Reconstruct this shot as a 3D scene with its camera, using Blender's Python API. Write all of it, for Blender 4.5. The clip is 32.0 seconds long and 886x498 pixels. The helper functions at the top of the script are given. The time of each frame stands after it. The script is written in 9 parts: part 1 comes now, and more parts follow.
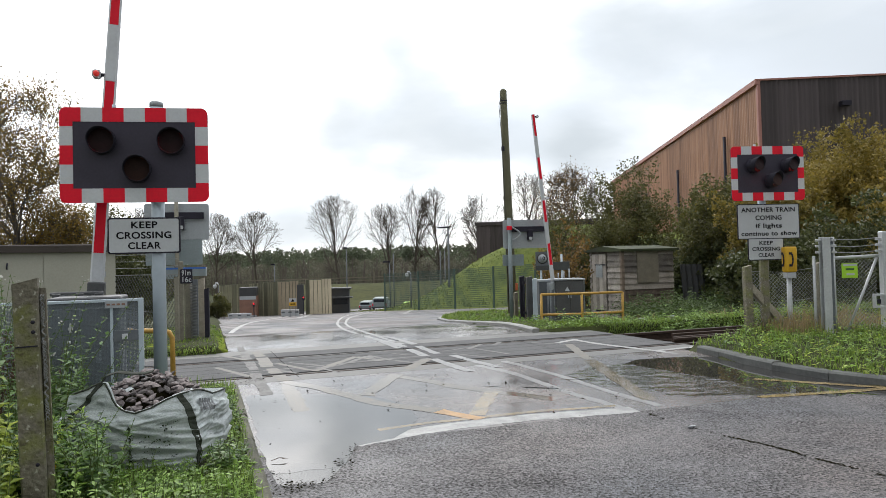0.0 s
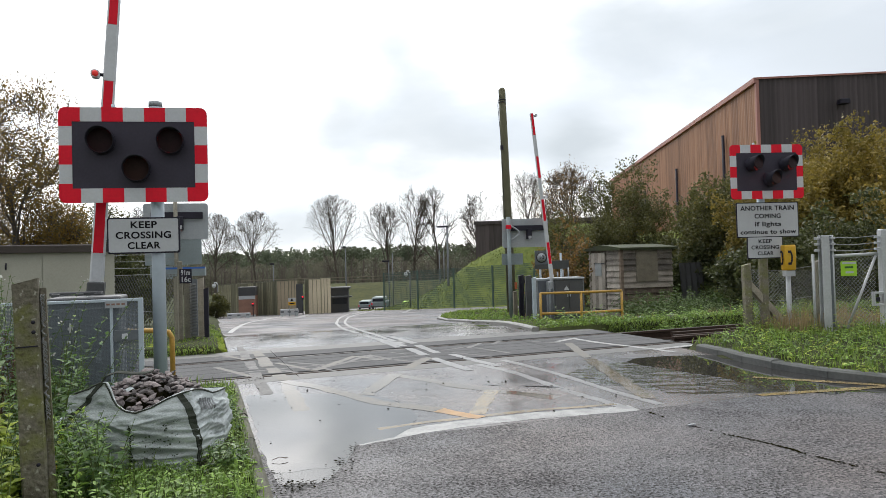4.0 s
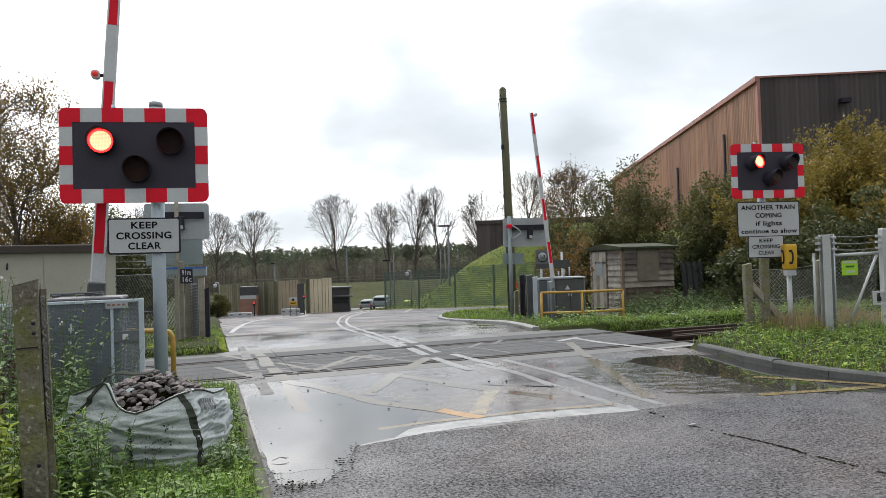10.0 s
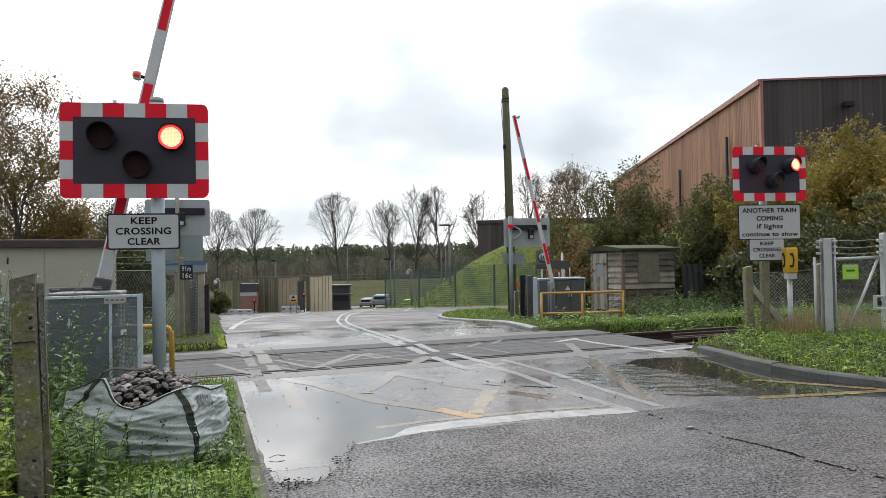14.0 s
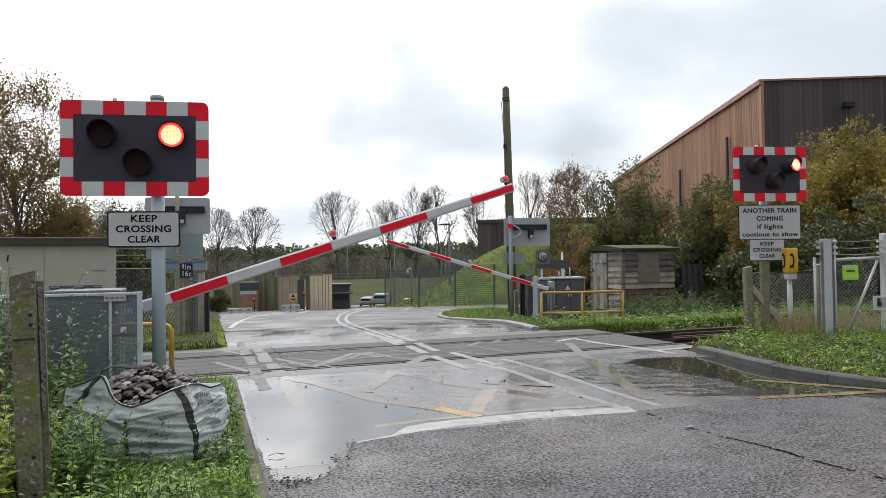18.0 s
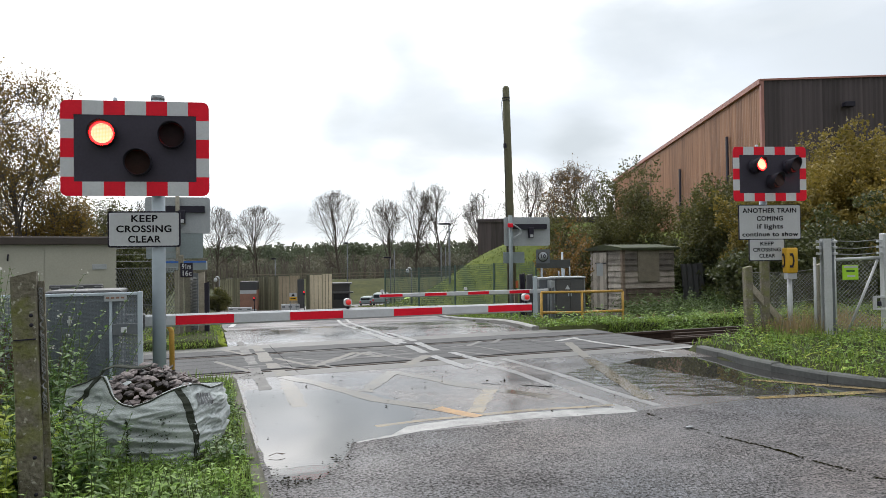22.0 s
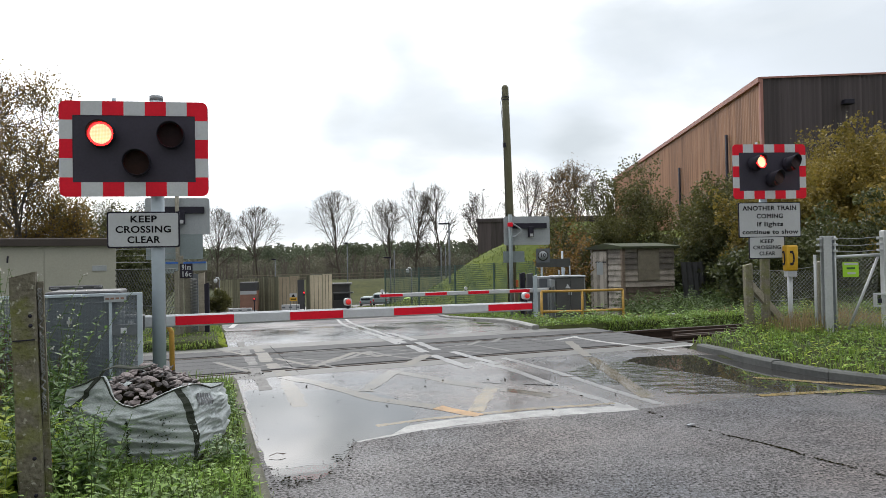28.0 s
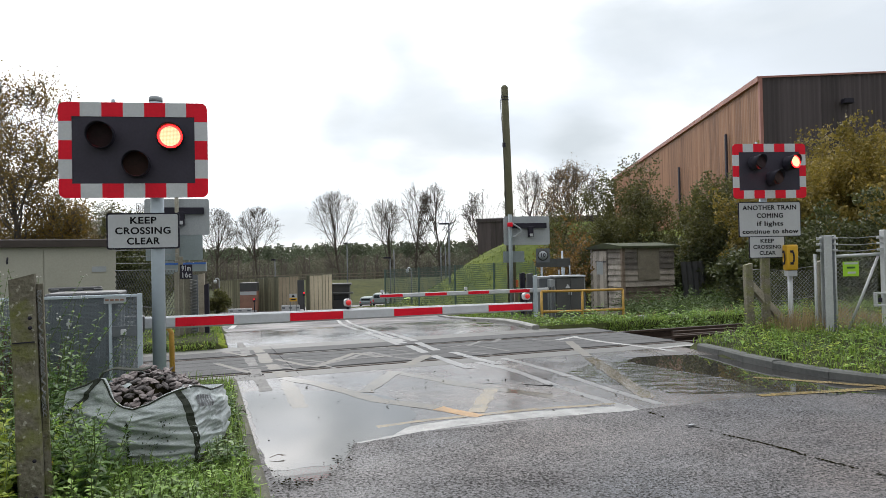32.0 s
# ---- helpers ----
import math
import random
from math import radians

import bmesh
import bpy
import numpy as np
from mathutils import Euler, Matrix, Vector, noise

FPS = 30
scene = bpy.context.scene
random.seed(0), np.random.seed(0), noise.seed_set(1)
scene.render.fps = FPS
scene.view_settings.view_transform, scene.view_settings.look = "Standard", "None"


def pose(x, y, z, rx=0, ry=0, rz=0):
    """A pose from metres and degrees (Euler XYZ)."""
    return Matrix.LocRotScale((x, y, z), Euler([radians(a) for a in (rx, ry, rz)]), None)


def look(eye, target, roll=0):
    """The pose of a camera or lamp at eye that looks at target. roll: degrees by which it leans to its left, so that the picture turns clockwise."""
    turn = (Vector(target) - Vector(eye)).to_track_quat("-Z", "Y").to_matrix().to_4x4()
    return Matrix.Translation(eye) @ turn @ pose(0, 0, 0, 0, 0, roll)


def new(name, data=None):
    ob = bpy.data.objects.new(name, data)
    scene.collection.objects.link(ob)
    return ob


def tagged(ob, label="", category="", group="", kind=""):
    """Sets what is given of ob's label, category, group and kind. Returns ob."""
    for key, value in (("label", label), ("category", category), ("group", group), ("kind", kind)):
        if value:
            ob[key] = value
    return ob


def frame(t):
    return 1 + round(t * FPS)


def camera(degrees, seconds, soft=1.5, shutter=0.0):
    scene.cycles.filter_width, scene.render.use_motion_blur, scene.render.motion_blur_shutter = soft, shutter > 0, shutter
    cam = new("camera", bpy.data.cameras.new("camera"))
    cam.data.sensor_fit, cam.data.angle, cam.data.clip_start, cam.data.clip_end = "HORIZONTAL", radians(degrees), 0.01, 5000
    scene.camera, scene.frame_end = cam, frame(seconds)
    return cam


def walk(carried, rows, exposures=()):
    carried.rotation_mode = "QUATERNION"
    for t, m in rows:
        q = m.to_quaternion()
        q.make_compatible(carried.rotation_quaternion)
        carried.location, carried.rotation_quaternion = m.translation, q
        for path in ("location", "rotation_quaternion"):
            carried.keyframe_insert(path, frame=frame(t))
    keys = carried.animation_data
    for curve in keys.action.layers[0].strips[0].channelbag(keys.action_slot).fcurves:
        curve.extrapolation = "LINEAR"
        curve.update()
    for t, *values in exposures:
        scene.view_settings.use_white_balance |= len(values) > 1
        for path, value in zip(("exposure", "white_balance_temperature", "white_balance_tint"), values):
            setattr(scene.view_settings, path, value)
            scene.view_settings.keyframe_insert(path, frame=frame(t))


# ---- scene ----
cam = camera(65.0, 32.0, soft=0.75)
walk(cam, [
    (0.0, pose(-0.0121, -0.0036, 1.2183, 91.194, 1.465, -18.921)),
    (0.5, pose(-0.0146, -0.0027, 1.2186, 91.183, 1.565, -18.947)),
    (1.0, pose(-0.0168, -0.0015, 1.2213, 91.154, 1.593, -18.978)),
    (1.5, pose(-0.0178, -0.0017, 1.2228, 91.140, 1.633, -19.004)),
    (2.0, pose(-0.0185, -0.0011, 1.2232, 91.136, 1.693, -19.025)),
    (2.5, pose(-0.0199, 0.0002, 1.2235, 91.127, 1.717, -19.043)),
    (3.0, pose(-0.0203, -0.0001, 1.2221, 91.121, 1.701, -19.045)),
    (3.5, pose(-0.0186, -0.0012, 1.2187, 91.128, 1.657, -19.026)),
    (5.5, pose(-0.0178, -0.0069, 1.2172, 91.057, 1.522, -18.973)),
    (6.0, pose(-0.0200, -0.0007, 1.2229, 91.046, 1.535, -18.993)),
    (6.5, pose(-0.0198, -0.0023, 1.2262, 91.042, 1.596, -19.002)),
    (7.0, pose(-0.0169, -0.0048, 1.2251, 91.050, 1.743, -18.996)),
    (7.5, pose(-0.0124, -0.0053, 1.2225, 91.064, 1.922, -18.980)),
    (8.0, pose(-0.0102, -0.0046, 1.2211, 91.093, 2.044, -18.986)),
    (8.5, pose(-0.0096, -0.0042, 1.2211, 91.121, 2.100, -18.985)),
    (9.0, pose(-0.0104, -0.0041, 1.2234, 91.111, 2.042, -18.961)),
    (9.5, pose(-0.0124, -0.0045, 1.2258, 91.080, 1.859, -18.940)),
    (10.0, pose(-0.0113, -0.0057, 1.2241, 91.065, 1.680, -18.904)),
    (10.5, pose(-0.0092, -0.0042, 1.2231, 91.042, 1.546, -18.873)),
    (11.0, pose(-0.0086, -0.0004, 1.2256, 91.007, 1.442, -18.875)),
    (11.5, pose(-0.0072, 0.0012, 1.2267, 90.994, 1.385, -18.879)),
    (12.0, pose(-0.0045, 0.0018, 1.2256, 90.991, 1.336, -18.874)),
    (12.5, pose(-0.0011, 0.0019, 1.2234, 90.997, 1.238, -18.853)),
    (13.0, pose(0.0003, 0.0015, 1.2222, 91.010, 1.099, -18.838)),
    (13.5, pose(0.0001, 0.0020, 1.2216, 91.015, 1.019, -18.840)),
    (14.0, pose(0.0010, 0.0014, 1.2225, 91.008, 1.002, -18.840)),
    (14.5, pose(0.0017, -0.0010, 1.2288, 90.976, 0.953, -18.845)),
    (16.5, pose(0.0021, -0.0029, 1.2214, 90.996, 0.994, -18.871)),
    (17.0, pose(0.0026, -0.0002, 1.2218, 90.975, 0.936, -18.853)),
    (17.5, pose(0.0017, 0.0016, 1.2209, 90.952, 0.868, -18.846)),
    (18.0, pose(0.0009, 0.0021, 1.2195, 90.949, 0.797, -18.843)),
    (18.5, pose(0.0019, 0.0026, 1.2188, 90.956, 0.772, -18.841)),
    (19.0, pose(0.0037, 0.0035, 1.2192, 90.951, 0.781, -18.837)),
    (19.5, pose(0.0046, 0.0035, 1.2199, 90.925, 0.813, -18.832)),
    (20.0, pose(0.0037, 0.0027, 1.2204, 90.901, 0.846, -18.831)),
    (20.5, pose(0.0024, 0.0019, 1.2212, 90.899, 0.828, -18.835)),
    (21.0, pose(0.0014, 0.0000, 1.2225, 90.899, 0.796, -18.836)),
    (21.5, pose(-0.0008, -0.0013, 1.2247, 90.890, 0.782, -18.841)),
    (22.0, pose(-0.0024, -0.0006, 1.2259, 90.890, 0.777, -18.848)),
    (22.5, pose(-0.0007, 0.0001, 1.2233, 90.897, 0.798, -18.843)),
    (23.0, pose(0.0013, 0.0001, 1.2213, 90.888, 0.825, -18.835)),
    (23.5, pose(0.0020, 0.0007, 1.2220, 90.884, 0.825, -18.833)),
    (24.0, pose(0.0011, 0.0019, 1.2226, 90.896, 0.827, -18.839)),
    (24.5, pose(-0.0009, 0.0030, 1.2232, 90.892, 0.817, -18.850)),
    (25.0, pose(-0.0024, 0.0045, 1.2233, 90.879, 0.792, -18.861)),
    (25.5, pose(-0.0031, 0.0053, 1.2228, 90.889, 0.816, -18.875)),
    (27.5, pose(0.0022, 0.0045, 1.2144, 90.909, 1.119, -18.835)),
    (28.0, pose(0.0009, 0.0060, 1.2189, 90.879, 1.070, -18.847)),
    (28.5, pose(0.0011, 0.0072, 1.2214, 90.865, 1.074, -18.853)),
    (29.0, pose(0.0015, 0.0076, 1.2223, 90.865, 1.095, -18.857)),
    (29.5, pose(0.0010, 0.0067, 1.2237, 90.846, 1.115, -18.856)),
    (30.0, pose(0.0003, 0.0072, 1.2244, 90.846, 1.123, -18.861)),
    (30.5, pose(-0.0006, 0.0097, 1.2240, 90.866, 1.132, -18.875)),
    (31.0, pose(-0.0010, 0.0114, 1.2236, 90.863, 1.174, -18.875)),
    (31.5, pose(-0.0002, 0.0118, 1.2231, 90.862, 1.208, -18.865)),
    (32.0, pose(0.0007, 0.0127, 1.2240, 90.876, 1.211, -18.864)),
])

# ---- world and sun ----
world = bpy.data.worlds.new("world")
scene.world = world
world.use_nodes = True


SUN_DIR = (0.085, 0.76, 0.643)


def build_sky():
    nt = world.node_tree
    nt.nodes.clear()
    N, L = nt.nodes.new, nt.links.new
    out, bg = N("ShaderNodeOutputWorld"), N("ShaderNodeBackground")
    sky = N("ShaderNodeTexSky")
    sky.sky_type, sky.sun_disc = "NISHITA", False
    sky.sun_elevation, sky.sun_rotation = radians(40), radians(6.4)
    tc, mp = N("ShaderNodeTexCoord"), N("ShaderNodeMapping")
    mp.inputs["Scale"].default_value = (1.0, 1.0, 2.6)
    L(tc.outputs["Generated"], mp.inputs["Vector"])
    n1 = N("ShaderNodeTexNoise")
    n1.inputs["Scale"].default_value, n1.inputs["Detail"].default_value = 2.6, 7
    n1.inputs["Roughness"].default_value, n1.inputs["Distortion"].default_value = 0.5, 0.5
    L(mp.outputs[0], n1.inputs["Vector"])
    ramp = N("ShaderNodeValToRGB")
    ramp.color_ramp.elements[0].position, ramp.color_ramp.elements[1].position = 0.34, 0.60
    ramp.color_ramp.elements[0].color = (0.66, 0.70, 0.76, 1)
    ramp.color_ramp.elements[1].color = (1.05, 1.04, 1.02, 1)
    e = ramp.color_ramp.elements.new(0.46)
    e.color = (0.84, 0.86, 0.89, 1)
    L(n1.outputs["Fac"], ramp.inputs[0])
    sk = N("ShaderNodeMix")
    sk.data_type = "RGBA"
    scale = N("ShaderNodeVectorMath")
    scale.operation = "SCALE"
    scale.inputs["Scale"].default_value = 0.10
    L(sky.outputs[0], scale.inputs[0])
    sk.inputs["Factor"].default_value = 0.9
    L(scale.outputs[0], sk.inputs["A"])
    L(ramp.outputs[0], sk.inputs["B"])
    # the cloud is brightest round the hidden sun
    dot, gl = N("ShaderNodeVectorMath"), N("ShaderNodeMapRange")
    dot.operation = "DOT_PRODUCT"
    dot.inputs[1].default_value = SUN_DIR
    nrm = N("ShaderNodeVectorMath")
    nrm.operation = "NORMALIZE"
    L(tc.outputs["Generated"], nrm.inputs[0])
    L(nrm.outputs[0], dot.inputs[0])
    gl.interpolation_type = "SMOOTHSTEP"
    gl.inputs["From Min"].default_value, gl.inputs["From Max"].default_value = 0.55, 1.0
    gl.inputs["To Min"].default_value, gl.inputs["To Max"].default_value = 1.05, 2.35
    L(dot.outputs["Value"], gl.inputs["Value"])
    mul = N("ShaderNodeVectorMath")
    mul.operation = "SCALE"
    L(sk.outputs["Result"], mul.inputs[0])
    # an overcast sky: darker away from the sun, and brighter towards the zenith
    away, sep, climb, both, all_ = N("ShaderNodeMapRange"), N("ShaderNodeSeparateXYZ"), N("ShaderNodeMapRange"), N("ShaderNodeMath"), N("ShaderNodeMath")
    away.interpolation_type = climb.interpolation_type = "SMOOTHSTEP"
    away.inputs["From Min"].default_value, away.inputs["From Max"].default_value = -0.8, 0.6
    away.inputs["To Min"].default_value, away.inputs["To Max"].default_value = 0.6, 1.0
    L(dot.outputs["Value"], away.inputs["Value"])
    L(nrm.outputs[0], sep.inputs[0])
    climb.inputs["From Min"].default_value, climb.inputs["From Max"].default_value = 0.30, 0.95
    climb.inputs["To Min"].default_value, climb.inputs["To Max"].default_value = 1.0, 1.75
    L(sep.outputs["Z"], climb.inputs["Value"])
    both.operation = all_.operation = "MULTIPLY"
    L(away.outputs[0], both.inputs[0])
    L(climb.outputs[0], both.inputs[1])
    L(both.outputs[0], all_.inputs[0])
    L(gl.outputs[0], all_.inputs[1])
    L(all_.outputs[0], mul.inputs["Scale"])
    last = mul.outputs[0]
    # soft blue-grey undersides of the clouds: direction, half width, half height, how dark
    warp = N("ShaderNodeTexNoise")
    warp.inputs["Scale"].default_value, warp.inputs["Detail"].default_value = 6, 4
    L(mp.outputs[0], warp.inputs["Vector"])
    for c, rx, rz, k in (((0.27, 0.92, 0.27), 0.15, 0.20, 0.38), ((0.34, 0.93, 0.17), 0.18, 0.09, 0.38), ((0.50, 0.85, 0.155), 0.10, 0.06, 0.50), ((0.56, 0.79, 0.25), 0.17, 0.10, 0.38),
                         ((0.11, 0.99, 0.045), 0.20, 0.06, 0.40), ((0.05, 0.98, 0.19), 0.13, 0.05, 0.36), ((0.74, 0.62, 0.24), 0.12, 0.06, 0.25), ((0.18, 0.96, 0.20), 0.05, 0.10, 0.32), ((0.54, 0.78, 0.31), 0.14, 0.05, 0.34), ((0.68, 0.67, 0.29), 0.13, 0.05, 0.34)):
        sub, rot, dv, ln, rg, wv = (N("ShaderNodeVectorMath"), N("ShaderNodeVectorRotate"), N("ShaderNodeVectorMath"), N("ShaderNodeVectorMath"), N("ShaderNodeMapRange"), N("ShaderNodeVectorMath"))
        sub.operation, dv.operation, ln.operation, wv.operation = "SUBTRACT", "MULTIPLY", "LENGTH", "MULTIPLY_ADD"
        L(nrm.outputs[0], sub.inputs[0])
        sub.inputs[1].default_value = c
        rot.rotation_type = "Z_AXIS"
        rot.inputs["Angle"].default_value = math.atan2(c[0], c[1])
        L(sub.outputs[0], rot.inputs["Vector"])
        dv.inputs[1].default_value = (1 / rx, 1 / rx, 1 / rz)
        L(rot.outputs[0], dv.inputs[0])
        wv.inputs[1].default_value = (1.3, 1.3, 1.3)
        L(warp.outputs["Color"], wv.inputs[0])
        off = N("ShaderNodeVectorMath")
        off.operation = "SUBTRACT"
        off.inputs[1].default_value = (0.65, 0.65, 0.65)
        L(dv.outputs[0], wv.inputs[2])
        L(wv.outputs[0], off.inputs[0])
        L(off.outputs[0], ln.inputs[0])
        rg.interpolation_type = "SMOOTHSTEP"
        rg.inputs["From Min"].default_value, rg.inputs["From Max"].default_value = 0.0, 1.5
        rg.inputs["To Min"].default_value, rg.inputs["To Max"].default_value = 1.0, 0.0
        L(ln.outputs["Value"], rg.inputs["Value"])
        tint, dim = N("ShaderNodeMix"), N("ShaderNodeMath")
        dim.operation = "MULTIPLY"
        dim.inputs[1].default_value = k * 2.1
        dim.use_clamp = True
        L(rg.outputs[0], dim.inputs[0])
        tint.data_type = "RGBA"
        tint.inputs["B"].default_value = (0.69, 0.755, 0.81, 1)
        L(dim.outputs[0], tint.inputs["Factor"])
        L(last, tint.inputs["A"])
        last = tint.outputs["Result"]
    L(last, bg.inputs["Color"])
    bg.inputs["Strength"].default_value = 1.0
    L(bg.outputs[0], out.inputs[0])


build_sky()
sun = new("sun", bpy.data.lights.new("sun", "SUN"))
sun.data.energy, sun.data.angle, sun.data.color = 0.85, radians(14), (1.0, 0.96, 0.90)
sun.matrix_world = look((0, 0, 30), (-1.7, -15.2, 17.14))
scene.view_settings.exposure = 0.0


# ---- materials ----
def mat(name, col, rough=0.6, metal=0.0, var=0.25, scale=3.0, fine=40.0, bump=0.15, col2=None, rvar=0.1, rnd=0.0, spec=0.5, zs=1.0):
    """A surface whose colour, gloss and relief vary at two scales."""
    m = bpy.data.materials.new(name)
    m.use_nodes = True
    nt = m.node_tree
    N, L = nt.nodes.new, nt.links.new
    b = nt.nodes["Principled BSDF"]
    tc = N("ShaderNodeTexCoord")
    big, small = N("ShaderNodeTexNoise"), N("ShaderNodeTexNoise")
    big.inputs["Scale"].default_value, big.inputs["Detail"].default_value = scale, 5
    small.inputs["Scale"].default_value, small.inputs["Detail"].default_value = fine, 3
    mp = N("ShaderNodeMapping")
    mp.inputs["Scale"].default_value = (1, 1, zs)
    L(tc.outputs["Object"], mp.inputs["Vector"])
    for n in (big, small):
        L(mp.outputs[0], n.inputs["Vector"])
    add = N("ShaderNodeMath")
    add.operation = "MULTIPLY_ADD"
    add.inputs[1].default_value = 0.45
    L(small.outputs["Fac"], add.inputs[0])
    half = N("ShaderNodeMath")
    half.operation = "MULTIPLY"
    half.inputs[1].default_value = 0.55
    L(big.outputs["Fac"], half.inputs[0])
    L(half.outputs[0], add.inputs[2])
    src = add.outputs[0]
    if rnd:
        info, ma = N("ShaderNodeObjectInfo"), N("ShaderNodeMath")
        ma.operation = "MULTIPLY_ADD"
        ma.inputs[1].default_value = rnd
        L(info.outputs["Random"], ma.inputs[0])
        sb = N("ShaderNodeMath")
        sb.operation = "SUBTRACT"
        sb.inputs[1].default_value = rnd / 2
        L(src, sb.inputs[0])
        L(sb.outputs[0], ma.inputs[2])
        src = ma.outputs[0]
    ramp = N("ShaderNodeValToRGB")
    ramp.color_ramp.elements[0].position, ramp.color_ramp.elements[1].position = 0.3, 0.7
    c2 = col2 or tuple(min(1, c * (1 + var)) for c in col)
    c1 = tuple(c * (1 - var) for c in col) if col2 is None else col
    ramp.color_ramp.elements[0].color, ramp.color_ramp.elements[1].color = (*c1, 1), (*c2, 1)
    L(src, ramp.inputs[0])
    L(ramp.outputs[0], b.inputs["Base Color"])
    mr = N("ShaderNodeMapRange")
    mr.inputs["To Min"].default_value, mr.inputs["To Max"].default_value = max(0.02, rough - rvar), min(1, rough + rvar)
    L(src, mr.inputs["Value"])
    L(mr.outputs[0], b.inputs["Roughness"])
    b.inputs["Metallic"].default_value = metal
    b.inputs["Specular IOR Level"].default_value = spec
    if bump:
        bp = N("ShaderNodeBump")
        bp.inputs["Strength"].default_value, bp.inputs["Distance"].default_value = bump, 0.01
        L(small.outputs["Fac"], bp.inputs["Height"])
        L(bp.outputs[0], b.inputs["Normal"])
    return m


def lichened(name, c1, c2, moss, spot):
    """Weathered timber or stone with patches of moss and pale spots of lichen."""
    m = mat(name, c1, 0.88, 0, 0.4, 9, 55, 0.9, col2=c2, spec=0.15)
    nt = m.node_tree
    N, L = nt.nodes.new, nt.links.new
    b = nt.nodes["Principled BSDF"]
    base = b.inputs["Base Color"].links[0].from_socket
    tc = N("ShaderNodeTexCoord")
    for tint, scale, lo, hi, share in ((moss, 6.0, 0.48, 0.62, 0.8), (spot, 38.0, 0.62, 0.68, 0.75), (c1, 24.0, 0.60, 0.70, 0.8)):
        nz, mr, mx = N("ShaderNodeTexNoise"), N("ShaderNodeMapRange"), N("ShaderNodeMix")
        nz.inputs["Scale"].default_value, nz.inputs["Detail"].default_value = scale, 5
        L(tc.outputs["Object"], nz.inputs["Vector"])
        mr.inputs["From Min"].default_value, mr.inputs["From Max"].default_value, mr.inputs["To Max"].default_value = lo, hi, share
        L(nz.outputs["Fac"], mr.inputs["Value"])
        mx.data_type = "RGBA"
        L(mr.outputs[0], mx.inputs["Factor"])
        L(base, mx.inputs["A"])
        mx.inputs["B"].default_value = (*tint, 1)
        base = mx.outputs["Result"]
    L(base, b.inputs["Base Color"])
    return m


def led_glow(name, col, strength):
    """A lamp face made of rows of small bright points."""
    m = glow(name, col, strength)
    nt = m.node_tree
    N, L = nt.nodes.new, nt.links.new
    tc, mp, vo, mr = N("ShaderNodeTexCoord"), N("ShaderNodeMapping"), N("ShaderNodeTexVoronoi"), N("ShaderNodeMapRange")
    mp.inputs["Scale"].default_value = (1, 0, 1)
    vo.inputs["Scale"].default_value, vo.inputs["Randomness"].default_value = 95, 0.0
    L(tc.outputs["Object"], mp.inputs["Vector"])
    L(mp.outputs[0], vo.inputs["Vector"])
    mr.inputs["From Min"].default_value, mr.inputs["From Max"].default_value = 0.2, 0.6
    mr.inputs["To Min"].default_value, mr.inputs["To Max"].default_value = strength * 1.35, strength * 0.45
    L(vo.outputs["Distance"], mr.inputs["Value"])
    L(mr.outputs[0], nt.nodes["Principled BSDF"].inputs["Emission Strength"])
    return m


def glow(name, col, strength):
    m = bpy.data.materials.new(name)
    m.use_nodes = True
    b = m.node_tree.nodes["Principled BSDF"]
    b.inputs["Base Color"].default_value = (*col, 1)
    b.inputs["Emission Color"].default_value = (*col, 1)
    b.inputs["Emission Strength"].default_value = strength
    return m


def leafy(name, c1, c2, c3=None, trans=0.35, patch=0.9, own=0.6, gloss=0.5):
    """Leaves: colour by island, light passing through."""
    m = bpy.data.materials.new(name)
    m.use_nodes = True
    nt = m.node_tree
    N, L = nt.nodes.new, nt.links.new
    b = nt.nodes["Principled BSDF"]
    geo, ramp = N("ShaderNodeNewGeometry"), N("ShaderNodeValToRGB")
    ramp.color_ramp.elements[0].color, ramp.color_ramp.elements[1].color = (*c1, 1), (*c2, 1)
    if c3:
        e = ramp.color_ramp.elements.new(0.85)
        e.color = (*c2, 1)
        ramp.color_ramp.elements[-1].color = (*c3, 1)
    tc, nz, ma = N("ShaderNodeTexCoord"), N("ShaderNodeTexNoise"), N("ShaderNodeMath")
    nz.inputs["Scale"].default_value = patch
    L(tc.outputs["Object"], nz.inputs["Vector"])
    ma.operation = "MULTIPLY_ADD"
    ma.inputs[1].default_value = own
    L(geo.outputs["Random Per Island"], ma.inputs[0])
    sc = N("ShaderNodeMapRange")
    sc.inputs["From Min"].default_value, sc.inputs["From Max"].default_value = 0.25, 0.75
    sc.inputs["To Max"].default_value = 1 - own
    L(nz.outputs["Fac"], sc.inputs["Value"])
    L(sc.outputs[0], ma.inputs[2])
    L(ma.outputs[0], ramp.inputs[0])
    L(ramp.outputs[0], b.inputs["Base Color"])
    b.inputs["Roughness"].default_value = gloss
    tr, mx = N("ShaderNodeBsdfTranslucent"), N("ShaderNodeMixShader")
    L(ramp.outputs[0], tr.inputs["Color"])
    mx.inputs[0].default_value = trans
    L(b.outputs[0], mx.inputs[1])
    L(tr.outputs[0], mx.inputs[2])
    L(mx.outputs[0], nt.nodes["Material Output"].inputs[0])
    return m


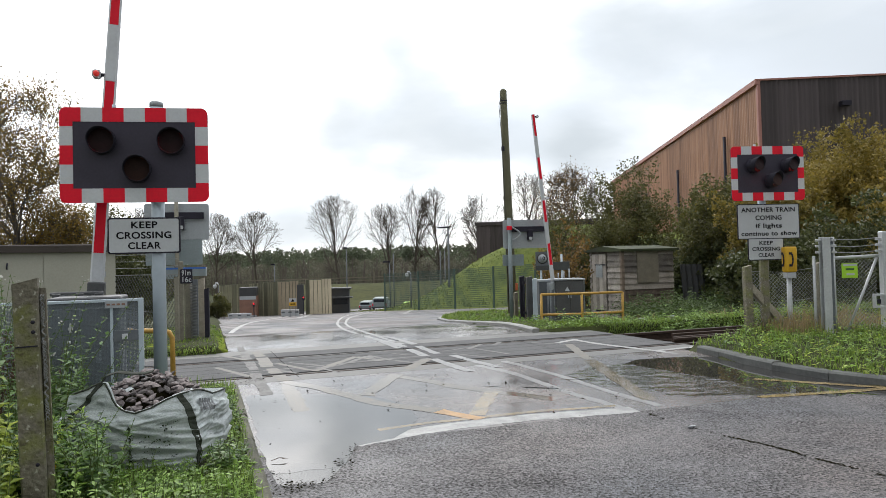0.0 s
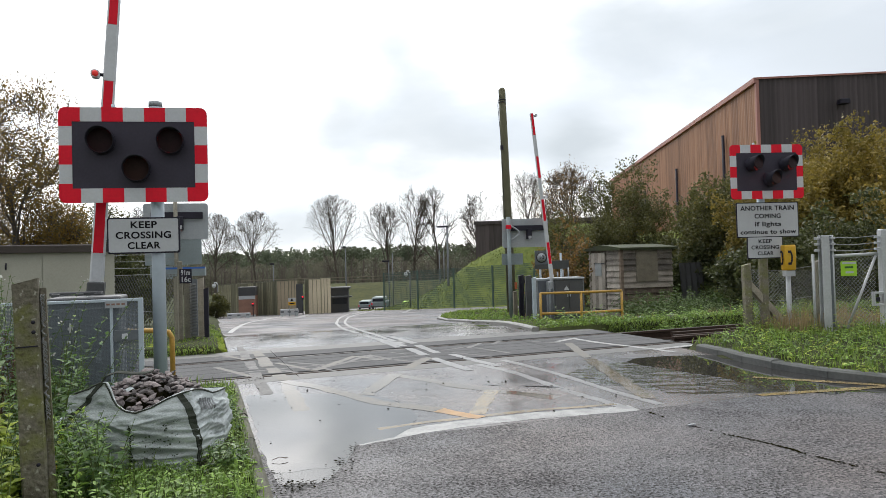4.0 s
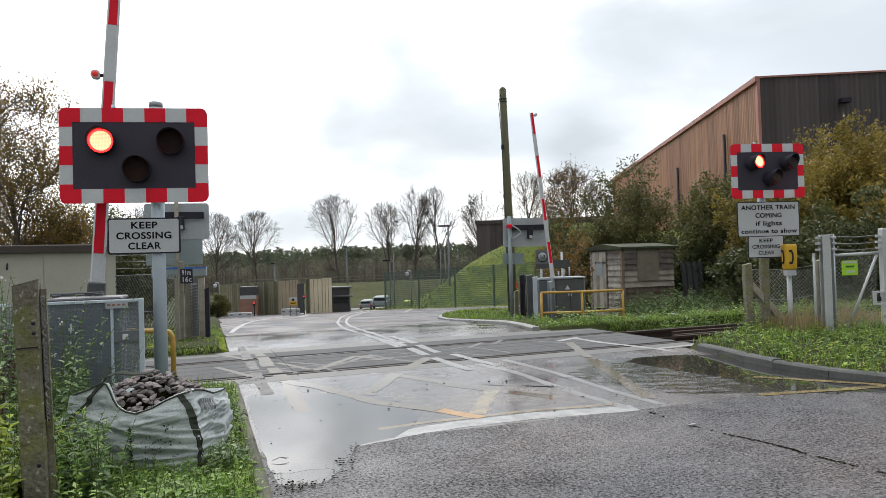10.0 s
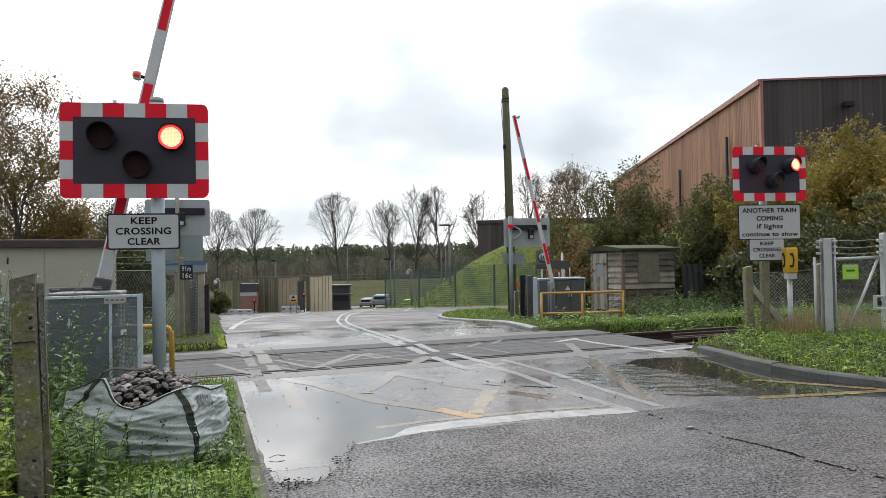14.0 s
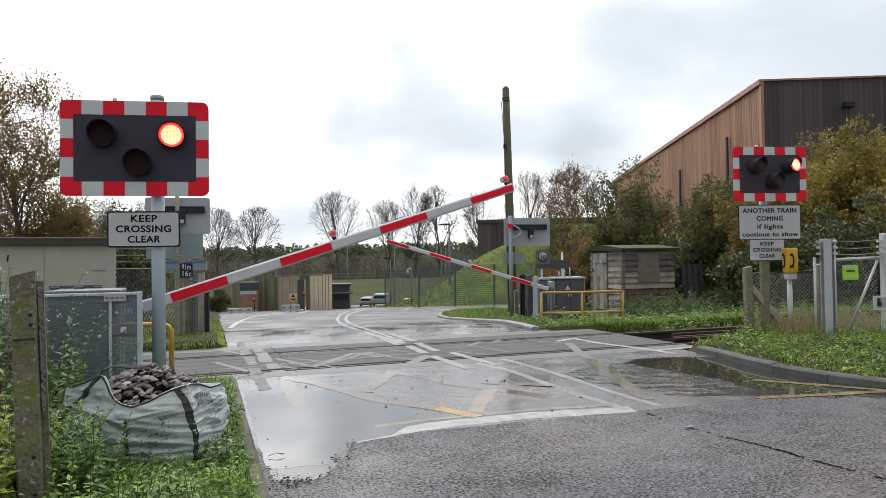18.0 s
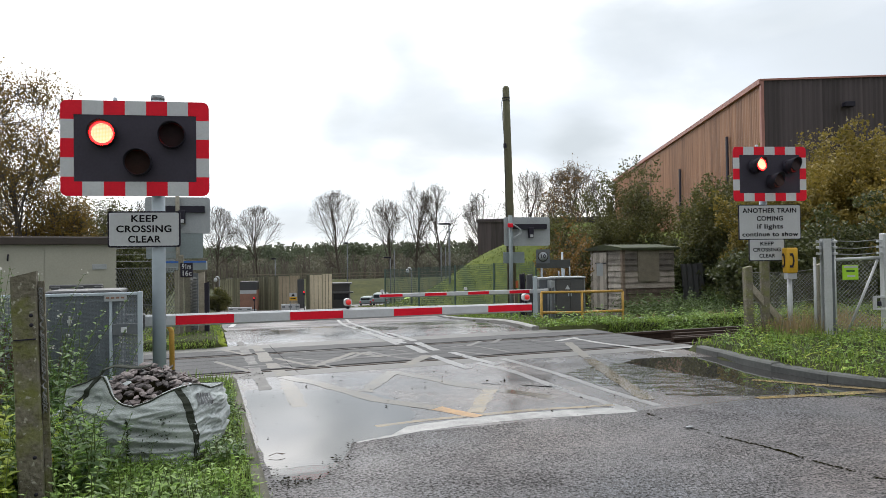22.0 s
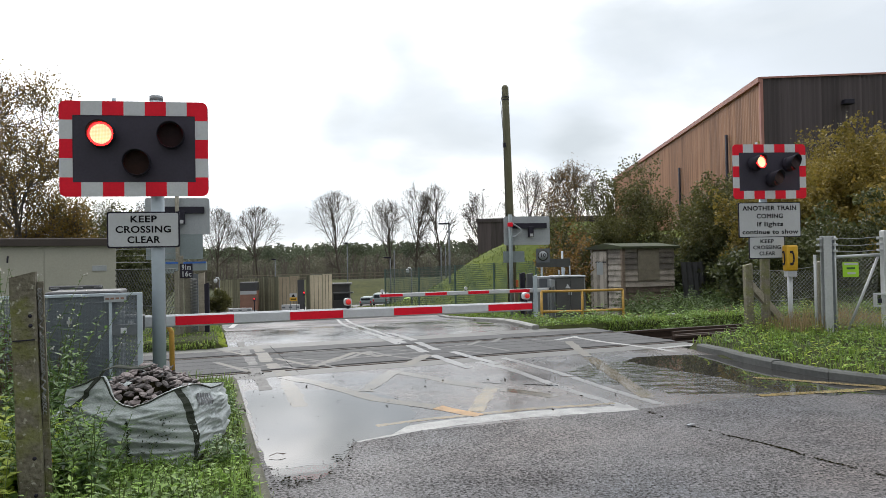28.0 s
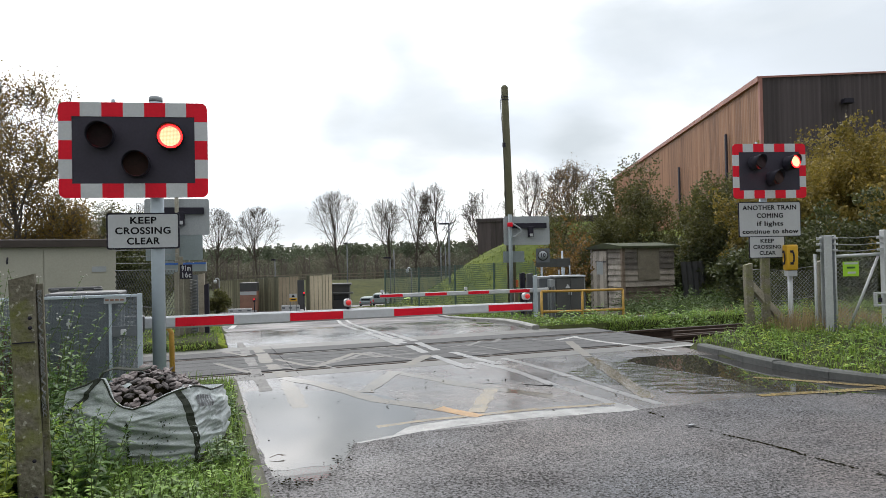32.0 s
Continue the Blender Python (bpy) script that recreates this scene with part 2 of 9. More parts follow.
def wet_asphalt(name, base, lo, hi, scale, spread, relief=0.8, grain=1.0, spec=0.5, pits=0.0):
    """Asphalt chippings with a water film whose gloss comes and goes in patches."""
    m = bpy.data.materials.new(name)
    m.use_nodes = True
    nt = m.node_tree
    N, L = nt.nodes.new, nt.links.new
    b = nt.nodes["Principled BSDF"]
    b.inputs["Specular IOR Level"].default_value = spec
    tc = N("ShaderNodeTexCoord")
    big, chip, mid = N("ShaderNodeTexNoise"), N("ShaderNodeTexVoronoi"), N("ShaderNodeTexNoise")
    big.inputs["Scale"].default_value, big.inputs["Detail"].default_value = scale, 6
    chip.inputs["Scale"].default_value = 84
    mid.inputs["Scale"].default_value, mid.inputs["Detail"].default_value = 9, 6
    for n in (big, chip, mid):
        L(tc.outputs["Object"], n.inputs["Vector"])
    mr = N("ShaderNodeMapRange")
    mr.inputs["From Min"].default_value, mr.inputs["From Max"].default_value = 0.5 - spread, 0.5 + spread
    mr.inputs["To Min"].default_value, mr.inputs["To Max"].default_value = lo, hi
    L(big.outputs["Fac"], mr.inputs["Value"])
    L(mr.outputs[0], b.inputs["Roughness"])
    ramp = N("ShaderNodeValToRGB")
    ramp.color_ramp.elements[0].color = (*[c * (1 - 0.75 * grain) for c in base], 1)
    ramp.color_ramp.elements[1].color = (*[c * (1 + 1.05 * grain) for c in base], 1)
    ramp.color_ramp.elements[0].position, ramp.color_ramp.elements[1].position = 0.25, 0.8
    L(chip.outputs["Color"], ramp.inputs[0])
    mx = N("ShaderNodeMix")
    mx.data_type, mx.blend_type = "RGBA", "MULTIPLY"
    mx.inputs["Factor"].default_value = 0.7
    r2 = N("ShaderNodeValToRGB")
    r2.color_ramp.elements[0].color, r2.color_ramp.elements[1].color = (0.55, 0.55, 0.56, 1), (1.2, 1.18, 1.15, 1)
    r2.color_ramp.elements[0].position, r2.color_ramp.elements[1].position = 0.3, 0.7
    L(mid.outputs["Fac"], r2.inputs[0])
    L(ramp.outputs[0], mx.inputs["A"])
    L(r2.outputs[0], mx.inputs["B"])
    # worn wheel tracks turn browner; bluish patches put wet sheen into the colour
    tint, broad = N("ShaderNodeMix"), N("ShaderNodeTexNoise")
    broad.inputs["Scale"].default_value, broad.inputs["Detail"].default_value = 0.55, 3
    L(tc.outputs["Object"], broad.inputs["Vector"])
    tint.data_type, tint.blend_type = "RGBA", "MULTIPLY"
    r3 = N("ShaderNodeValToRGB")
    r3.color_ramp.elements[0].color, r3.color_ramp.elements[1].color = (0.74, 0.79, 0.88, 1), (1.14, 1.0, 0.94, 1)
    r3.color_ramp.elements[0].position, r3.color_ramp.elements[1].position = 0.35, 0.62
    L(broad.outputs["Fac"], r3.inputs[0])
    tint.inputs["Factor"].default_value = 1.0
    L(mx.outputs["Result"], tint.inputs["A"])
    L(r3.outputs[0], tint.inputs["B"])
    # pits between the chippings, in drifts
    pit, pk, pr, dark = N("ShaderNodeTexNoise"), N("ShaderNodeTexNoise"), N("ShaderNodeMapRange"), N("ShaderNodeMix")
    pit.inputs["Scale"].default_value, pit.inputs["Detail"].default_value = 52, 3
    pk.inputs["Scale"].default_value, pk.inputs["Detail"].default_value = 2.4, 3
    L(tc.outputs["Object"], pit.inputs["Vector"])
    L(tc.outputs["Object"], pk.inputs["Vector"])
    both = N("ShaderNodeMath")
    both.operation = "MULTIPLY_ADD"
    both.inputs[1].default_value = 0.26
    L(pk.outputs["Fac"], both.inputs[0])
    L(pit.outputs["Fac"], both.inputs[2])
    pr.inputs["From Min"].default_value, pr.inputs["From Max"].default_value = 0.53, 0.60
    pr.inputs["To Min"].default_value, pr.inputs["To Max"].default_value = pits, 0.0
    L(both.outputs[0], pr.inputs["Value"])
    dark.data_type = "RGBA"
    dark.inputs["B"].default_value = (0.010, 0.0095, 0.009, 1)
    L(pr.outputs[0], dark.inputs["Factor"])
    L(tint.outputs["Result"], dark.inputs["A"])
    L(dark.outputs["Result"], b.inputs["Base Color"])
    dry = N("ShaderNodeMath")
    dry.operation = "MULTIPLY_ADD"
    dry.inputs[1].default_value, dry.inputs[2].default_value = -spec, spec
    L(pr.outputs[0], dry.inputs[0])
    L(dry.outputs[0], b.inputs["Specular IOR Level"])
    bp, bs = N("ShaderNodeBump"), N("ShaderNodeMath")
    bs.operation = "MULTIPLY"
    bs.inputs[1].default_value = relief
    L(mr.outputs[0], bs.inputs[0])
    bp.inputs["Distance"].default_value = 0.012
    L(bs.outputs[0], bp.inputs["Strength"])
    L(chip.outputs["Distance"], bp.inputs["Height"])
    L(bp.outputs[0], b.inputs["Normal"])
    return m


M = {}
M["road_near"] = wet_asphalt("coarse_wet_asphalt", (0.066, 0.065, 0.068), 0.38, 0.66, 0.9, 0.18, 0.9, 1.15, pits=0.85)
M["road_wet"] = wet_asphalt("soaked_asphalt", (0.115, 0.113, 0.112), 0.11, 0.30, 1.3, 0.13, 0.22, 0.4)
M["road_far"] = wet_asphalt("damp_far_asphalt", (0.10, 0.099, 0.098), 0.09, 0.26, 1.1, 0.12, 0.4, 0.6, 0.62)
M["road_yard"] = wet_asphalt("damp_yard_asphalt", (0.122, 0.122, 0.126), 0.34, 0.66, 0.7, 0.13, 0.5, 0.6, 0.20, pits=0.5)
M["deck"] = mat("crossing_deck", (0.100, 0.101, 0.103), 0.75, 0, 0.4, 2.5, 30, 0.25, rvar=0.1, spec=0.12)
M["rail"] = mat("rail_steel", (0.045, 0.03, 0.023), 0.75, 0.1, 0.4, 6, 50, 0.3, spec=0.2)
M["rail_head"] = mat("dull_rail_head", (0.05, 0.042, 0.036), 0.6, 0.2, 0.2, 6, 50, 0.05, spec=0.2)
M["kerb"] = mat("concrete_kerb", (0.066, 0.070, 0.069), 0.75, 0, 0.3, 4, 30, 0.1, col2=(0.13, 0.135, 0.13), rnd=0.25, spec=0.12)
M["white_line"] = mat("white_road_paint", (0.10, 0.10, 0.10), 0.36, 0, 0.35, 9, 70, 0.2, col2=(0.46, 0.46, 0.45), spec=0.35)
M["yellow_line"] = mat("worn_yellow_paint", (0.11, 0.10, 0.08), 0.16, 0, 0.5, 6, 50, 0.1, col2=(0.33, 0.25, 0.14), spec=0.45)
M["ground"] = mat("grass_soil", (0.020, 0.020, 0.011), 0.9, 0, 0.4, 1.2, 30, 0.8, col2=(0.055, 0.068, 0.022), spec=0.1)
M["bank"] = mat("mown_bank_grass", (0.045, 0.068, 0.014), 0.9, 0, 0.4, 0.45, 2.2, 1.0, col2=(0.155, 0.185, 0.042), spec=0.1)
M["ballast"] = mat("track_ballast", (0.06, 0.054, 0.048), 0.9, 0, 0.5, 5, 25, 0.8)
M["red"] = mat("red_reflective_sheet", (0.72, 0.010, 0.030), 0.45, 0, 0.1, 6, 60, 0.02, spec=0.2)
M["white"] = mat("white_reflective_sheet", (0.52, 0.545, 0.57), 0.35, 0, 0.1, 6, 60, 0.02)
M["white_plate"] = mat("white_sign_face", (0.44, 0.46, 0.48), 0.4, 0, 0.08, 3, 40, 0.02)
M["black"] = mat("matt_black_paint", (0.020, 0.019, 0.030), 0.6, 0, 0.3, 5, 50, 0.05, spec=0.25)
M["board_black"] = mat("dull_black_board", (0.039, 0.035, 0.052), 0.6, 0, 0.2, 5, 50, 0.03, spec=0.3)
M["sign_black"] = mat("black_sign_lettering", (0.012, 0.012, 0.014), 0.7, 0, 0.2, 5, 50, 0.0, spec=0.1)
M["white_far"] = mat("dull_white_line", (0.12, 0.12, 0.12), 0.3, 0, 0.3, 4, 30, 0.1, col2=(0.25, 0.25, 0.25), spec=0.4)
M["galv"] = mat("galvanised_steel", (0.42, 0.49, 0.545), 0.42, 0.08, 0.08, 2.5, 22, 0.02)
M["grey_paint"] = mat("grey_cabinet_paint", (0.12, 0.135, 0.15), 0.45, 0.1, 0.2, 3, 40, 0.05)
M["lightgrey"] = mat("light_grey_paint", (0.33, 0.36, 0.38), 0.5, 0.1, 0.2, 3, 40, 0.05)
M["dark_lens"] = mat("unlit_red_lens", (0.022, 0.010, 0.012), 0.5, 0, 0.3, 20, 90, 0.05, spec=0.15)
M["dark_amber"] = mat("unlit_amber_lens", (0.030, 0.014, 0.012), 0.5, 0, 0.3, 20, 90, 0.05, spec=0.15)
M["lit_red"] = glow("lit_red_lamp", (1.0, 0.006, 0.006), 16.0)
M["lit_core_red"] = led_glow("lit_lamp_centre", (1.0, 0.66, 0.36), 1.30)
M["lit_amber"] = glow("lit_amber_lamp", (1.0, 0.085, 0.002), 5.0)
M["lit_core_amber"] = led_glow("lit_amber_centre", (1.0, 0.70, 0.40), 1.55)
M["wood_grey"] = mat("weathered_timber", (0.13, 0.115, 0.085), 0.8, 0, 0.5, 6, 60, 0.5, col2=(0.24, 0.215, 0.165))
M["wood_green"] = lichened("algae_covered_timber", (0.075, 0.068, 0.048), (0.235, 0.22, 0.175), (0.15, 0.165, 0.045), (0.38, 0.38, 0.32))
M["wood_moss"] = lichened("mossy_fence_timber", (0.10, 0.09, 0.07), (0.27, 0.25, 0.20), (0.17, 0.18, 0.07), (0.38, 0.37, 0.31))
M["wood_pale"] = mat("pale_weathered_timber", (0.19, 0.17, 0.13), 0.8, 0, 0.4, 8, 60, 0.4, col2=(0.42, 0.385, 0.31))
M["wood_pole"] = mat("tarred_pole_timber", (0.075, 0.075, 0.04), 0.8, 0, 0.4, 5, 50, 0.4, col2=(0.135, 0.13, 0.075))
M["cream"] = mat("cream_wall_panel", (0.375, 0.375, 0.315), 0.6, 0, 0.1, 1.2, 25, 0.05)
M["fascia"] = mat("dark_roof_fascia", (0.045, 0.035, 0.03), 0.6, 0, 0.3, 2, 20, 0.1)
M["rust_wall"] = mat("faded_orange_cladding", (0.17, 0.075, 0.035), 0.6, 0.0, 0.3, 1.6, 9, 0.1, col2=(0.45, 0.235, 0.13), rnd=0.16, zs=0.06)


def streaked(m, dark, size, cut):
    """Adds rain streaks that run down a wall."""
    nt = m.node_tree
    N, L = nt.nodes.new, nt.links.new
    b = nt.nodes["Principled BSDF"]
    src = b.inputs["Base Color"].links[0].from_socket
    mp, nz, mr, mx = N("ShaderNodeMapping"), N("ShaderNodeTexNoise"), N("ShaderNodeMapRange"), N("ShaderNodeMix")
    g = N("ShaderNodeNewGeometry")
    mp.inputs["Scale"].default_value = (size, size, 0.09 * size)
    nz.inputs["Scale"].default_value, nz.inputs["Detail"].default_value = 1.0, 4
    L(g.outputs["Position"], mp.inputs["Vector"])
    L(mp.outputs[0], nz.inputs["Vector"])
    mr.inputs["From Min"].default_value, mr.inputs["From Max"].default_value = cut, cut + 0.16
    mr.inputs["To Max"].default_value = 0.8
    L(nz.outputs["Fac"], mr.inputs["Value"])
    mx.data_type, mx.blend_type = "RGBA", "MULTIPLY"
    mx.inputs["B"].default_value = (*dark, 1)
    L(src, mx.inputs["A"])
    L(mr.outputs[0], mx.inputs["Factor"])
    L(mx.outputs["Result"], b.inputs["Base Color"])
    return m


streaked(M["rust_wall"], (0.62, 0.55, 0.50), 2.6, 0.48)
M["brown_clad"] = mat("dark_brown_cladding", (0.016, 0.011, 0.011), 0.6, 0, 0.4, 1.6, 9, 0.1, col2=(0.085, 0.068, 0.072), rnd=0.25, zs=0.05)
M["beige"] = mat("beige_steel_panel", (0.36, 0.30, 0.21), 0.6, 0, 0.2, 0.8, 12, 0.05, rnd=0.25)
M["yellow"] = mat("yellow_paint", (0.62, 0.36, 0.02), 0.4, 0, 0.15, 6, 50, 0.05)
M["rail_yellow"] = mat("dull_yellow_tube", (0.42, 0.25, 0.045), 0.5, 0, 0.3, 8, 40, 0.1)
M["green_sign"] = mat("lime_green_sign", (0.34, 0.62, 0.03), 0.45, 0, 0.08, 4, 40, 0.02)
M["fence_print"] = mat("dark_green_print", (0.03, 0.10, 0.02), 0.5, 0, 0.1, 4, 40, 0.02)
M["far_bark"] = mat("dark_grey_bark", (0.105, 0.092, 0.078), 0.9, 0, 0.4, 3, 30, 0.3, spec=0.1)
# far trunks: bark made paler, the distance haze put into its colour
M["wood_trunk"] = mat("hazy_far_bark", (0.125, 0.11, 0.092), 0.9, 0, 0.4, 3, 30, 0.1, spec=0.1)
M["bark"] = mat("grey_brown_bark", (0.075, 0.065, 0.052), 0.9, 0, 0.4, 3, 30, 0.5)
M["bag"] = mat("woven_white_sack", (0.22, 0.26, 0.25), 0.55, 0, 0.25, 4.5, 90, 0.3, col2=(0.60, 0.645, 0.66), zs=2.5)
M["strap"] = mat("dark_sack_strap", (0.028, 0.034, 0.024), 0.8, 0, 0.4, 9, 80, 0.3)
M["stone"] = mat("purple_brown_stone", (0.058, 0.050, 0.049), 0.7, 0, 0.4, 1.5, 6, 0.3, col2=(0.24, 0.205, 0.20), rnd=0.6)
M["concrete_post"] = mat("weathered_concrete", (0.20, 0.19, 0.15), 0.85, 0, 0.35, 5, 40, 0.4)
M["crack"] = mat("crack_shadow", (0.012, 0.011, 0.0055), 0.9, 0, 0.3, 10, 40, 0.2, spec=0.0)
M["brick"] = mat("red_brick_wall", (0.27, 0.15, 0.11), 0.8, 0, 0.3, 2, 20, 0.2)
M["orange"] = mat("faded_orange_plate", (0.50, 0.13, 0.05), 0.5, 0, 0.2, 8, 40, 0.05)
M["blue"] = mat("blue_paint", (0.03, 0.12, 0.42), 0.5, 0, 0.2, 3, 30, 0.05)
M["leaf_green"] = leafy("green_weed_leaf", (0.031, 0.075, 0.023), (0.310, 0.482, 0.100), (0.621, 0.652, 0.172), 0.42, 2.5)
M["grass_blade"] = leafy("grass_blade", (0.034, 0.069, 0.018), (0.253, 0.368, 0.072), (0.483, 0.448, 0.187), 0.45, 2.0)
M["dry_grass"] = leafy("dry_grass_blade", (0.20, 0.15, 0.075), (0.42, 0.32, 0.17), None, 0.45)
M["grass_bright"] = leafy("bright_grass_blade", (0.04, 0.08, 0.018), (0.25, 0.36, 0.06), (0.44, 0.42, 0.13), 0.45, 1.5)
M["turf"] = leafy("mown_turf_blade", (0.075, 0.10, 0.022), (0.16, 0.19, 0.045), (0.24, 0.23, 0.075), 0.5, 0.5, 0.3)
M["leaf_pale"] = leafy("pale_bramble_leaf", (0.072, 0.129, 0.024), (0.483, 0.577, 0.091), (0.805, 0.698, 0.121), 0.45, 3.0)
M["leaf_fresh"] = leafy("fresh_weed_leaf", (0.037, 0.085, 0.023), (0.327, 0.513, 0.094), (0.590, 0.606, 0.157), 0.42, 2.0)
M["leaf_nettle"] = leafy("dark_nettle_leaf", (0.024, 0.057, 0.023), (0.176, 0.297, 0.085), (0.405, 0.486, 0.156), 0.4, 3.0, 0.65, 0.42)
M["leaf_brown"] = leafy("withered_brown_leaf", (0.06, 0.035, 0.022), (0.17, 0.10, 0.06), (0.26, 0.19, 0.10), 0.3, 3.0)
M["petal_yellow"] = leafy("yellow_petal", (0.5, 0.30, 0.02), (0.75, 0.50, 0.05))
M["petal_white"] = leafy("white_petal", (0.55, 0.55, 0.52), (0.75, 0.75, 0.72))
M["worn_white"] = mat("worn_white_paint", (0.07, 0.07, 0.07), 0.6, 0, 0.4, 5, 40, 0.2, col2=(0.23, 0.227, 0.22), spec=0.15)
M["faint_yellow"] = mat("faint_yellow_paint", (0.10, 0.095, 0.085), 0.08, 0, 0.4, 4, 30, 0.02, col2=(0.185, 0.145, 0.095), rvar=0.05)
M["leaf_oak"] = leafy("autumn_oak_leaf", (0.081, 0.072, 0.018), (0.266, 0.168, 0.041), (0.428, 0.199, 0.046), 0.6, 0.45, 0.4)
M["leaf_bush"] = leafy("dark_bush_leaf", (0.023, 0.036, 0.013), (0.108, 0.119, 0.039), (0.258, 0.186, 0.049), 0.35, 0.8, 0.6)
M["leaf_gold"] = leafy("golden_autumn_leaf", (0.068, 0.069, 0.019), (0.348, 0.261, 0.053), (0.820, 0.523, 0.084), 0.42, 0.5, 0.45)
M["leaf_olive"] = leafy("olive_autumn_leaf", (0.033, 0.041, 0.014), (0.149, 0.144, 0.042), (0.356, 0.217, 0.048), 0.4, 0.6, 0.5)
M["leaf_russet"] = leafy("russet_oak_leaf", (0.081, 0.052, 0.020), (0.252, 0.152, 0.045), (0.378, 0.237, 0.060), 0.5, 1.0)
# nettle leaf copied darker: shade by hut and hedge put into colour
M["leaf_shade"] = leafy("deep_green_shaded_nettle", (0.016, 0.034, 0.011), (0.088, 0.137, 0.033), (0.186, 0.212, 0.053), 0.35, 0.6, 0.5, 0.75)
# far wood: lifted darks and low contrast put distance haze into the colour
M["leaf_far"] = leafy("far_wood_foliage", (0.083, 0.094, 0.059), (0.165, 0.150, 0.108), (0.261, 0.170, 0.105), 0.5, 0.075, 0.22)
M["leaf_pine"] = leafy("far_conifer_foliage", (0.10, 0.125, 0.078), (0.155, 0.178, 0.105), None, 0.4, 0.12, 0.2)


M["speed_grey"] = mat("dark_sign_back", (0.06, 0.065, 0.065), 0.6, 0, 0.3, 4, 30, 0.05)
M["plate_back"] = mat("pale_blue_grey_sheet", (0.21, 0.255, 0.265), 0.5, 0.1, 0.2, 3, 40, 0.05)
M["moss"] = mat("yellow_green_moss", (0.045, 0.062, 0.010), 0.95, 0, 0.5, 5, 38, 0.9, col2=(0.21, 0.26, 0.03), spec=0.05)
M["dark_ring"] = mat("faded_black_ring", (0.04, 0.035, 0.035), 0.6, 0, 0.3, 4, 30, 0.05)
M["cab_dark"] = mat("dark_grey_cabinet", (0.069, 0.073, 0.077), 0.5, 0.1, 0.25, 3, 40, 0.05)
M["mesh_grey"] = mat("mesh_wire_grey", (0.15, 0.175, 0.20), 0.5, 0.2, 0.2, 5, 40, 0.02)
M["galv_pale"] = mat("pale_galvanised_steel", (0.46, 0.48, 0.49), 0.45, 0.25, 0.15, 5, 40, 0.06)
M["wire_dark"] = mat("weathered_fence_wire", (0.11, 0.115, 0.11), 0.6, 0.2, 0.2, 5, 40, 0.02)
M["wire"] = mat("dull_fence_wire", (0.25, 0.26, 0.26), 0.5, 0.4, 0.2, 5, 40, 0.02)


def water_mat(name, rough, waves=0.02, size=5.0, swell=0.004):
    m = bpy.data.materials.new(name)
    m.use_nodes = True
    nt = m.node_tree
    N, L = nt.nodes.new, nt.links.new
    b = nt.nodes["Principled BSDF"]
    b.inputs["Base Color"].default_value = (0.035, 0.034, 0.033, 1)
    b.inputs["Roughness"].default_value = rough
    b.inputs["IOR"].default_value = 1.45
    b.inputs["Coat Weight"].default_value = 0.35
    b.inputs["Coat Roughness"].default_value = 0.01
    tc, nz, bp = N("ShaderNodeTexCoord"), N("ShaderNodeTexNoise"), N("ShaderNodeBump")
    nz.inputs["Scale"].default_value, nz.inputs["Detail"].default_value = size, 5
    bp.inputs["Strength"].default_value, bp.inputs["Distance"].default_value = waves, swell
    mp = N("ShaderNodeMapping")
    mp.inputs["Rotation"].default_value, mp.inputs["Scale"].default_value = (0, 0, radians(28)), (1.0, 1.0 + 0.9 * waves, 1.0)
    L(tc.outputs["Object"], mp.inputs["Vector"])
    L(mp.outputs[0], nz.inputs["Vector"])
    L(nz.outputs["Fac"], bp.inputs["Height"])
    L(bp.outputs[0], b.inputs["Normal"])
    return m


M["water"] = water_mat("puddle_water", 0.015)
M["ripple"] = water_mat("rippled_water", 0.06, 1.0, 4.2, 0.026)
M["film"] = water_mat("shallow_water_film", 0.22)


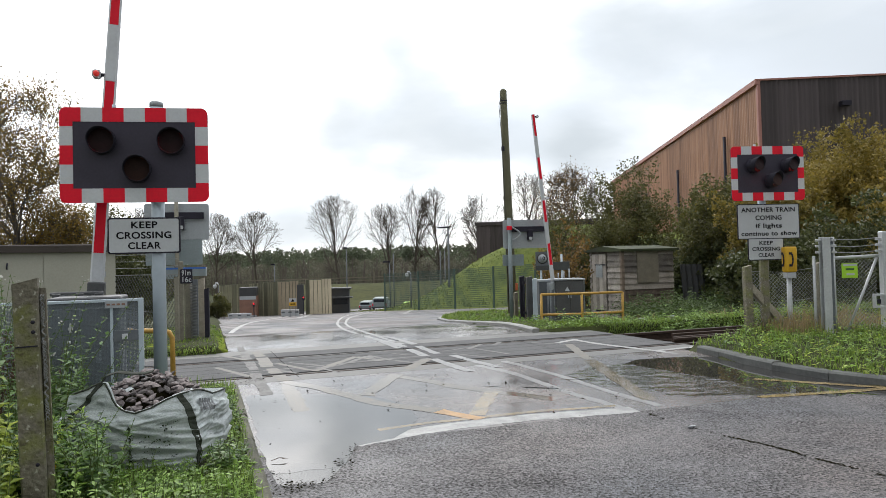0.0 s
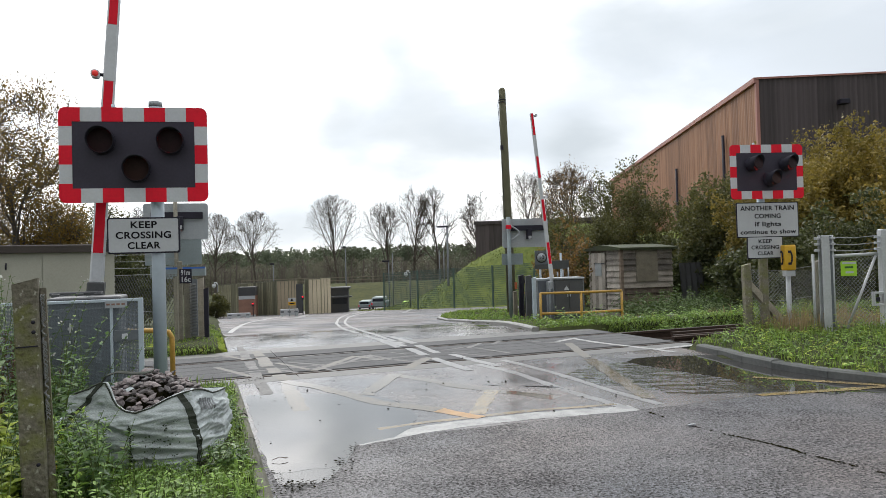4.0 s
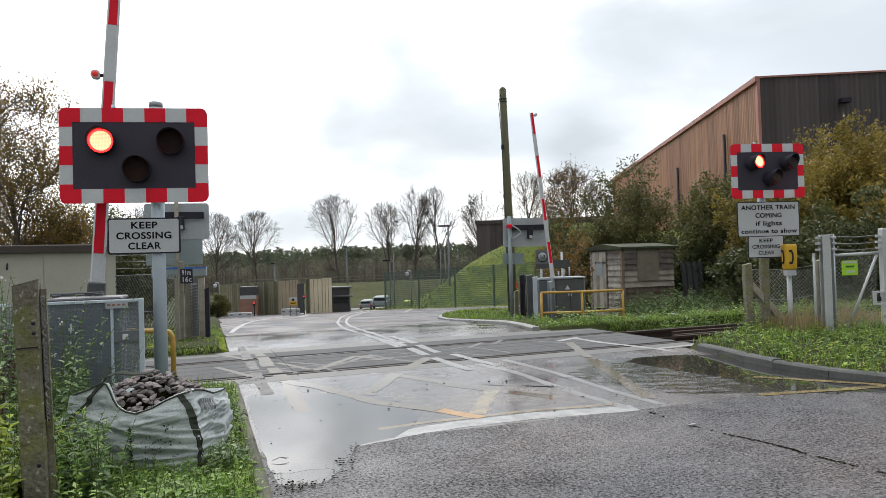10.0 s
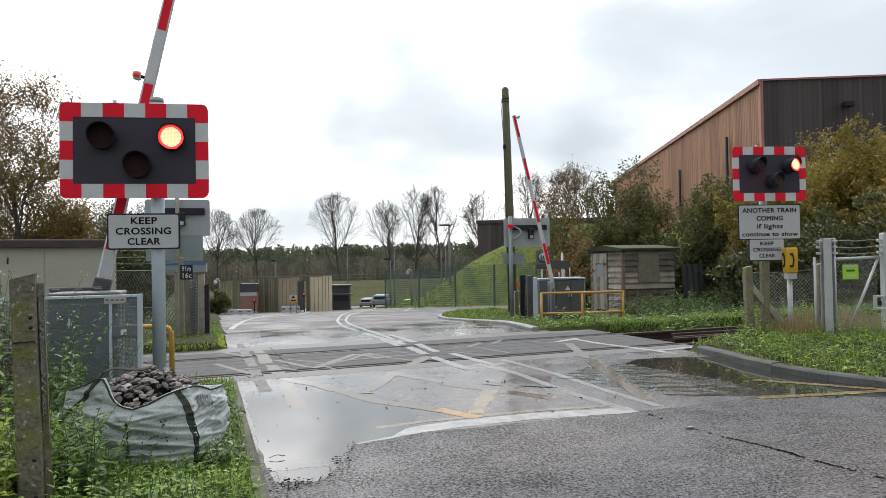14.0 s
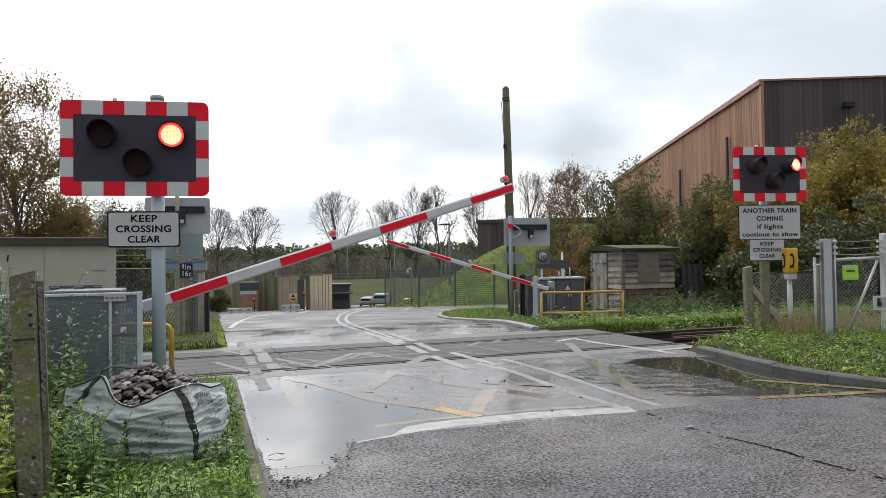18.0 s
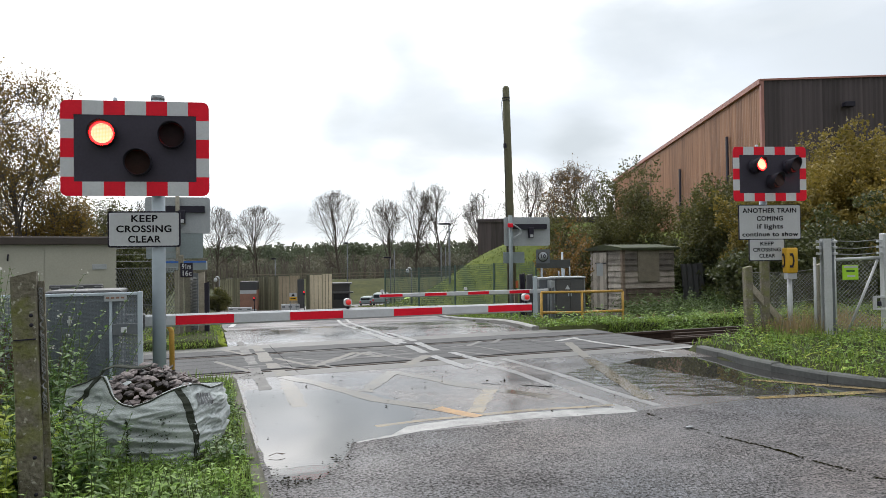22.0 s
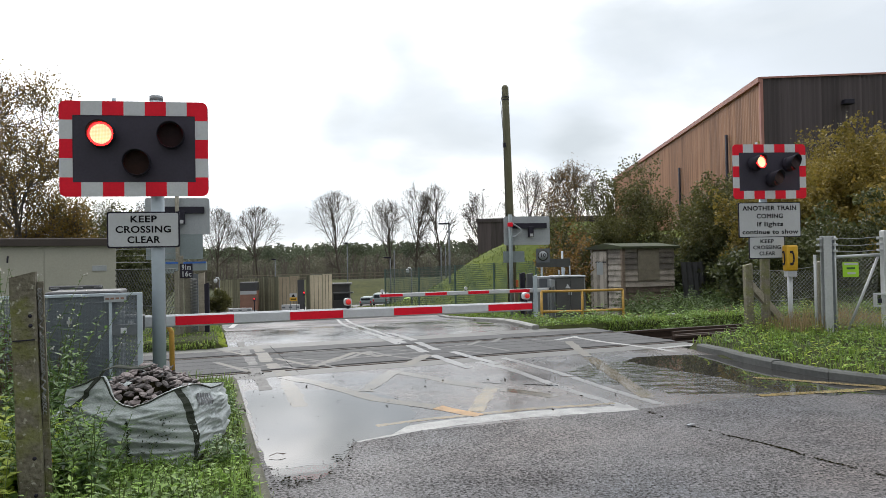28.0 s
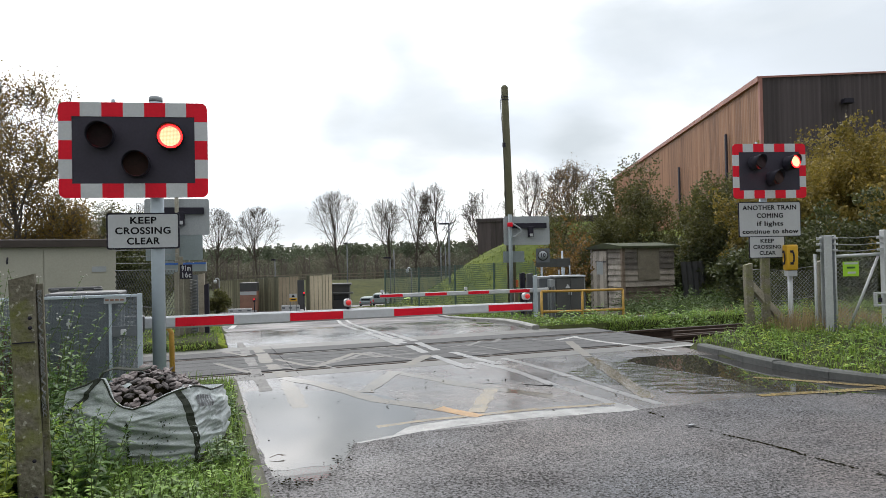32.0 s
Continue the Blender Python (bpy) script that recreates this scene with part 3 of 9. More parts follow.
# ---- mesh helpers ----
class Geo:
    """Collects vertices and faces of one mesh."""

    def __init__(self):
        self.v, self.f, self.mi = [], [], []

    def add(self, verts, faces, mi=0):
        k = len(self.v)
        self.v.extend(verts)
        self.f.extend(tuple(i + k for i in f) for f in faces)
        self.mi.extend([mi] * len(faces))
        return self

    def box(self, a, b, bev=0.0, mi=0):
        """A box from corner a to corner b, its upright edges chamfered by bev."""
        x0, y0, z0 = a
        x1, y1, z1 = b
        if bev <= 0:
            vs = [(x, y, z) for z in (z0, z1) for x, y in ((x0, y0), (x1, y0), (x1, y1), (x0, y1))]
            return self.add(vs, [(3, 2, 1, 0), (4, 5, 6, 7), (0, 1, 5, 4), (1, 2, 6, 5), (2, 3, 7, 6), (3, 0, 4, 7)], mi)
        ring = [(x0 + bev, y0), (x1 - bev, y0), (x1, y0 + bev), (x1, y1 - bev), (x1 - bev, y1), (x0 + bev, y1), (x0, y1 - bev), (x0, y0 + bev)]
        cx, cy = (x0 + x1) / 2, (y0 + y1) / 2
        sx, sy = 1 - 2 * bev / max(1e-6, x1 - x0), 1 - 2 * bev / max(1e-6, y1 - y0)
        inn = [(cx + (x - cx) * sx, cy + (y - cy) * sy) for x, y in ring]
        vs = [(x, y, z0) for x, y in ring] + [(x, y, z1 - bev) for x, y in ring] + [(x, y, z1) for x, y in inn]
        fs = [tuple(range(7, -1, -1)), tuple(range(16, 24))]
        for r in (0, 8):
            fs += [(r + i, r + (i + 1) % 8, r + 8 + (i + 1) % 8, r + 8 + i) for i in range(8)]
        return self.add(vs, fs, mi)

    def tube(self, pts, r, n=8, mi=0, caps=True):
        """A round bar along points; r is one radius or one for each point."""
        pts = [Vector(p) for p in pts]
        rs = r if isinstance(r, (list, tuple)) else [r] * len(pts)
        vs, fs = [], []
        side = None
        for i, p in enumerate(pts):
            d = (pts[min(i + 1, len(pts) - 1)] - pts[max(i - 1, 0)]).normalized()
            if side is None:
                side = d.cross(Vector((0, 0, 1)) if abs(d.z) < 0.9 else Vector((1, 0, 0))).normalized()
            side = (side - d * side.dot(d)).normalized()
            up = d.cross(side)
            vs += [tuple(p + (side * math.cos(2 * math.pi * k / n) + up * math.sin(2 * math.pi * k / n)) * rs[i]) for k in range(n)]
        for i in range(len(pts) - 1):
            fs += [(i * n + k, i * n + (k + 1) % n, (i + 1) * n + (k + 1) % n, (i + 1) * n + k) for k in range(n)]
        if caps:
            fs += [tuple(range(n - 1, -1, -1)), tuple(range((len(pts) - 1) * n, len(pts) * n))]
        return self.add(vs, fs, mi)

    def prism(self, poly, y0, y1, mi=0):
        """A plate: a polygon in x and z, from y0 to y1."""
        n = len(poly)
        vs = [(x, y0, z) for x, z in poly] + [(x, y1, z) for x, z in poly]
        fs = [tuple(range(n)), tuple(range(2 * n - 1, n - 1, -1))]
        fs += [(i, i + n, (i + 1) % n + n, (i + 1) % n) for i in range(n)]
        return self.add(vs, fs, mi)

    def slab(self, poly, z0, z1, mi=0):
        """A flat slab: a polygon in x and y, from z0 to z1."""
        n = len(poly)
        vs = [(x, y, z0) for x, y in poly] + [(x, y, z1) for x, y in poly]
        fs = [tuple(range(n - 1, -1, -1)), tuple(range(n, 2 * n))]
        fs += [(i, (i + 1) % n, (i + 1) % n + n, i + n) for i in range(n)]
        return self.add(vs, fs, mi)

    def mesh(self, name, mats):
        me = bpy.data.meshes.new(name)
        me.from_pydata(self.v, [], self.f)
        for m in mats if isinstance(mats, (list, tuple)) else [mats]:
            me.materials.append(m)
        if any(self.mi):
            me.polygons.foreach_set("material_index", self.mi)
        me.update()
        return me


def smooth(ob):
    ob.data.polygons.foreach_set("use_smooth", [True] * len(ob.data.polygons))
    return ob


def part(name, geo, mats, parent, label="", at=None):
    """One mesh under a thing or a part."""
    ob = new(name, geo if isinstance(geo, bpy.types.Mesh) else geo.mesh(name, mats))
    ob.parent = parent
    if at is not None:
        ob.matrix_basis = at
    return tagged(ob, label)


def thing(name, label, category, m, group="", kind=""):
    ob = new(name)
    ob.empty_display_size = 0.2
    ob.matrix_basis = m
    return tagged(ob, label, category, group, kind)


def setting(name, geo, mats, label="", kind="structure", category=""):
    return tagged(new(name, geo.mesh(name, mats)), label, category, "", kind)


def rounded(x0, z0, x1, z1, r, n=5):
    pts = []
    for cx, cz, a in ((x1 - r, z0 + r, -90), (x1 - r, z1 - r, 0), (x0 + r, z1 - r, 90), (x0 + r, z0 + r, 180)):
        pts += [(cx + r * math.cos(radians(a + 90 * i / n)), cz + r * math.sin(radians(a + 90 * i / n))) for i in range(n + 1)]
    return pts


def words(name, text, size, mat_, parent, at, width=None):
    """Lettering as a flat mesh, centred, facing -y."""
    cu = bpy.data.curves.new(name, "FONT")
    cu.body, cu.size, cu.align_x, cu.align_y, cu.extrude = text, size, "CENTER", "CENTER", 0.001
    cu.space_character = 1.08
    if "M" in text or "6" in text:
        cu.bevel_depth, cu.bevel_resolution = size * 0.024, 0
    else:
        cu.offset = size * 0.024
    tmp = bpy.data.objects.new(name, cu)
    scene.collection.objects.link(tmp)
    dg = bpy.context.evaluated_depsgraph_get()
    me = bpy.data.meshes.new_from_object(tmp.evaluated_get(dg))
    bpy.data.objects.remove(tmp)
    k = 1.0
    if width:
        xs = [v.co.x for v in me.vertices]
        k = width / max(1e-6, max(xs) - min(xs))
    for v in me.vertices:
        x, y, z = v.co
        v.co = (x * k, -z, y)
    # one part for each character: pieces that overlap along x belong together
    bm = bmesh.new()
    bm.from_mesh(me)
    bpy.data.meshes.remove(me)
    left, groups = set(bm.verts), []
    while left:
        isle, todo = set(), [left.pop()]
        while todo:
            v = todo.pop()
            isle.add(v)
            for e in v.link_edges:
                w = e.other_vert(v)
                if w in left:
                    left.discard(w)
                    todo.append(w)
        lo, hi = min(v.co.x for v in isle), max(v.co.x for v in isle)
        groups.append([lo, hi, isle])
    groups.sort(key=lambda q: q[0])
    joined = []
    for lo, hi, isle in groups:
        if joined and lo < joined[-1][1] - 0.3 * (hi - lo):
            joined[-1][1] = max(hi, joined[-1][1])
            joined[-1][2] |= isle
        else:
            joined.append([lo, hi, isle])
    for lo, hi, isle in joined:
        vs = list(isle)
        num = {v: i for i, v in enumerate(vs)}
        fs = [tuple(num[v] for v in f.verts) for f in bm.faces if f.verts[0] in isle]
        g = Geo().add([tuple(v.co) for v in vs], fs)
        part("letter", g, mat_, parent, "", Matrix.Translation(at))
    bm.free()


def quads_mesh(name, centres, sizes, mat_, rng, aspect=0.6, flat=0.0):
    """Many small leaf-shaped pieces at the given centres."""
    c = np.asarray(centres, float)
    n = len(c)
    s = np.broadcast_to(np.asarray(sizes, float), (n,))
    a = rng.normal(size=(n, 3))
    a[:, 2] *= 1 - flat
    a /= np.linalg.norm(a, axis=1)[:, None]
    b = rng.normal(size=(n, 3))
    b[:, 2] *= 1 - flat
    b -= (a * b).sum(1)[:, None] * a
    b /= np.linalg.norm(b, axis=1)[:, None]
    u, w = a * (s / 2)[:, None], b * (s * aspect / 2)[:, None]
    v = np.stack([c - u, c - 0.1 * u + w, c + u, c - 0.1 * u - w], 1).reshape(-1, 3)
    me = bpy.data.meshes.new(name)
    me.vertices.add(4 * n)
    me.vertices.foreach_set("co", v.ravel())
    me.loops.add(4 * n)
    me.loops.foreach_set("vertex_index", np.arange(4 * n))
    me.polygons.add(n)
    me.polygons.foreach_set("loop_start", np.arange(0, 4 * n, 4))
    me.materials.append(mat_)
    me.update(calc_edges=True)
    return me


# ---- ground ----
def road_z(y):
    t = y - 10.6
    if t <= 0:
        return 0.0
    if t < 3:
        return -0.07 * t * t / 6
    z = -0.105 - 0.07 * (min(t, 9.4) - 3)
    if t > 9.4:
        z -= 0.05 * (min(t, 49.4) - 9.4)
    if t > 49.4:
        z -= 0.02 * (min(t, 250) - 49.4)
    return z


def interp(v, table):
    for (a, p), (b, q) in zip(table, table[1:]):
        if v <= b:
            return p + (q - p) * max(0.0, min(1.0, (v - a) / (b - a)))
    return table[-1][1]


LEFT = [(-30, 0.2), (0, 0.26), (3, 0.30), (4.2, 0.30), (7.5, 0.29), (12, 0.30), (22, 0.45), (40, 0.6), (70, 0.6)]
RIGHT = [(-30, 60), (1.6, 60), (2.2, 20), (2.7, 10), (3.4, 7.3), (4.1, 6.2), (4.67, 5.80), (5.17, 5.66), (5.86, 5.645), (6.35, 5.70), (6.9, 5.84), (7.4, 5.93), (7.6, 5.94), (8.2, 6.1), (10.3, 6.3), (10.7, 5.21),
         (13.5, 5.7), (16.8, 6.27), (21.9, 7.25), (24.5, 8.2), (27, 10), (30, 14), (33, 40), (60, 40)]


def road_left(y):
    return interp(y, LEFT)


def road_right(y):
    return interp(y, RIGHT)


def ground_z(x, y):
    """Height of the soil: level with the road, raised on the verges, sunk along the track."""
    z = road_z(y)
    xl, xr = road_left(y), road_right(y)
    out = max(xl - x, x - xr)
    if out < -0.3:
        return z - 0.12
    if 7.65 < y < 10.58:
        return -0.32
    lift = 0.10 * min(1.0, max(0.0, (out + 0.1) / 0.25))
    if x > xr and y < 7.8:
        lift += 0.10 * min(1.0, max(0.0, out - 0.2))
    if x > 5 and 10.4 < y < 30:
        drop = min(1.0, max(0.0, (y - 11.0) / 1.6)) * min(1.0, max(0.0, (x - 6.4 - 0.75 * max(0.0, y - 14)) / 0.8))
        lift = 0.06 - (0.24 if y < 17 else 0.20) * drop
    if x > xr and 16.6 < y < 28:
        # low mound of turf behind the far kerb
        lift += 0.24 * min(1.0, max(0.0, (out - 0.15) / 1.1)) * min(1.0, (y - 16.6) / 2.2, (28 - y) / 2.0, max(0.0, (9.4 - x) / 1.6))
    if x < xl and y < 7.7:
        lift = 0.045 * min(1.0, max(0.0, (out + 0.1) / 0.25)) + 0.09 * min(1.0, max(0.0, (out - 0.5) / 1.5))
    if out < 0.05:
        lift = -0.05
    return z + lift + 0.03 * noise.noise((x * 0.8, y * 0.8, 0))


def build_ground():
    g = Geo()
    xs = [-900, -300, -120, -60, -35, -22] + [-16 + 0.5 * i for i in range(29)] + [-1.5 + 0.18 * i for i in range(12)] + [0.75 + 0.75 * i for i in range(6)] + [5 + 0.22 * i for i in range(16)] + [9 + 0.75 * i for i in range(28)] + [32, 40, 60, 120, 300, 900]
    ys = [-400, -100, -40, -20, -10, -5, -2] + [0.4 * i for i in range(19)] + [7.6, 7.66, 7.8, 8.2, 10, 10.45, 10.57, 10.62] + [11 + 0.5 * i for i in range(30)] + [26 + 2 * i for i in range(18)] + [65, 75, 90, 110, 140, 180, 240, 320, 500, 1200, 3000]
    nx = len(xs)
    g.add([(x, y, ground_z(x, y)) for y in ys for x in xs],
          [(j * nx + i, j * nx + i + 1, (j + 1) * nx + i + 1, (j + 1) * nx + i) for j in range(len(ys) - 1) for i in range(nx - 1)])
    return smooth(setting("ground", g, M["ground"], "rough grassy soil verges"))


build_ground()


def road_sheet(name, y0, y1, step, mat_, label):
    g = Geo()
    n = max(1, round((y1 - y0) / step))
    rows = 14
    for j in range(n + 1):
        y = y0 + (y1 - y0) * j / n
        a, b = road_left(y), road_right(y)
        for i in range(rows + 1):
            x = a + (b - a) * (i / rows) ** 1.6
            crown = 0.0
            g.v.append((x, y, road_z(y) + crown))
    for j in range(n):
        for i in range(rows):
            g.f.append((j * (rows + 1) + i, j * (rows + 1) + i + 1, (j + 1) * (rows + 1) + i + 1, (j + 1) * (rows + 1) + i))
            g.mi.append(0)
    return smooth(setting(name, g, mat_, label))


road_sheet("road_near", -30, 4.78, 0.4, M["road_near"], "coarse damp grey asphalt road")
road_sheet("road_wet", 4.78, 7.86, 0.3, M["road_wet"], "soaked shiny asphalt before the rails")
road_sheet("road_far", 10.50, 16.6, 0.6, M["road_far"], "wet asphalt road running downhill")
road_sheet("road_yard", 16.6, 58, 0.6, M["road_yard"], "damp grey asphalt of the yard road")


LAYER = [0]


def quad_line(g, pts, w, lift=0.004):
    """A worn painted line of width w along ground points, each a hair above the one before."""
    LAYER[0] = (LAYER[0] + 1) % 12
    lift += 0.00012 * LAYER[0]
    step = 0.09 if pts[0][1] < 12 else 0.7
    mid = []
    for (x0, y0), (x1, y1) in zip(pts, pts[1:]):
        d = Vector((x1 - x0, y1 - y0))
        k = max(1, int(d.length / step))
        mid += [Vector((x0, y0)) + d * (i / k) for i in range(k)]
    mid.append(Vector(pts[-1]))
    rim = []
    for i, c in enumerate(mid):
        d = mid[min(i + 1, len(mid) - 1)] - mid[max(i - 1, 0)]
        n = Vector((-d.y, d.x)).normalized()
        a, b = (0.5 + 0.16 * noise.noise((c.x * 7, c.y * 7, q)) + 0.10 * noise.noise((c.x * 23, c.y * 23, q)) for q in (1.3, 8.7))
        rim.append((c - n * w * a, c + n * w * b))
    for (a, b), (c, e) in zip(rim, rim[1:]):
        g.add([(v.x, v.y, road_z(v.y) + lift) for v in (a, c, e, b)], [(0, 1, 2, 3)])


# ---- crossing deck and rails ----
# the track runs a little askew to the road: its own axes start under the near rail
TRACK = pose(0, 8.09, 0, 0, 0, 1.6)


def build_deck():
    base = tagged(new("crossing_deck"), "dark rubber level crossing deck panels between pale concrete edges", "", "", "structure")
    base.matrix_basis = TRACK
    part("bed", Geo().box((-0.9, -0.3, -0.32), (6.5, 2.5, -0.17)), M["ballast"], base)
    spans = [(-0.47, -0.105, 1), (0.095, 0.47, 0), (0.48, 0.80, 0), (0.81, 1.11, 0), (1.13, 1.42, 0), (1.62, 2.08, 0), (2.09, 2.56, 1)]
    for a, b, pale in spans:
        w = 1.8
        x = -0.85
        while x < 6.3:
            g = Geo().box((0, 0, -0.13), (min(w, 6.35 - x) - 0.004, b - a, 0.0), 0.004)
            part("panel", g, M["deck_edge" if pale else "deck"], base, "pale concrete edge panel" if pale else "", Matrix.Translation((x, a, 0.0012)))
            x += w
    return base


M["deck_edge"] = mat("wet_concrete_edge", (0.12, 0.12, 0.116), 0.5, 0, 0.35, 2.5, 40, 0.2, rvar=0.15, spec=0.22)
build_deck()


def build_rail(y, z, x0, x1):
    """A flat-bottomed rail with foot, web and head."""
    prof = [(-0.07, 0), (0.07, 0), (0.07, 0.012), (0.012, 0.03), (0.012, 0.11), (0.036, 0.122), (0.036, 0.152), (0.03, 0.158), (-0.03, 0.158), (-0.036, 0.152), (-0.036, 0.122), (-0.012, 0.11), (-0.012, 0.03), (-0.07, 0.012)]
    n = len(prof)
    g = Geo()
    g.add([(x0, y + a, z + b) for a, b in prof] + [(x1, y + a, z + b) for a, b in prof],
          [(i, (i + 1) % n, (i + 1) % n + n, i + n) for i in range(n)] + [tuple(range(n - 1, -1, -1)), tuple(range(n, 2 * n))])
    g.mi = [0] * len(g.f)
    g.mi[7] = 1
    return g


for yy in (0.0, 1.52):
    setting("rail", build_rail(yy, -0.160, -80, 120), [M["rail"], M["rail_head"]], "rusty steel running rail", "structure").matrix_basis = TRACK
for i, (yy, zz) in enumerate(((8.95, -0.17), (9.2, -0.18), (9.5, -0.17))):
    tagged(new("spare_rail", build_rail(yy, zz, 6.75 + 0.2 * i, 24).mesh("spare_rail", [M["rail"], M["rail"]])), "rusty spare rail lying between the running rails", "rail", "spare rails by the crossing")
g = Geo()
for x0, x1 in ((-80, -0.9), (6.5, 120)):
    g.slab([(x0, 7.78), (x1, 7.78), (x1, 10.5), (x0, 10.5)], -0.3, -0.165)
setting("track_bed", g, M["ballast"], "brown stone ballast of the railway track")


# ---- kerbs ----
M["kerb_pale"] = mat("pale_wet_kerb", (0.20, 0.20, 0.19), 0.45, 0, 0.3, 4, 50, 0.3, rnd=0.25, spec=0.35)
M["kerb_old"] = mat("mossy_old_kerb", (0.05, 0.052, 0.04), 0.8, 0, 0.4, 5, 50, 0.4, col2=(0.16, 0.155, 0.12), rnd=0.2, spec=0.2)


def kerb_run(name, label, pts, h=0.11, w=0.125, side=1, mat_=None):
    base = tagged(new(name), label, "", "", "structure")
    L = 0.914
    acc = []
    for a, b in zip(pts, pts[1:]):
        a, b = Vector(a), Vector(b)
        n = max(1, round((b - a).length / L))
        acc += [(a + (b - a) * (i / n), a + (b - a) * ((i + 1) / n)) for i in range(n)]
    for a, b in acc:
        ln, ang = (b - a).length, math.degrees(math.atan2(b.y - a.y, b.x - a.x))
        za = road_z(a.y)
        tilt = -math.degrees(math.atan2(road_z(b.y) - za, ln))
        y0, y1 = (0, w) if side > 0 else (-w, 0)
        lo = h + random.uniform(-0.008, 0.004)
        ch = 0.02
        cut = [(y0 + (ch if side > 0 else 0), lo), (y1 - (0 if side > 0 else ch), lo)]
        prof = [(y0, -0.15), (y1, -0.15), (y1, lo if side > 0 else lo - ch), cut[1], cut[0], (y0, lo - ch if side > 0 else lo)]
        n = len(prof)
        g = Geo()
        g.add([(0.004, p, q) for p, q in prof] + [(ln - 0.004, p, q) for p, q in prof],
              [(i, i + n, (i + 1) % n + n, (i + 1) % n) for i in range(n)] + [tuple(range(n)), tuple(range(2 * n - 1, n - 1, -1))])
        part("kerbstone", g, mat_ or M["kerb"], base, "", pose(a.x, a.y, za + random.uniform(-0.004, 0.004), 0, tilt, ang + random.uniform(-0.4, 0.4)))
    return base


kerb_run("kerb_left", "weathered concrete kerb stones beside the verge", [(road_left(y), y) for y in (0.5, 3, 4.2, 7.5)], 0.045, 0.075, side=1, mat_=M["kerb_old"])
kerb_run("kerb_right", "grey concrete kerb stones curving round the junction", [(20, 2.2), (10, 2.7), (7.3, 3.4), (6.2, 4.1), (5.80, 4.67), (5.66, 5.17), (5.645, 5.86), (5.70, 6.35), (5.84, 6.9), (5.93, 7.4)], 0.085, side=-1)
kerb_run("kerb_far", "pale concrete kerb stones past the crossing", [(5.25, 10.75), (5.7, 13.5), (6.27, 16.8), (7.25, 21.9), (8.2, 24.5), (10, 27), (14, 30), (25, 31.6)], 0.065, side=-1, mat_=M["kerb_pale"])


# ---- crossing signals ----
def lamp_lens(parent, x, y, z, r, lit, core, dark):
    """A round lamp insert: glowing face to the front, dark lens on its other side."""
    n = 28
    g = Geo()
    ring = [(math.cos(2 * math.pi * k / n), math.sin(2 * math.pi * k / n)) for k in range(n)]
    # the red rim is widened to stand in for the lamp's bloom
    for rr, yy in ((0.83, -0.010), (1.0, -0.008), (1.0, 0.008)):
        g.v += [(c * r * rr, yy, s * r * rr) for c, s in ring]
    g.v += [(0, -0.014, 0), (0, 0.014, 0)]
    for k in range(n):
        j = (k + 1) % n
        g.f += [(3 * n, k, j), (k, n + k, n + j, j), (n + k, 2 * n + k, 2 * n + j, n + j), (3 * n + 1, 2 * n + j, 2 * n + k)]
        g.mi += [1, 0, 3, 2]
    return part("lamp", g, [lit, core, dark, M["black"]], parent, "round lamp in its hood", pose(x, y, z, 0, 0, 180))


def hood(parent, x, z, r, top, low, lens, seat):
    """A visor: a tube open in front, longer above than below."""
    n = 24
    g = Geo()
    for rr in (r, r - 0.006):
        for k in range(n):
            a = 2 * math.pi * k / n
            ln = low + (top - low) * (0.5 + 0.5 * math.sin(a)) ** 0.8
            g.v += [(rr * math.cos(a), -0.006, rr * math.sin(a)), (rr * math.cos(a), -ln, rr * math.sin(a))]
    for k in range(n):
        j = (k + 1) % n
        o, p = 2 * k, 2 * j
        g.f += [(o, o + 1, p + 1, p), (2 * n + o, 2 * n + p, 2 * n + p + 1, 2 * n + o + 1), (o + 1, 2 * n + o + 1, 2 * n + p + 1, p + 1)]
        g.mi += [0, 0, 0]
    # a flange closes the gap round the lamp
    o = len(g.v)
    for k in range(n):
        a = 2 * math.pi * k / n
        g.v += [(q * math.cos(a), -seat, q * math.sin(a)) for q in (r - 0.003, lens + 0.0015)]
    g.f += [(o + 2 * k, o + 2 * k + 1, o + 2 * ((k + 1) % n) + 1, o + 2 * ((k + 1) % n)) for k in range(n)]
    g.mi += [0] * n
    return smooth(part("hood", g, M["black"], parent, "black lamp hood", pose(x, 0, z)))


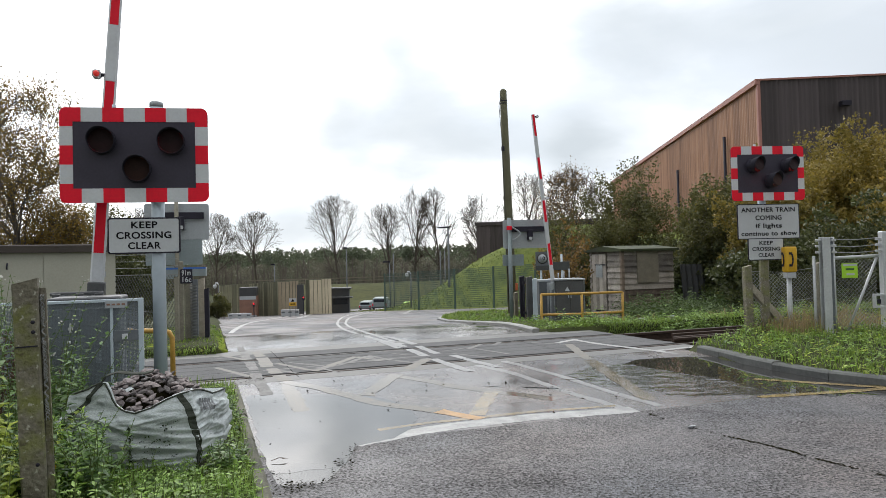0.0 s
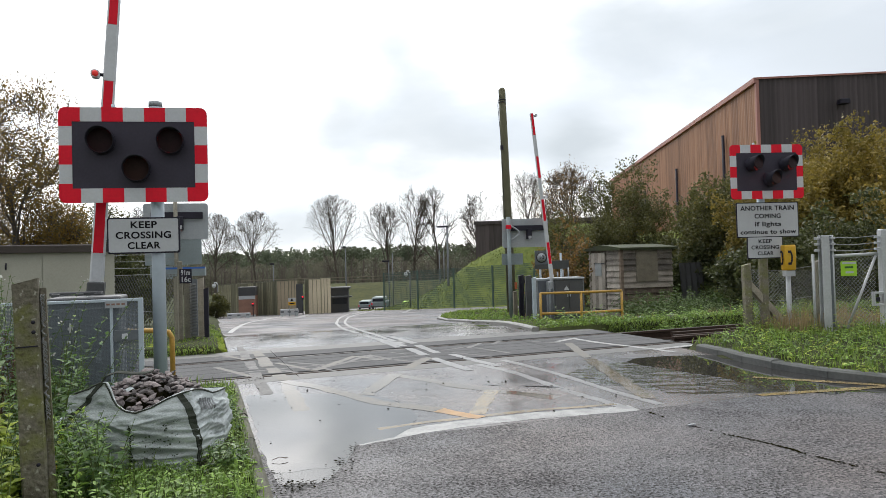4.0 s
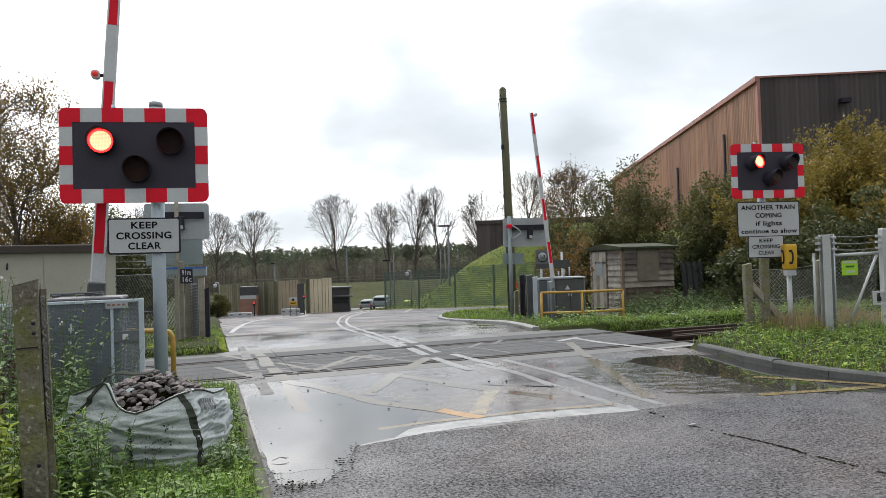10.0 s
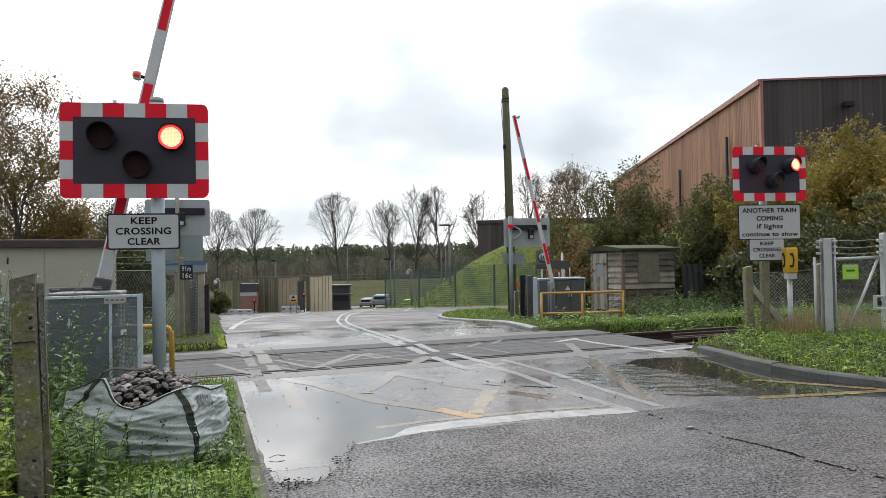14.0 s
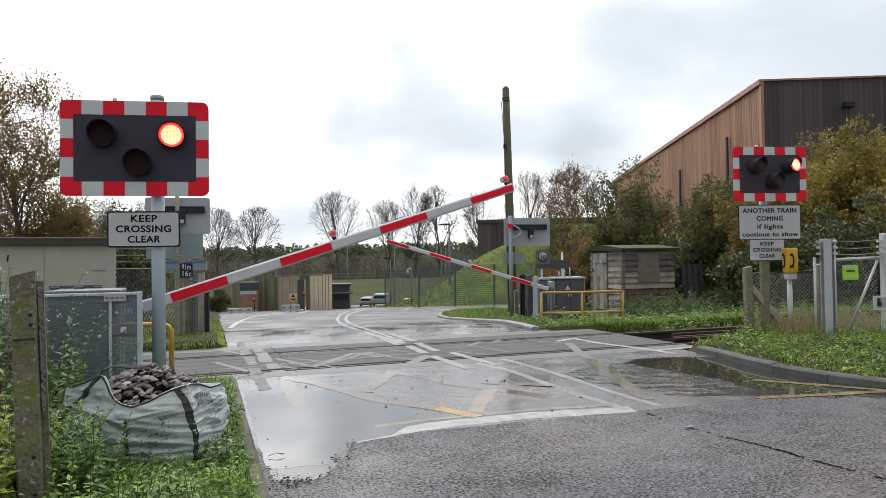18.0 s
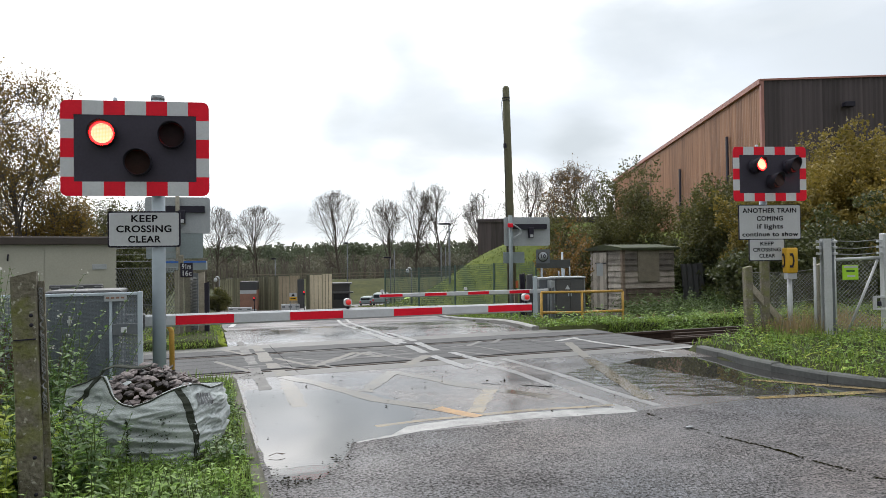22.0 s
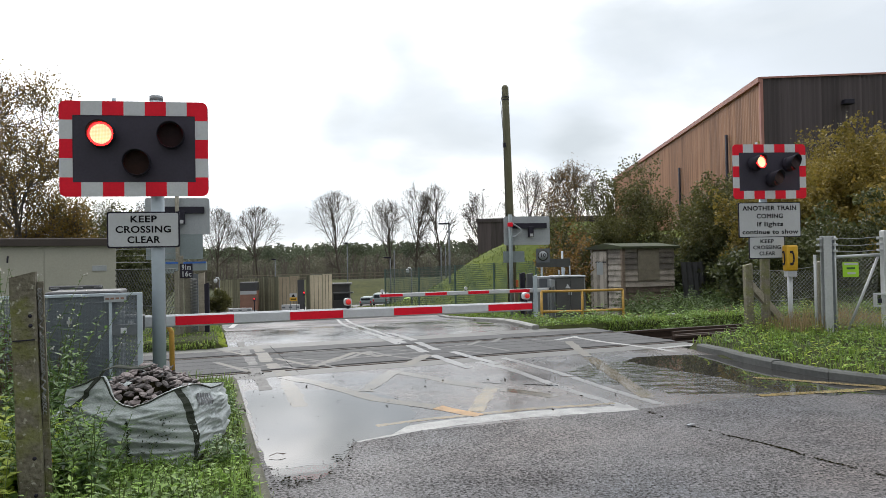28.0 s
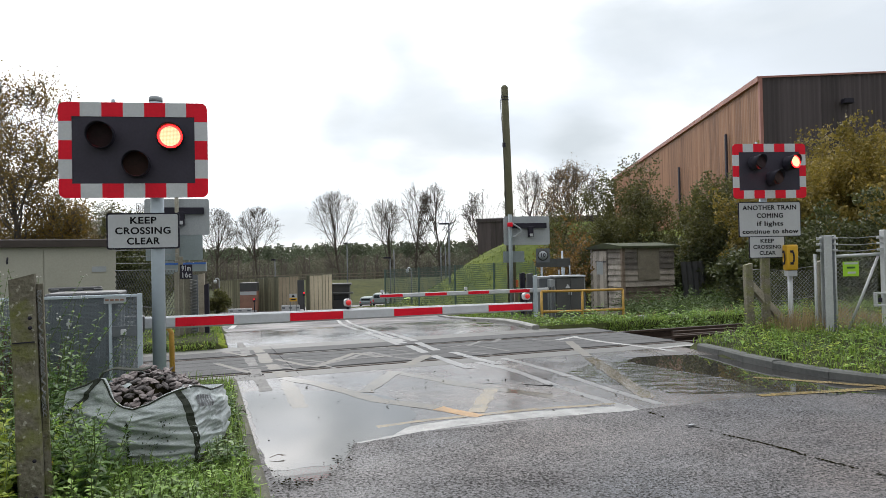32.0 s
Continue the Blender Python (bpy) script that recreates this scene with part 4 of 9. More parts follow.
def signal(label, m, w, h, cx, cz, pole_h, pole_r, group, aim=(0, 0)):
    """A road signal on a post: chequered board, three hooded lamps. x across the board, -y to the front."""
    t = thing("crossing_signal", label, "signal", m, group)
    smooth(part("post", Geo().tube([(0, 0.0, -0.1), (0, 0.0, pole_h)], pole_r, 20), M["galv"], t, "grey galvanised post"))
    smooth(part("post_cap", Geo().tube([(0, 0, pole_h - 0.03), (0, 0, pole_h + 0.008), (0, 0, pole_h + 0.014)], [pole_r * 1.03, pole_r * 1.03, pole_r * 0.8], 20), M["lightgrey"], t))
    yb = -pole_r - 0.05
    bw, bh = 0.105 * w / 1.2, 0.112 * h / 0.75
    panel = part("backboard", Geo().prism(rounded(-w / 2, -h / 2, w / 2, h / 2, 0.055), 0, 0.012), M["board_black"], t, "matt black board", pose(cx, yb, cz))
    for zz in (-h * 0.3, h * 0.3):
        part("bracket", Geo().box((-pole_r * 1.6, yb + 0.012, cz + zz - 0.03), (pole_r * 1.6, pole_r * 0.6, cz + zz + 0.03), 0.004), M["galv"], t)
    xs = [-w / 2 + w * k / 7 for k in range(8)]
    zs = [-h / 2 + h * k / 5 for k in range(6)]
    r = 0.05
    arc = lambda a0, ox, oz: [(ox + r * math.cos(radians(a0 + 15 * i)), oz + r * math.sin(radians(a0 + 15 * i))) for i in range(7)]
    for sx in (-1, 1):
        for sz in (-1, 1):
            X0, X1 = w / 2, w / 2 - w / 7
            Z0, Z1 = h / 2, h / 2 - h / 5
            pl = [(X1, Z0 - bh), (X0 - bw, Z0 - bh), (X0 - bw, Z1), (X0, Z1)] + arc(0, X0 - r, Z0 - r) + [(X1, Z0)]
            part("band", Geo().prism([(sx * a, sz * b) for a, b in pl][:: sx * sz], -0.003, 0), M["red"], panel, "red corner band")
    for k in range(1, 6):
        for top in (0, 1):
            z0 = h / 2 - bh if top else -h / 2
            part("band", Geo().prism([(xs[k], z0), (xs[k + 1], z0), (xs[k + 1], z0 + bh), (xs[k], z0 + bh)], -0.003, 0), M["white" if k % 2 else "red"], panel)
    for k in range(1, 4):
        for right in (0, 1):
            x0 = w / 2 - bw if right else -w / 2
            part("band", Geo().prism([(x0, zs[k]), (x0 + bw, zs[k]), (x0 + bw, zs[k + 1]), (x0, zs[k + 1])], -0.003, 0), M["white" if k % 2 else "red"], panel)
    k = w / 1.2
    lamps = []
    side = aim[1] > 10
    sink = 0.095 if side else 0.036
    for lx, lz, kind in ((-0.262 * k, 0.118 * k, 0), (0.296 * k, 0.112 * k, 0), (0.02 * k, -0.122 * k, 1)):
        out = 0.5 * abs(math.sin(radians(aim[1]))) * 0.22 * k
        axis = Vector((math.sin(radians(aim[1])), -math.cos(radians(aim[1])), 0))
        foot = Vector((cx + lx, yb, cz + lz)) + axis * out
        hd = hood(t, cx + lx, cz + lz, 0.109 * k, 0.165 if side else 0.15, 0.05, 0.0995 * k, sink)
        hd.matrix_basis = pose(*foot, aim[0], 0, aim[1])
        part("lamp_rim", Geo().tube([(cx + lx, yb - 0.001, cz + lz), tuple(foot + axis * 0.012)], 0.115 * k, 24), M["black"], t)
        a, b, c = ("lit_amber", "lit_core_amber", "dark_amber") if kind else ("lit_red", "lit_core_red", "dark_lens")
        seat = tuple(pose(*foot, aim[0], 0, aim[1]) @ Vector((0, -sink, 0)))
        lamps.append((lamp_lens(t, *seat, 0.0995 * k, M[a], M[b], M[c]), pose(*seat, aim[0], 0, aim[1])))
    smooth(part("side_lamp_stub", Geo().tube([(cx - 0.16, yb + 0.03, cz + h / 2 - 0.02), (cx - 0.16, yb + 0.03, cz + h / 2 + 0.03)], 0.016, 10), M["galv"], t))
    part("junction_box", Geo().box((cx - 0.2, yb + 0.012, cz - 0.16), (cx + 0.2, yb + 0.1, cz + 0.2), 0.01), M["black"], t)
    return t, lamps


def plate(t, cx, cz, w, h, y, lines, name="sign_plate", label="white sign with black lettering"):
    """A bordered sign plate; lines: text, letter height, line offset, width."""
    p = part(name, Geo().prism(rounded(-w / 2, -h / 2, w / 2, h / 2, 0.02), 0, 0.012), M["black"], t, label, pose(cx, y, cz))
    part("face", Geo().prism(rounded(-w / 2 + 0.012, -h / 2 + 0.012, w / 2 - 0.012, h / 2 - 0.012, 0.014), -0.003, 0), M["white_plate"], p)
    for text, size, dz, width in lines:
        words("lettering", text, size, M["sign_black"], p, (0, -0.0045, dz), width)
    for sx in (-1, 1):
        for sz in (-1, 1):
            part("rivet", Geo().tube([(sx * w * 0.42, -0.003, sz * (h / 2 - 0.028)), (sx * w * 0.42, -0.0055, sz * (h / 2 - 0.028))], 0.005, 8), M["galv"], p)
    return p


SIG_L = (-0.363, 6.115, 0.610)
sigL, lampsL = signal("chequered red and white crossing signal with three hooded lamps", pose(SIG_L[0], SIG_L[1], 0.10, 0, 0, -9.8), 1.125, 0.76,
                      -0.145, 2.149 - 0.10, 2.587 - 0.10, 0.052, "crossing signals", (3, 9))
plate(sigL, -0.092, 1.504 - 0.10, 0.555, 0.29, -0.075,
      [("KEEP", 0.075, 0.083, 0.20), ("CROSSING", 0.075, 0.0, 0.42), ("CLEAR", 0.075, -0.083, 0.25)])

SIG_R = (7.189, 7.541, 0.695)
sigR, lampsR = signal("smaller chequered crossing signal with side-facing hooded lamps", pose(SIG_R[0], SIG_R[1], 0.14, 0, 0, -13.9), 1.03, 0.735,
                      0.045, 2.324 - 0.14, 2.668 - 0.14, 0.05, "crossing signals", (-8, 19))
plate(sigR, 0.05, 1.675 - 0.14, 0.88, 0.475, -0.07,
      [("ANOTHER TRAIN", 0.085, 0.155, 0.76), ("COMING", 0.085, 0.048, 0.37), ("if lights", 0.085, -0.06, 0.37), ("continue to show", 0.082, -0.165, 0.79)])
plate(sigR, 0.0, 1.301 - 0.14, 0.505, 0.30, -0.07,
      [("KEEP", 0.07, 0.082, 0.19), ("CROSSING", 0.07, 0.0, 0.39), ("CLEAR", 0.07, -0.082, 0.225)])
part("lower_post", Geo().box((-0.055, -0.055, -0.1), (0.055, 0.055, 1.194 - 0.14), 0.025), M["wood_moss"], sigR, "weathered timber lower post")


def signal_back(label, m, w, h, cx, cz, pole_h, plates, group="crossing signals", cable=True, post=("galv", 0.055)):
    """A signal seen from behind: plain grey board, cable box and plates on a post. +y is its lamp side."""
    t = thing("crossing_signal", label, "signal", m, group)
    smooth(part("post", Geo().tube([(0, 0, -0.15), (0, 0, pole_h)], post[1], 16), M[post[0]], t, "grey post"))
    part("backboard", Geo().prism(rounded(cx - w / 2, cz - h / 2, cx + w / 2, cz + h / 2, 0.05), 0.07, 0.085), M["lightgrey"], t, "grey back of the signal board")
    part("cross_bar", Geo().box((cx - w * 0.38, 0.0, cz + h * 0.08), (cx + w * 0.42, 0.07, cz + h * 0.26), 0.006), M["black"], t, "black cable trunking")
    part("cable_box", Geo().box((cx + 0.02, -0.06, cz - 0.16), (cx + 0.14, 0.065, cz + 0.1), 0.01), M["black"], t)
    if cable:
        smooth(part("cable", Geo().tube([(0.04 + 0.21 * math.sin(a / 12 * math.pi), -0.07, cz + 0.17 - 0.34 * a / 12) for a in range(13)], 0.02, 8), M["lightgrey"], t, "looped grey cable"))
        part("connector", Geo().box((-0.09, -0.11, cz + 0.10), (0.04, -0.04, cz + 0.20), 0.012), M["red"], t, "small red cable connector")
    part("label_tag", Geo().box((cx + 0.04, -0.066, cz - 0.15), (cx + 0.12, -0.061, cz - 0.08)), M["white_plate"], t, "small white tag")
    for k, (lx, lz) in enumerate(((-0.26, 0.12), (0.28, 0.12), (0.01, -0.11))):
        smooth(part("hood", Geo().tube([(cx + lx, 0.09, cz + lz), (cx + lx, 0.3, cz + lz)], 0.11, 16), M["black"], t))
    for px, pz, pw, ph in plates:
        part("sign_plate", Geo().prism(rounded(px - pw / 2, pz - ph / 2, px + pw / 2, pz + ph / 2, 0.02), 0.07, 0.082), M["plate_back"], t, "pale grey back of a sign plate")
    return t


FB = (7.191, 15.837, 0.633)
signal_back("grey back of a crossing signal beside the far lane", pose(FB[0], FB[1], road_z(FB[1]) + 0.02, 0, 0, -8), 1.2, 0.72, 0.451, 1.908 - road_z(FB[1]) - 0.02,
            2.291 - road_z(FB[1]), [(0.10, 1.236 - road_z(FB[1]), 0.55, 0.28)], post=("plate_back", 0.05))
FL = (-0.515, 14.551, 1.075)
signal_back("grey back of a crossing signal on the far verge", pose(FL[0], FL[1], road_z(FL[1]) + 0.02, 0, 0, -4), 1.2, 0.72, 0.0, 2.169 - road_z(FL[1]) - 0.02,
            2.567 - road_z(FL[1]), [(-0.06, 1.551 - road_z(FL[1]), 1.05, 0.5), (-0.28, 1.16 - road_z(FL[1]), 0.42, 0.26)], cable=False, post=("concrete_post", 0.038))


# ---- barriers ----
ARM_L, ARM_H, ARM_T = 4.012, 0.097, 0.05


def barrier(label, arm_label, m, drop, length, cab, sleeve=0.175):
    """A lifting barrier: machine cabinet, pivot casting and a banded arm along +x from the pivot."""
    t = thing("lifting_barrier", label, "barrier", m, "crossing barriers")
    arm = part("arm", Geo().box((-0.55, -0.05, -0.066), (sleeve, 0.05, 0.066), 0.010), M["cab_dark"], t, arm_label)
    p = (length - 0.159) / 8.0
    for k in range(8):
        x0, x1 = 0.159 + p * k, 0.159 + p * (k + 1)
        h0, h1 = [ARM_H * (1.12 - 0.2 * x / length) / 2 for x in (x0, x1)]
        c = 0.014
        g = Geo()
        for x, hh in ((x0, h0), (x1 - 0.002, h1)):
            g.v += [(x, a, b) for a, b in ((-ARM_T / 2 + c, -hh), (ARM_T / 2 - c, -hh), (ARM_T / 2, -hh + c), (ARM_T / 2, hh - c), (ARM_T / 2 - c, hh), (-ARM_T / 2 + c, hh), (-ARM_T / 2, hh - c), (-ARM_T / 2, -hh + c))]
        g.f = [(i, i + 8, (i + 1) % 8 + 8, (i + 1) % 8) for i in range(8)] + [tuple(range(8)), tuple(range(15, 7, -1))]
        g.mi = [1, 1, 0, 1, 1, 1, 0, 1, 1, 1]
        part("arm_band", g, [M["red"] if k % 2 else M["white"], M["white"]], arm, "red band" if k % 2 else "white band")
    for x in (0.159 + p * 4.1, length - 0.06):
        zt = ARM_H * (1.12 - 0.2 * x / length) / 2
        smooth(part("lamp_stem", Geo().tube([(x, 0, zt - 0.01), (x, 0, zt + 0.035)], 0.015, 10), M["black"], arm))
        case = part("lamp_case", Geo().prism(rounded(x - 0.034, zt + 0.024, x + 0.034, zt + 0.094, 0.026), -0.026, 0.036), M["white"], arm, "small white lamp case")
        smooth(part("arm_lamp", Geo().tube([(x, -0.027, zt + 0.059), (x, -0.044, zt + 0.059), (x, -0.051, zt + 0.059)], [0.025, 0.023, 0.012], 16), M["arm_lamp"], case, "small red warning lamp"))
    (ax, ay, az), (bx, by, bz) = cab
    part("cabinet", Geo().box((ax, ay, az), (bx, by, bz), 0.015), M["grey_paint"], t, "grey steel machine cabinet")
    part("cabinet_lid", Geo().box((ax - 0.015, ay - 0.015, bz + 0.002), (bx + 0.015, by + 0.015, bz + 0.03), 0.01), M["cab_dark"], t)
    part("cabinet_door", Geo().box((ax + 0.04, ay - 0.014, az + 0.08), (bx - 0.04, ay - 0.002, bz - 0.05), 0.004), M["grey_paint"], t)
    part("door_handle", Geo().box((bx - 0.16, ay - 0.035, (az + bz) / 2), (bx - 0.13, ay - 0.016, (az + bz) / 2 + 0.1), 0.004), M["galv"], t, "steel handle")
    for yy in (-0.07, 0.05):
        part("pivot_plate", Geo().prism([(-0.14, -drop), (0.14, -drop), (0.10, 0.06), (0.0, 0.11), (-0.10, 0.06)], yy, yy + 0.018), M["grey_paint"], t)
    smooth(part("pivot_pin", Geo().tube([(0, -0.09, 0), (0, 0.09, 0)], 0.035, 14), M["galv"], t))
    part("counterweight", Geo().box((-0.62, -0.09, -0.1), (-0.42, 0.09, 0.1), 0.01), M["grey_paint"], arm)
    return t, arm


M["arm_lamp"] = glow("small_red_lamp", (0.60, 0.03, 0.025), 0.32)
barL, armL = barrier("grey lifting barrier machine with a red and white arm", "red and white banded barrier arm", pose(-0.890, 6.40, 0.74), 0.64, ARM_L,
                     ((-0.215, -0.60, -0.66), (0.262, -0.14, 0.262)), 0.40)
part("sleeve_label", Geo().box((0.27, -0.056, -0.02), (0.32, -0.051, 0.03)), M["white_plate"], armL, "small white label")
part("drive_bar", Geo().box((-0.30, -0.11, 0.295), (0.09, -0.07, 0.325), 0.008), M["cab_dark"], barL, "dark drive bar on the machine")
for xx in (-0.25, -0.08, 0.06):
    part("bar_bracket", Geo().box((xx - 0.03, -0.14, 0.285), (xx + 0.03, -0.05, 0.312), 0.006), M["cab_dark"], barL)
part("bar_foot", Geo().box((-0.26, -0.13, 0.26), (-0.19, -0.05, 0.30), 0.006), M["cab_dark"], barL)
FP = (8.207, 15.500, 0.423)
barF, armF = barrier("far lifting barrier with a red and white arm", "red and white banded barrier arm", pose(FP[0], 15.5, FP[2], 0, 0, 180), 0.9, FP[0] - 3.75,
                     ((-0.95, -0.62, -0.84), (-0.25, -0.12, 0.30)))


# ---- things beside the near lane ----
def stone_mesh(seed):
    rng = random.Random(seed)
    bm = bmesh.new()
    bmesh.ops.create_icosphere(bm, subdivisions=1, radius=1.0)
    sx, sy, sz = rng.uniform(0.8, 1.25), rng.uniform(0.6, 0.95), rng.uniform(0.45, 0.75)
    for v in bm.verts:
        k = 1 + rng.uniform(-0.38, 0.3)
        v.co = Vector((v.co.x * sx * k, v.co.y * sy * k, v.co.z * sz * k))
    me = bpy.data.meshes.new("stone")
    bm.to_mesh(me)
    bm.free()
    me.materials.append(M["stone"])
    return me


def rubble_bag():
    """A slumped white bulk bag, open on top, heaped with stones."""
    c = Vector((-0.35, 4.84))
    t = thing("bulk_bag", "slumped white woven bulk bag heaped with brown stones", "bag", pose(c.x, c.y, 0.025, 0, 0, -16))
    W = 0.386
    nu, nv = 240, 72
    g = Geo()
    rng = random.Random(8)
    rim_at = [(0, 0.40), (45, 0.37), (90, 0.37), (135, 0.40), (180, 0.45), (210, 0.465), (225, 0.47), (236, 0.505), (243, 0.54), (249, 0.535), (254, 0.465), (258, 0.415), (266, 0.375), (276, 0.36), (288, 0.385), (300, 0.43), (311, 0.465), (318, 0.475), (335, 0.45), (350, 0.42), (360, 0.40)]

    def ring(deg, v):
        a = radians(deg)
        ca, sa = math.cos(a), math.sin(a)
        k = 1 / max(abs(ca), abs(sa)) ** 0.86
        rim = interp(deg % 360, rim_at)
        z = rim * v
        bulge = 1.02 + 0.10 * math.sin(math.pi * min(1.0, z / 0.44)) - 0.05 * v - 0.35 * max(0.0, z - 0.44)
        r = W * k * bulge
        x, y = r * ca, r * sa * 0.94
        # slack cloth: broad sags, sharp slanting creases, fine crumple
        sag = 0.016 * noise.noise((ca * 1.7, sa * 1.7, z * 8))
        crease = 0.5 - 2.0 * abs(noise.noise((ca * 1.3, sa * 1.3, z * 17 + 1.6 * ca + 0.5 * math.sin(3 * a))))
        fold = 0.5 - 2.0 * abs(noise.noise((ca * 3.1 + 4, sa * 3.1, z * 34 - 2.2 * ca)))
        wr = sag + 0.014 * crease + 0.007 * fold + 0.003 * noise.noise((x * 40, y * 40, z * 40))
        wr *= min(1.0, 0.25 + 4 * (1 - v))
        return x + ca * wr * 1.5, y + sa * wr * 1.5, z + wr * 0.4

    for j in range(nv + 1):
        for i in range(nu):
            g.v.append(ring(i * 360 / nu, j / nv))
    for sc, dz in ((0.965, 0.004), (0.91, -0.03), (0.84, -0.10)):
        for i in range(nu):
            x, y, z = ring(i * 360 / nu, 1.0)
            g.v.append((x * sc, y * sc, z + dz))
    rows = nv + 4
    g.f = [(j * nu + i, j * nu + (i + 1) % nu, (j + 1) * nu + (i + 1) % nu, (j + 1) * nu + i) for j in range(rows - 1) for i in range(nu)]
    g.mi = [0] * len(g.f)
    smooth(part("sack", g, M["bag"], t, "crumpled white woven sack body"))

    def on(deg, v, out=0.006):
        x, y, z = ring(deg, v)
        d = Vector((x, y, 0)).normalized() * out
        return (x + d.x, y + d.y, z)

    # straps: angle and height along each, from the rim down
    for path, mw in (([(308, 1.0), (311, 0.86), (313, 0.6), (316, 0.3), (317, 0.02)], 1.7), ([(245, 1.0), (238, 0.86), (230, 0.70), (226, 0.5), (225, 0.05)], 1.7)):
        s = Geo()
        m = 30
        for j in range(m + 1):
            f = (len(path) - 1) * j / m
            k = min(len(path) - 2, int(f))
            d = path[k][0] + (path[k + 1][0] - path[k][0]) * (f - k)
            v = path[k][1] + (path[k + 1][1] - path[k][1]) * (f - k)
            s.v += [on(d - mw, v, 0.002), on(d - mw, v, 0.014), on(d + mw, v, 0.014), on(d + mw, v, 0.002)]
        s.f = [(4 * j + q, 4 * j + 4 + q, 4 * j + 5 + q, 4 * j + 1 + q) for j in range(m) for q in range(3)]
        s.mi = [0] * len(s.f)
        part("strap", s, M["strap"], t, "dark green lifting strap")
    px, py, pz = ring(245, 1.0)
    loop = [(px, py, pz), (px + 0.01, py + 0.03, pz + 0.035), (px + 0.06, py + 0.08, pz + 0.05), (px + 0.13, py + 0.13, pz + 0.03), (px + 0.19, py + 0.17, pz + 0.025), (px + 0.23, py + 0.19, pz + 0.035)]
    s = Geo()
    for x, y, z in loop:
        s.v += [(x - 0.003, y - 0.018, z - 0.006), (x + 0.003, y + 0.018, z + 0.004), (x + 0.003, y + 0.018, z + 0.008), (x - 0.003, y - 0.018, z - 0.002)]
    s.f = [(4 * j + q, 4 * j + (q + 1) % 4, 4 * j + 4 + (q + 1) % 4, 4 * j + 4 + q) for j in range(len(loop) - 1) for q in range(4)]
    s.mi = [0] * len(s.f)
    smooth(part("lifting_loop", s, M["strap"], t, "slack dark lifting loop"))
    s = Geo()
    s.tube([on(d, 1.0, 0.003) for d in range(0, 364, 4)], 0.0055, 6, caps=False)
    part("rim_hem", s, M["strap"], t, "dark hem round the opening")
    for d0, wd in ((324, 1.7), (328.5, 1.6), (333, 1.7), (337.5, 1.4), (342, 2.0), (347.5, 1.8)):
        s = Geo()
        s.v = [on(d, v, 0.012) for v in (0.74, 0.79, 0.84, 0.89) for d in (d0 - wd, d0, d0 + wd)]
        s.f = [(3 * j + q, 3 * j + q + 1, 3 * j + q + 4, 3 * j + q + 3) for j in range(3) for q in range(2)]
        s.mi = [0] * 6
        part("print_bar", s, M["print_grey"], t, "worn grey print")
    # green mould in a streak and along the creases of the front
    r2 = np.random.default_rng(12)
    spots, sizes = [], []
    for k in range(420):
        if k < 70:
            d, v, z = 272 + r2.normal() * 0.7, r2.uniform(0.22, 0.78), r2.uniform(0.010, 0.030)
        else:
            row = r2.integers(0, 9)
            d = r2.uniform(270, 306)
            v, z = 0.18 + 0.055 * row + 0.002 * (d - 270) + r2.normal() * 0.008, r2.uniform(0.006, 0.022)
            if noise.noise((d * 0.12, row * 1.7, 5.0)) < 0.02:
                continue
        spots.append(on(d, v, 0.004))
        sizes.append(z)
    tagged(part("mould_spots", quads_mesh("mould_spots", spots, np.array(sizes), M["mould"], r2, 0.5), None, t, "dark green mould in streaks"), kind="stuff")
    kinds = [stone_mesh(k) for k in range(9)]
    # near-black filler paints in the shade between the stones
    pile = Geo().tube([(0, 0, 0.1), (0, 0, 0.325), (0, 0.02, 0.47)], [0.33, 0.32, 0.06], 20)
    part("stone_fill", pile, M["crack"], t, "filler coloured as the dark shade between the stones")
    for k in range(300):
        r = 0.375 * math.sqrt(rng.random())
        a = rng.uniform(0, 2 * math.pi)
        z = 0.345 + 0.20 * (1 - (r / 0.375) ** 1.5) + rng.uniform(-0.015, 0.015)
        o = part("stone", kinds[k % 9], None, t, "", pose(r * math.cos(a) * 1.0 + 0.0, r * math.sin(a) * 0.95, z, rng.uniform(-28, 28), rng.uniform(-28, 28), rng.uniform(0, 360)) @ Matrix.Diagonal((rng.uniform(0.024, 0.045), rng.uniform(0.022, 0.036), rng.uniform(0.015, 0.027), 1)))
    return t


M["mould"] = mat("green_mould", (0.03, 0.045, 0.02), 0.9, 0, 0.4, 9, 60, 0.1)
M["print_grey"] = mat("faded_grey_print", (0.16, 0.17, 0.18), 0.6, 0, 0.3, 10, 60, 0.05)
rubble_bag()


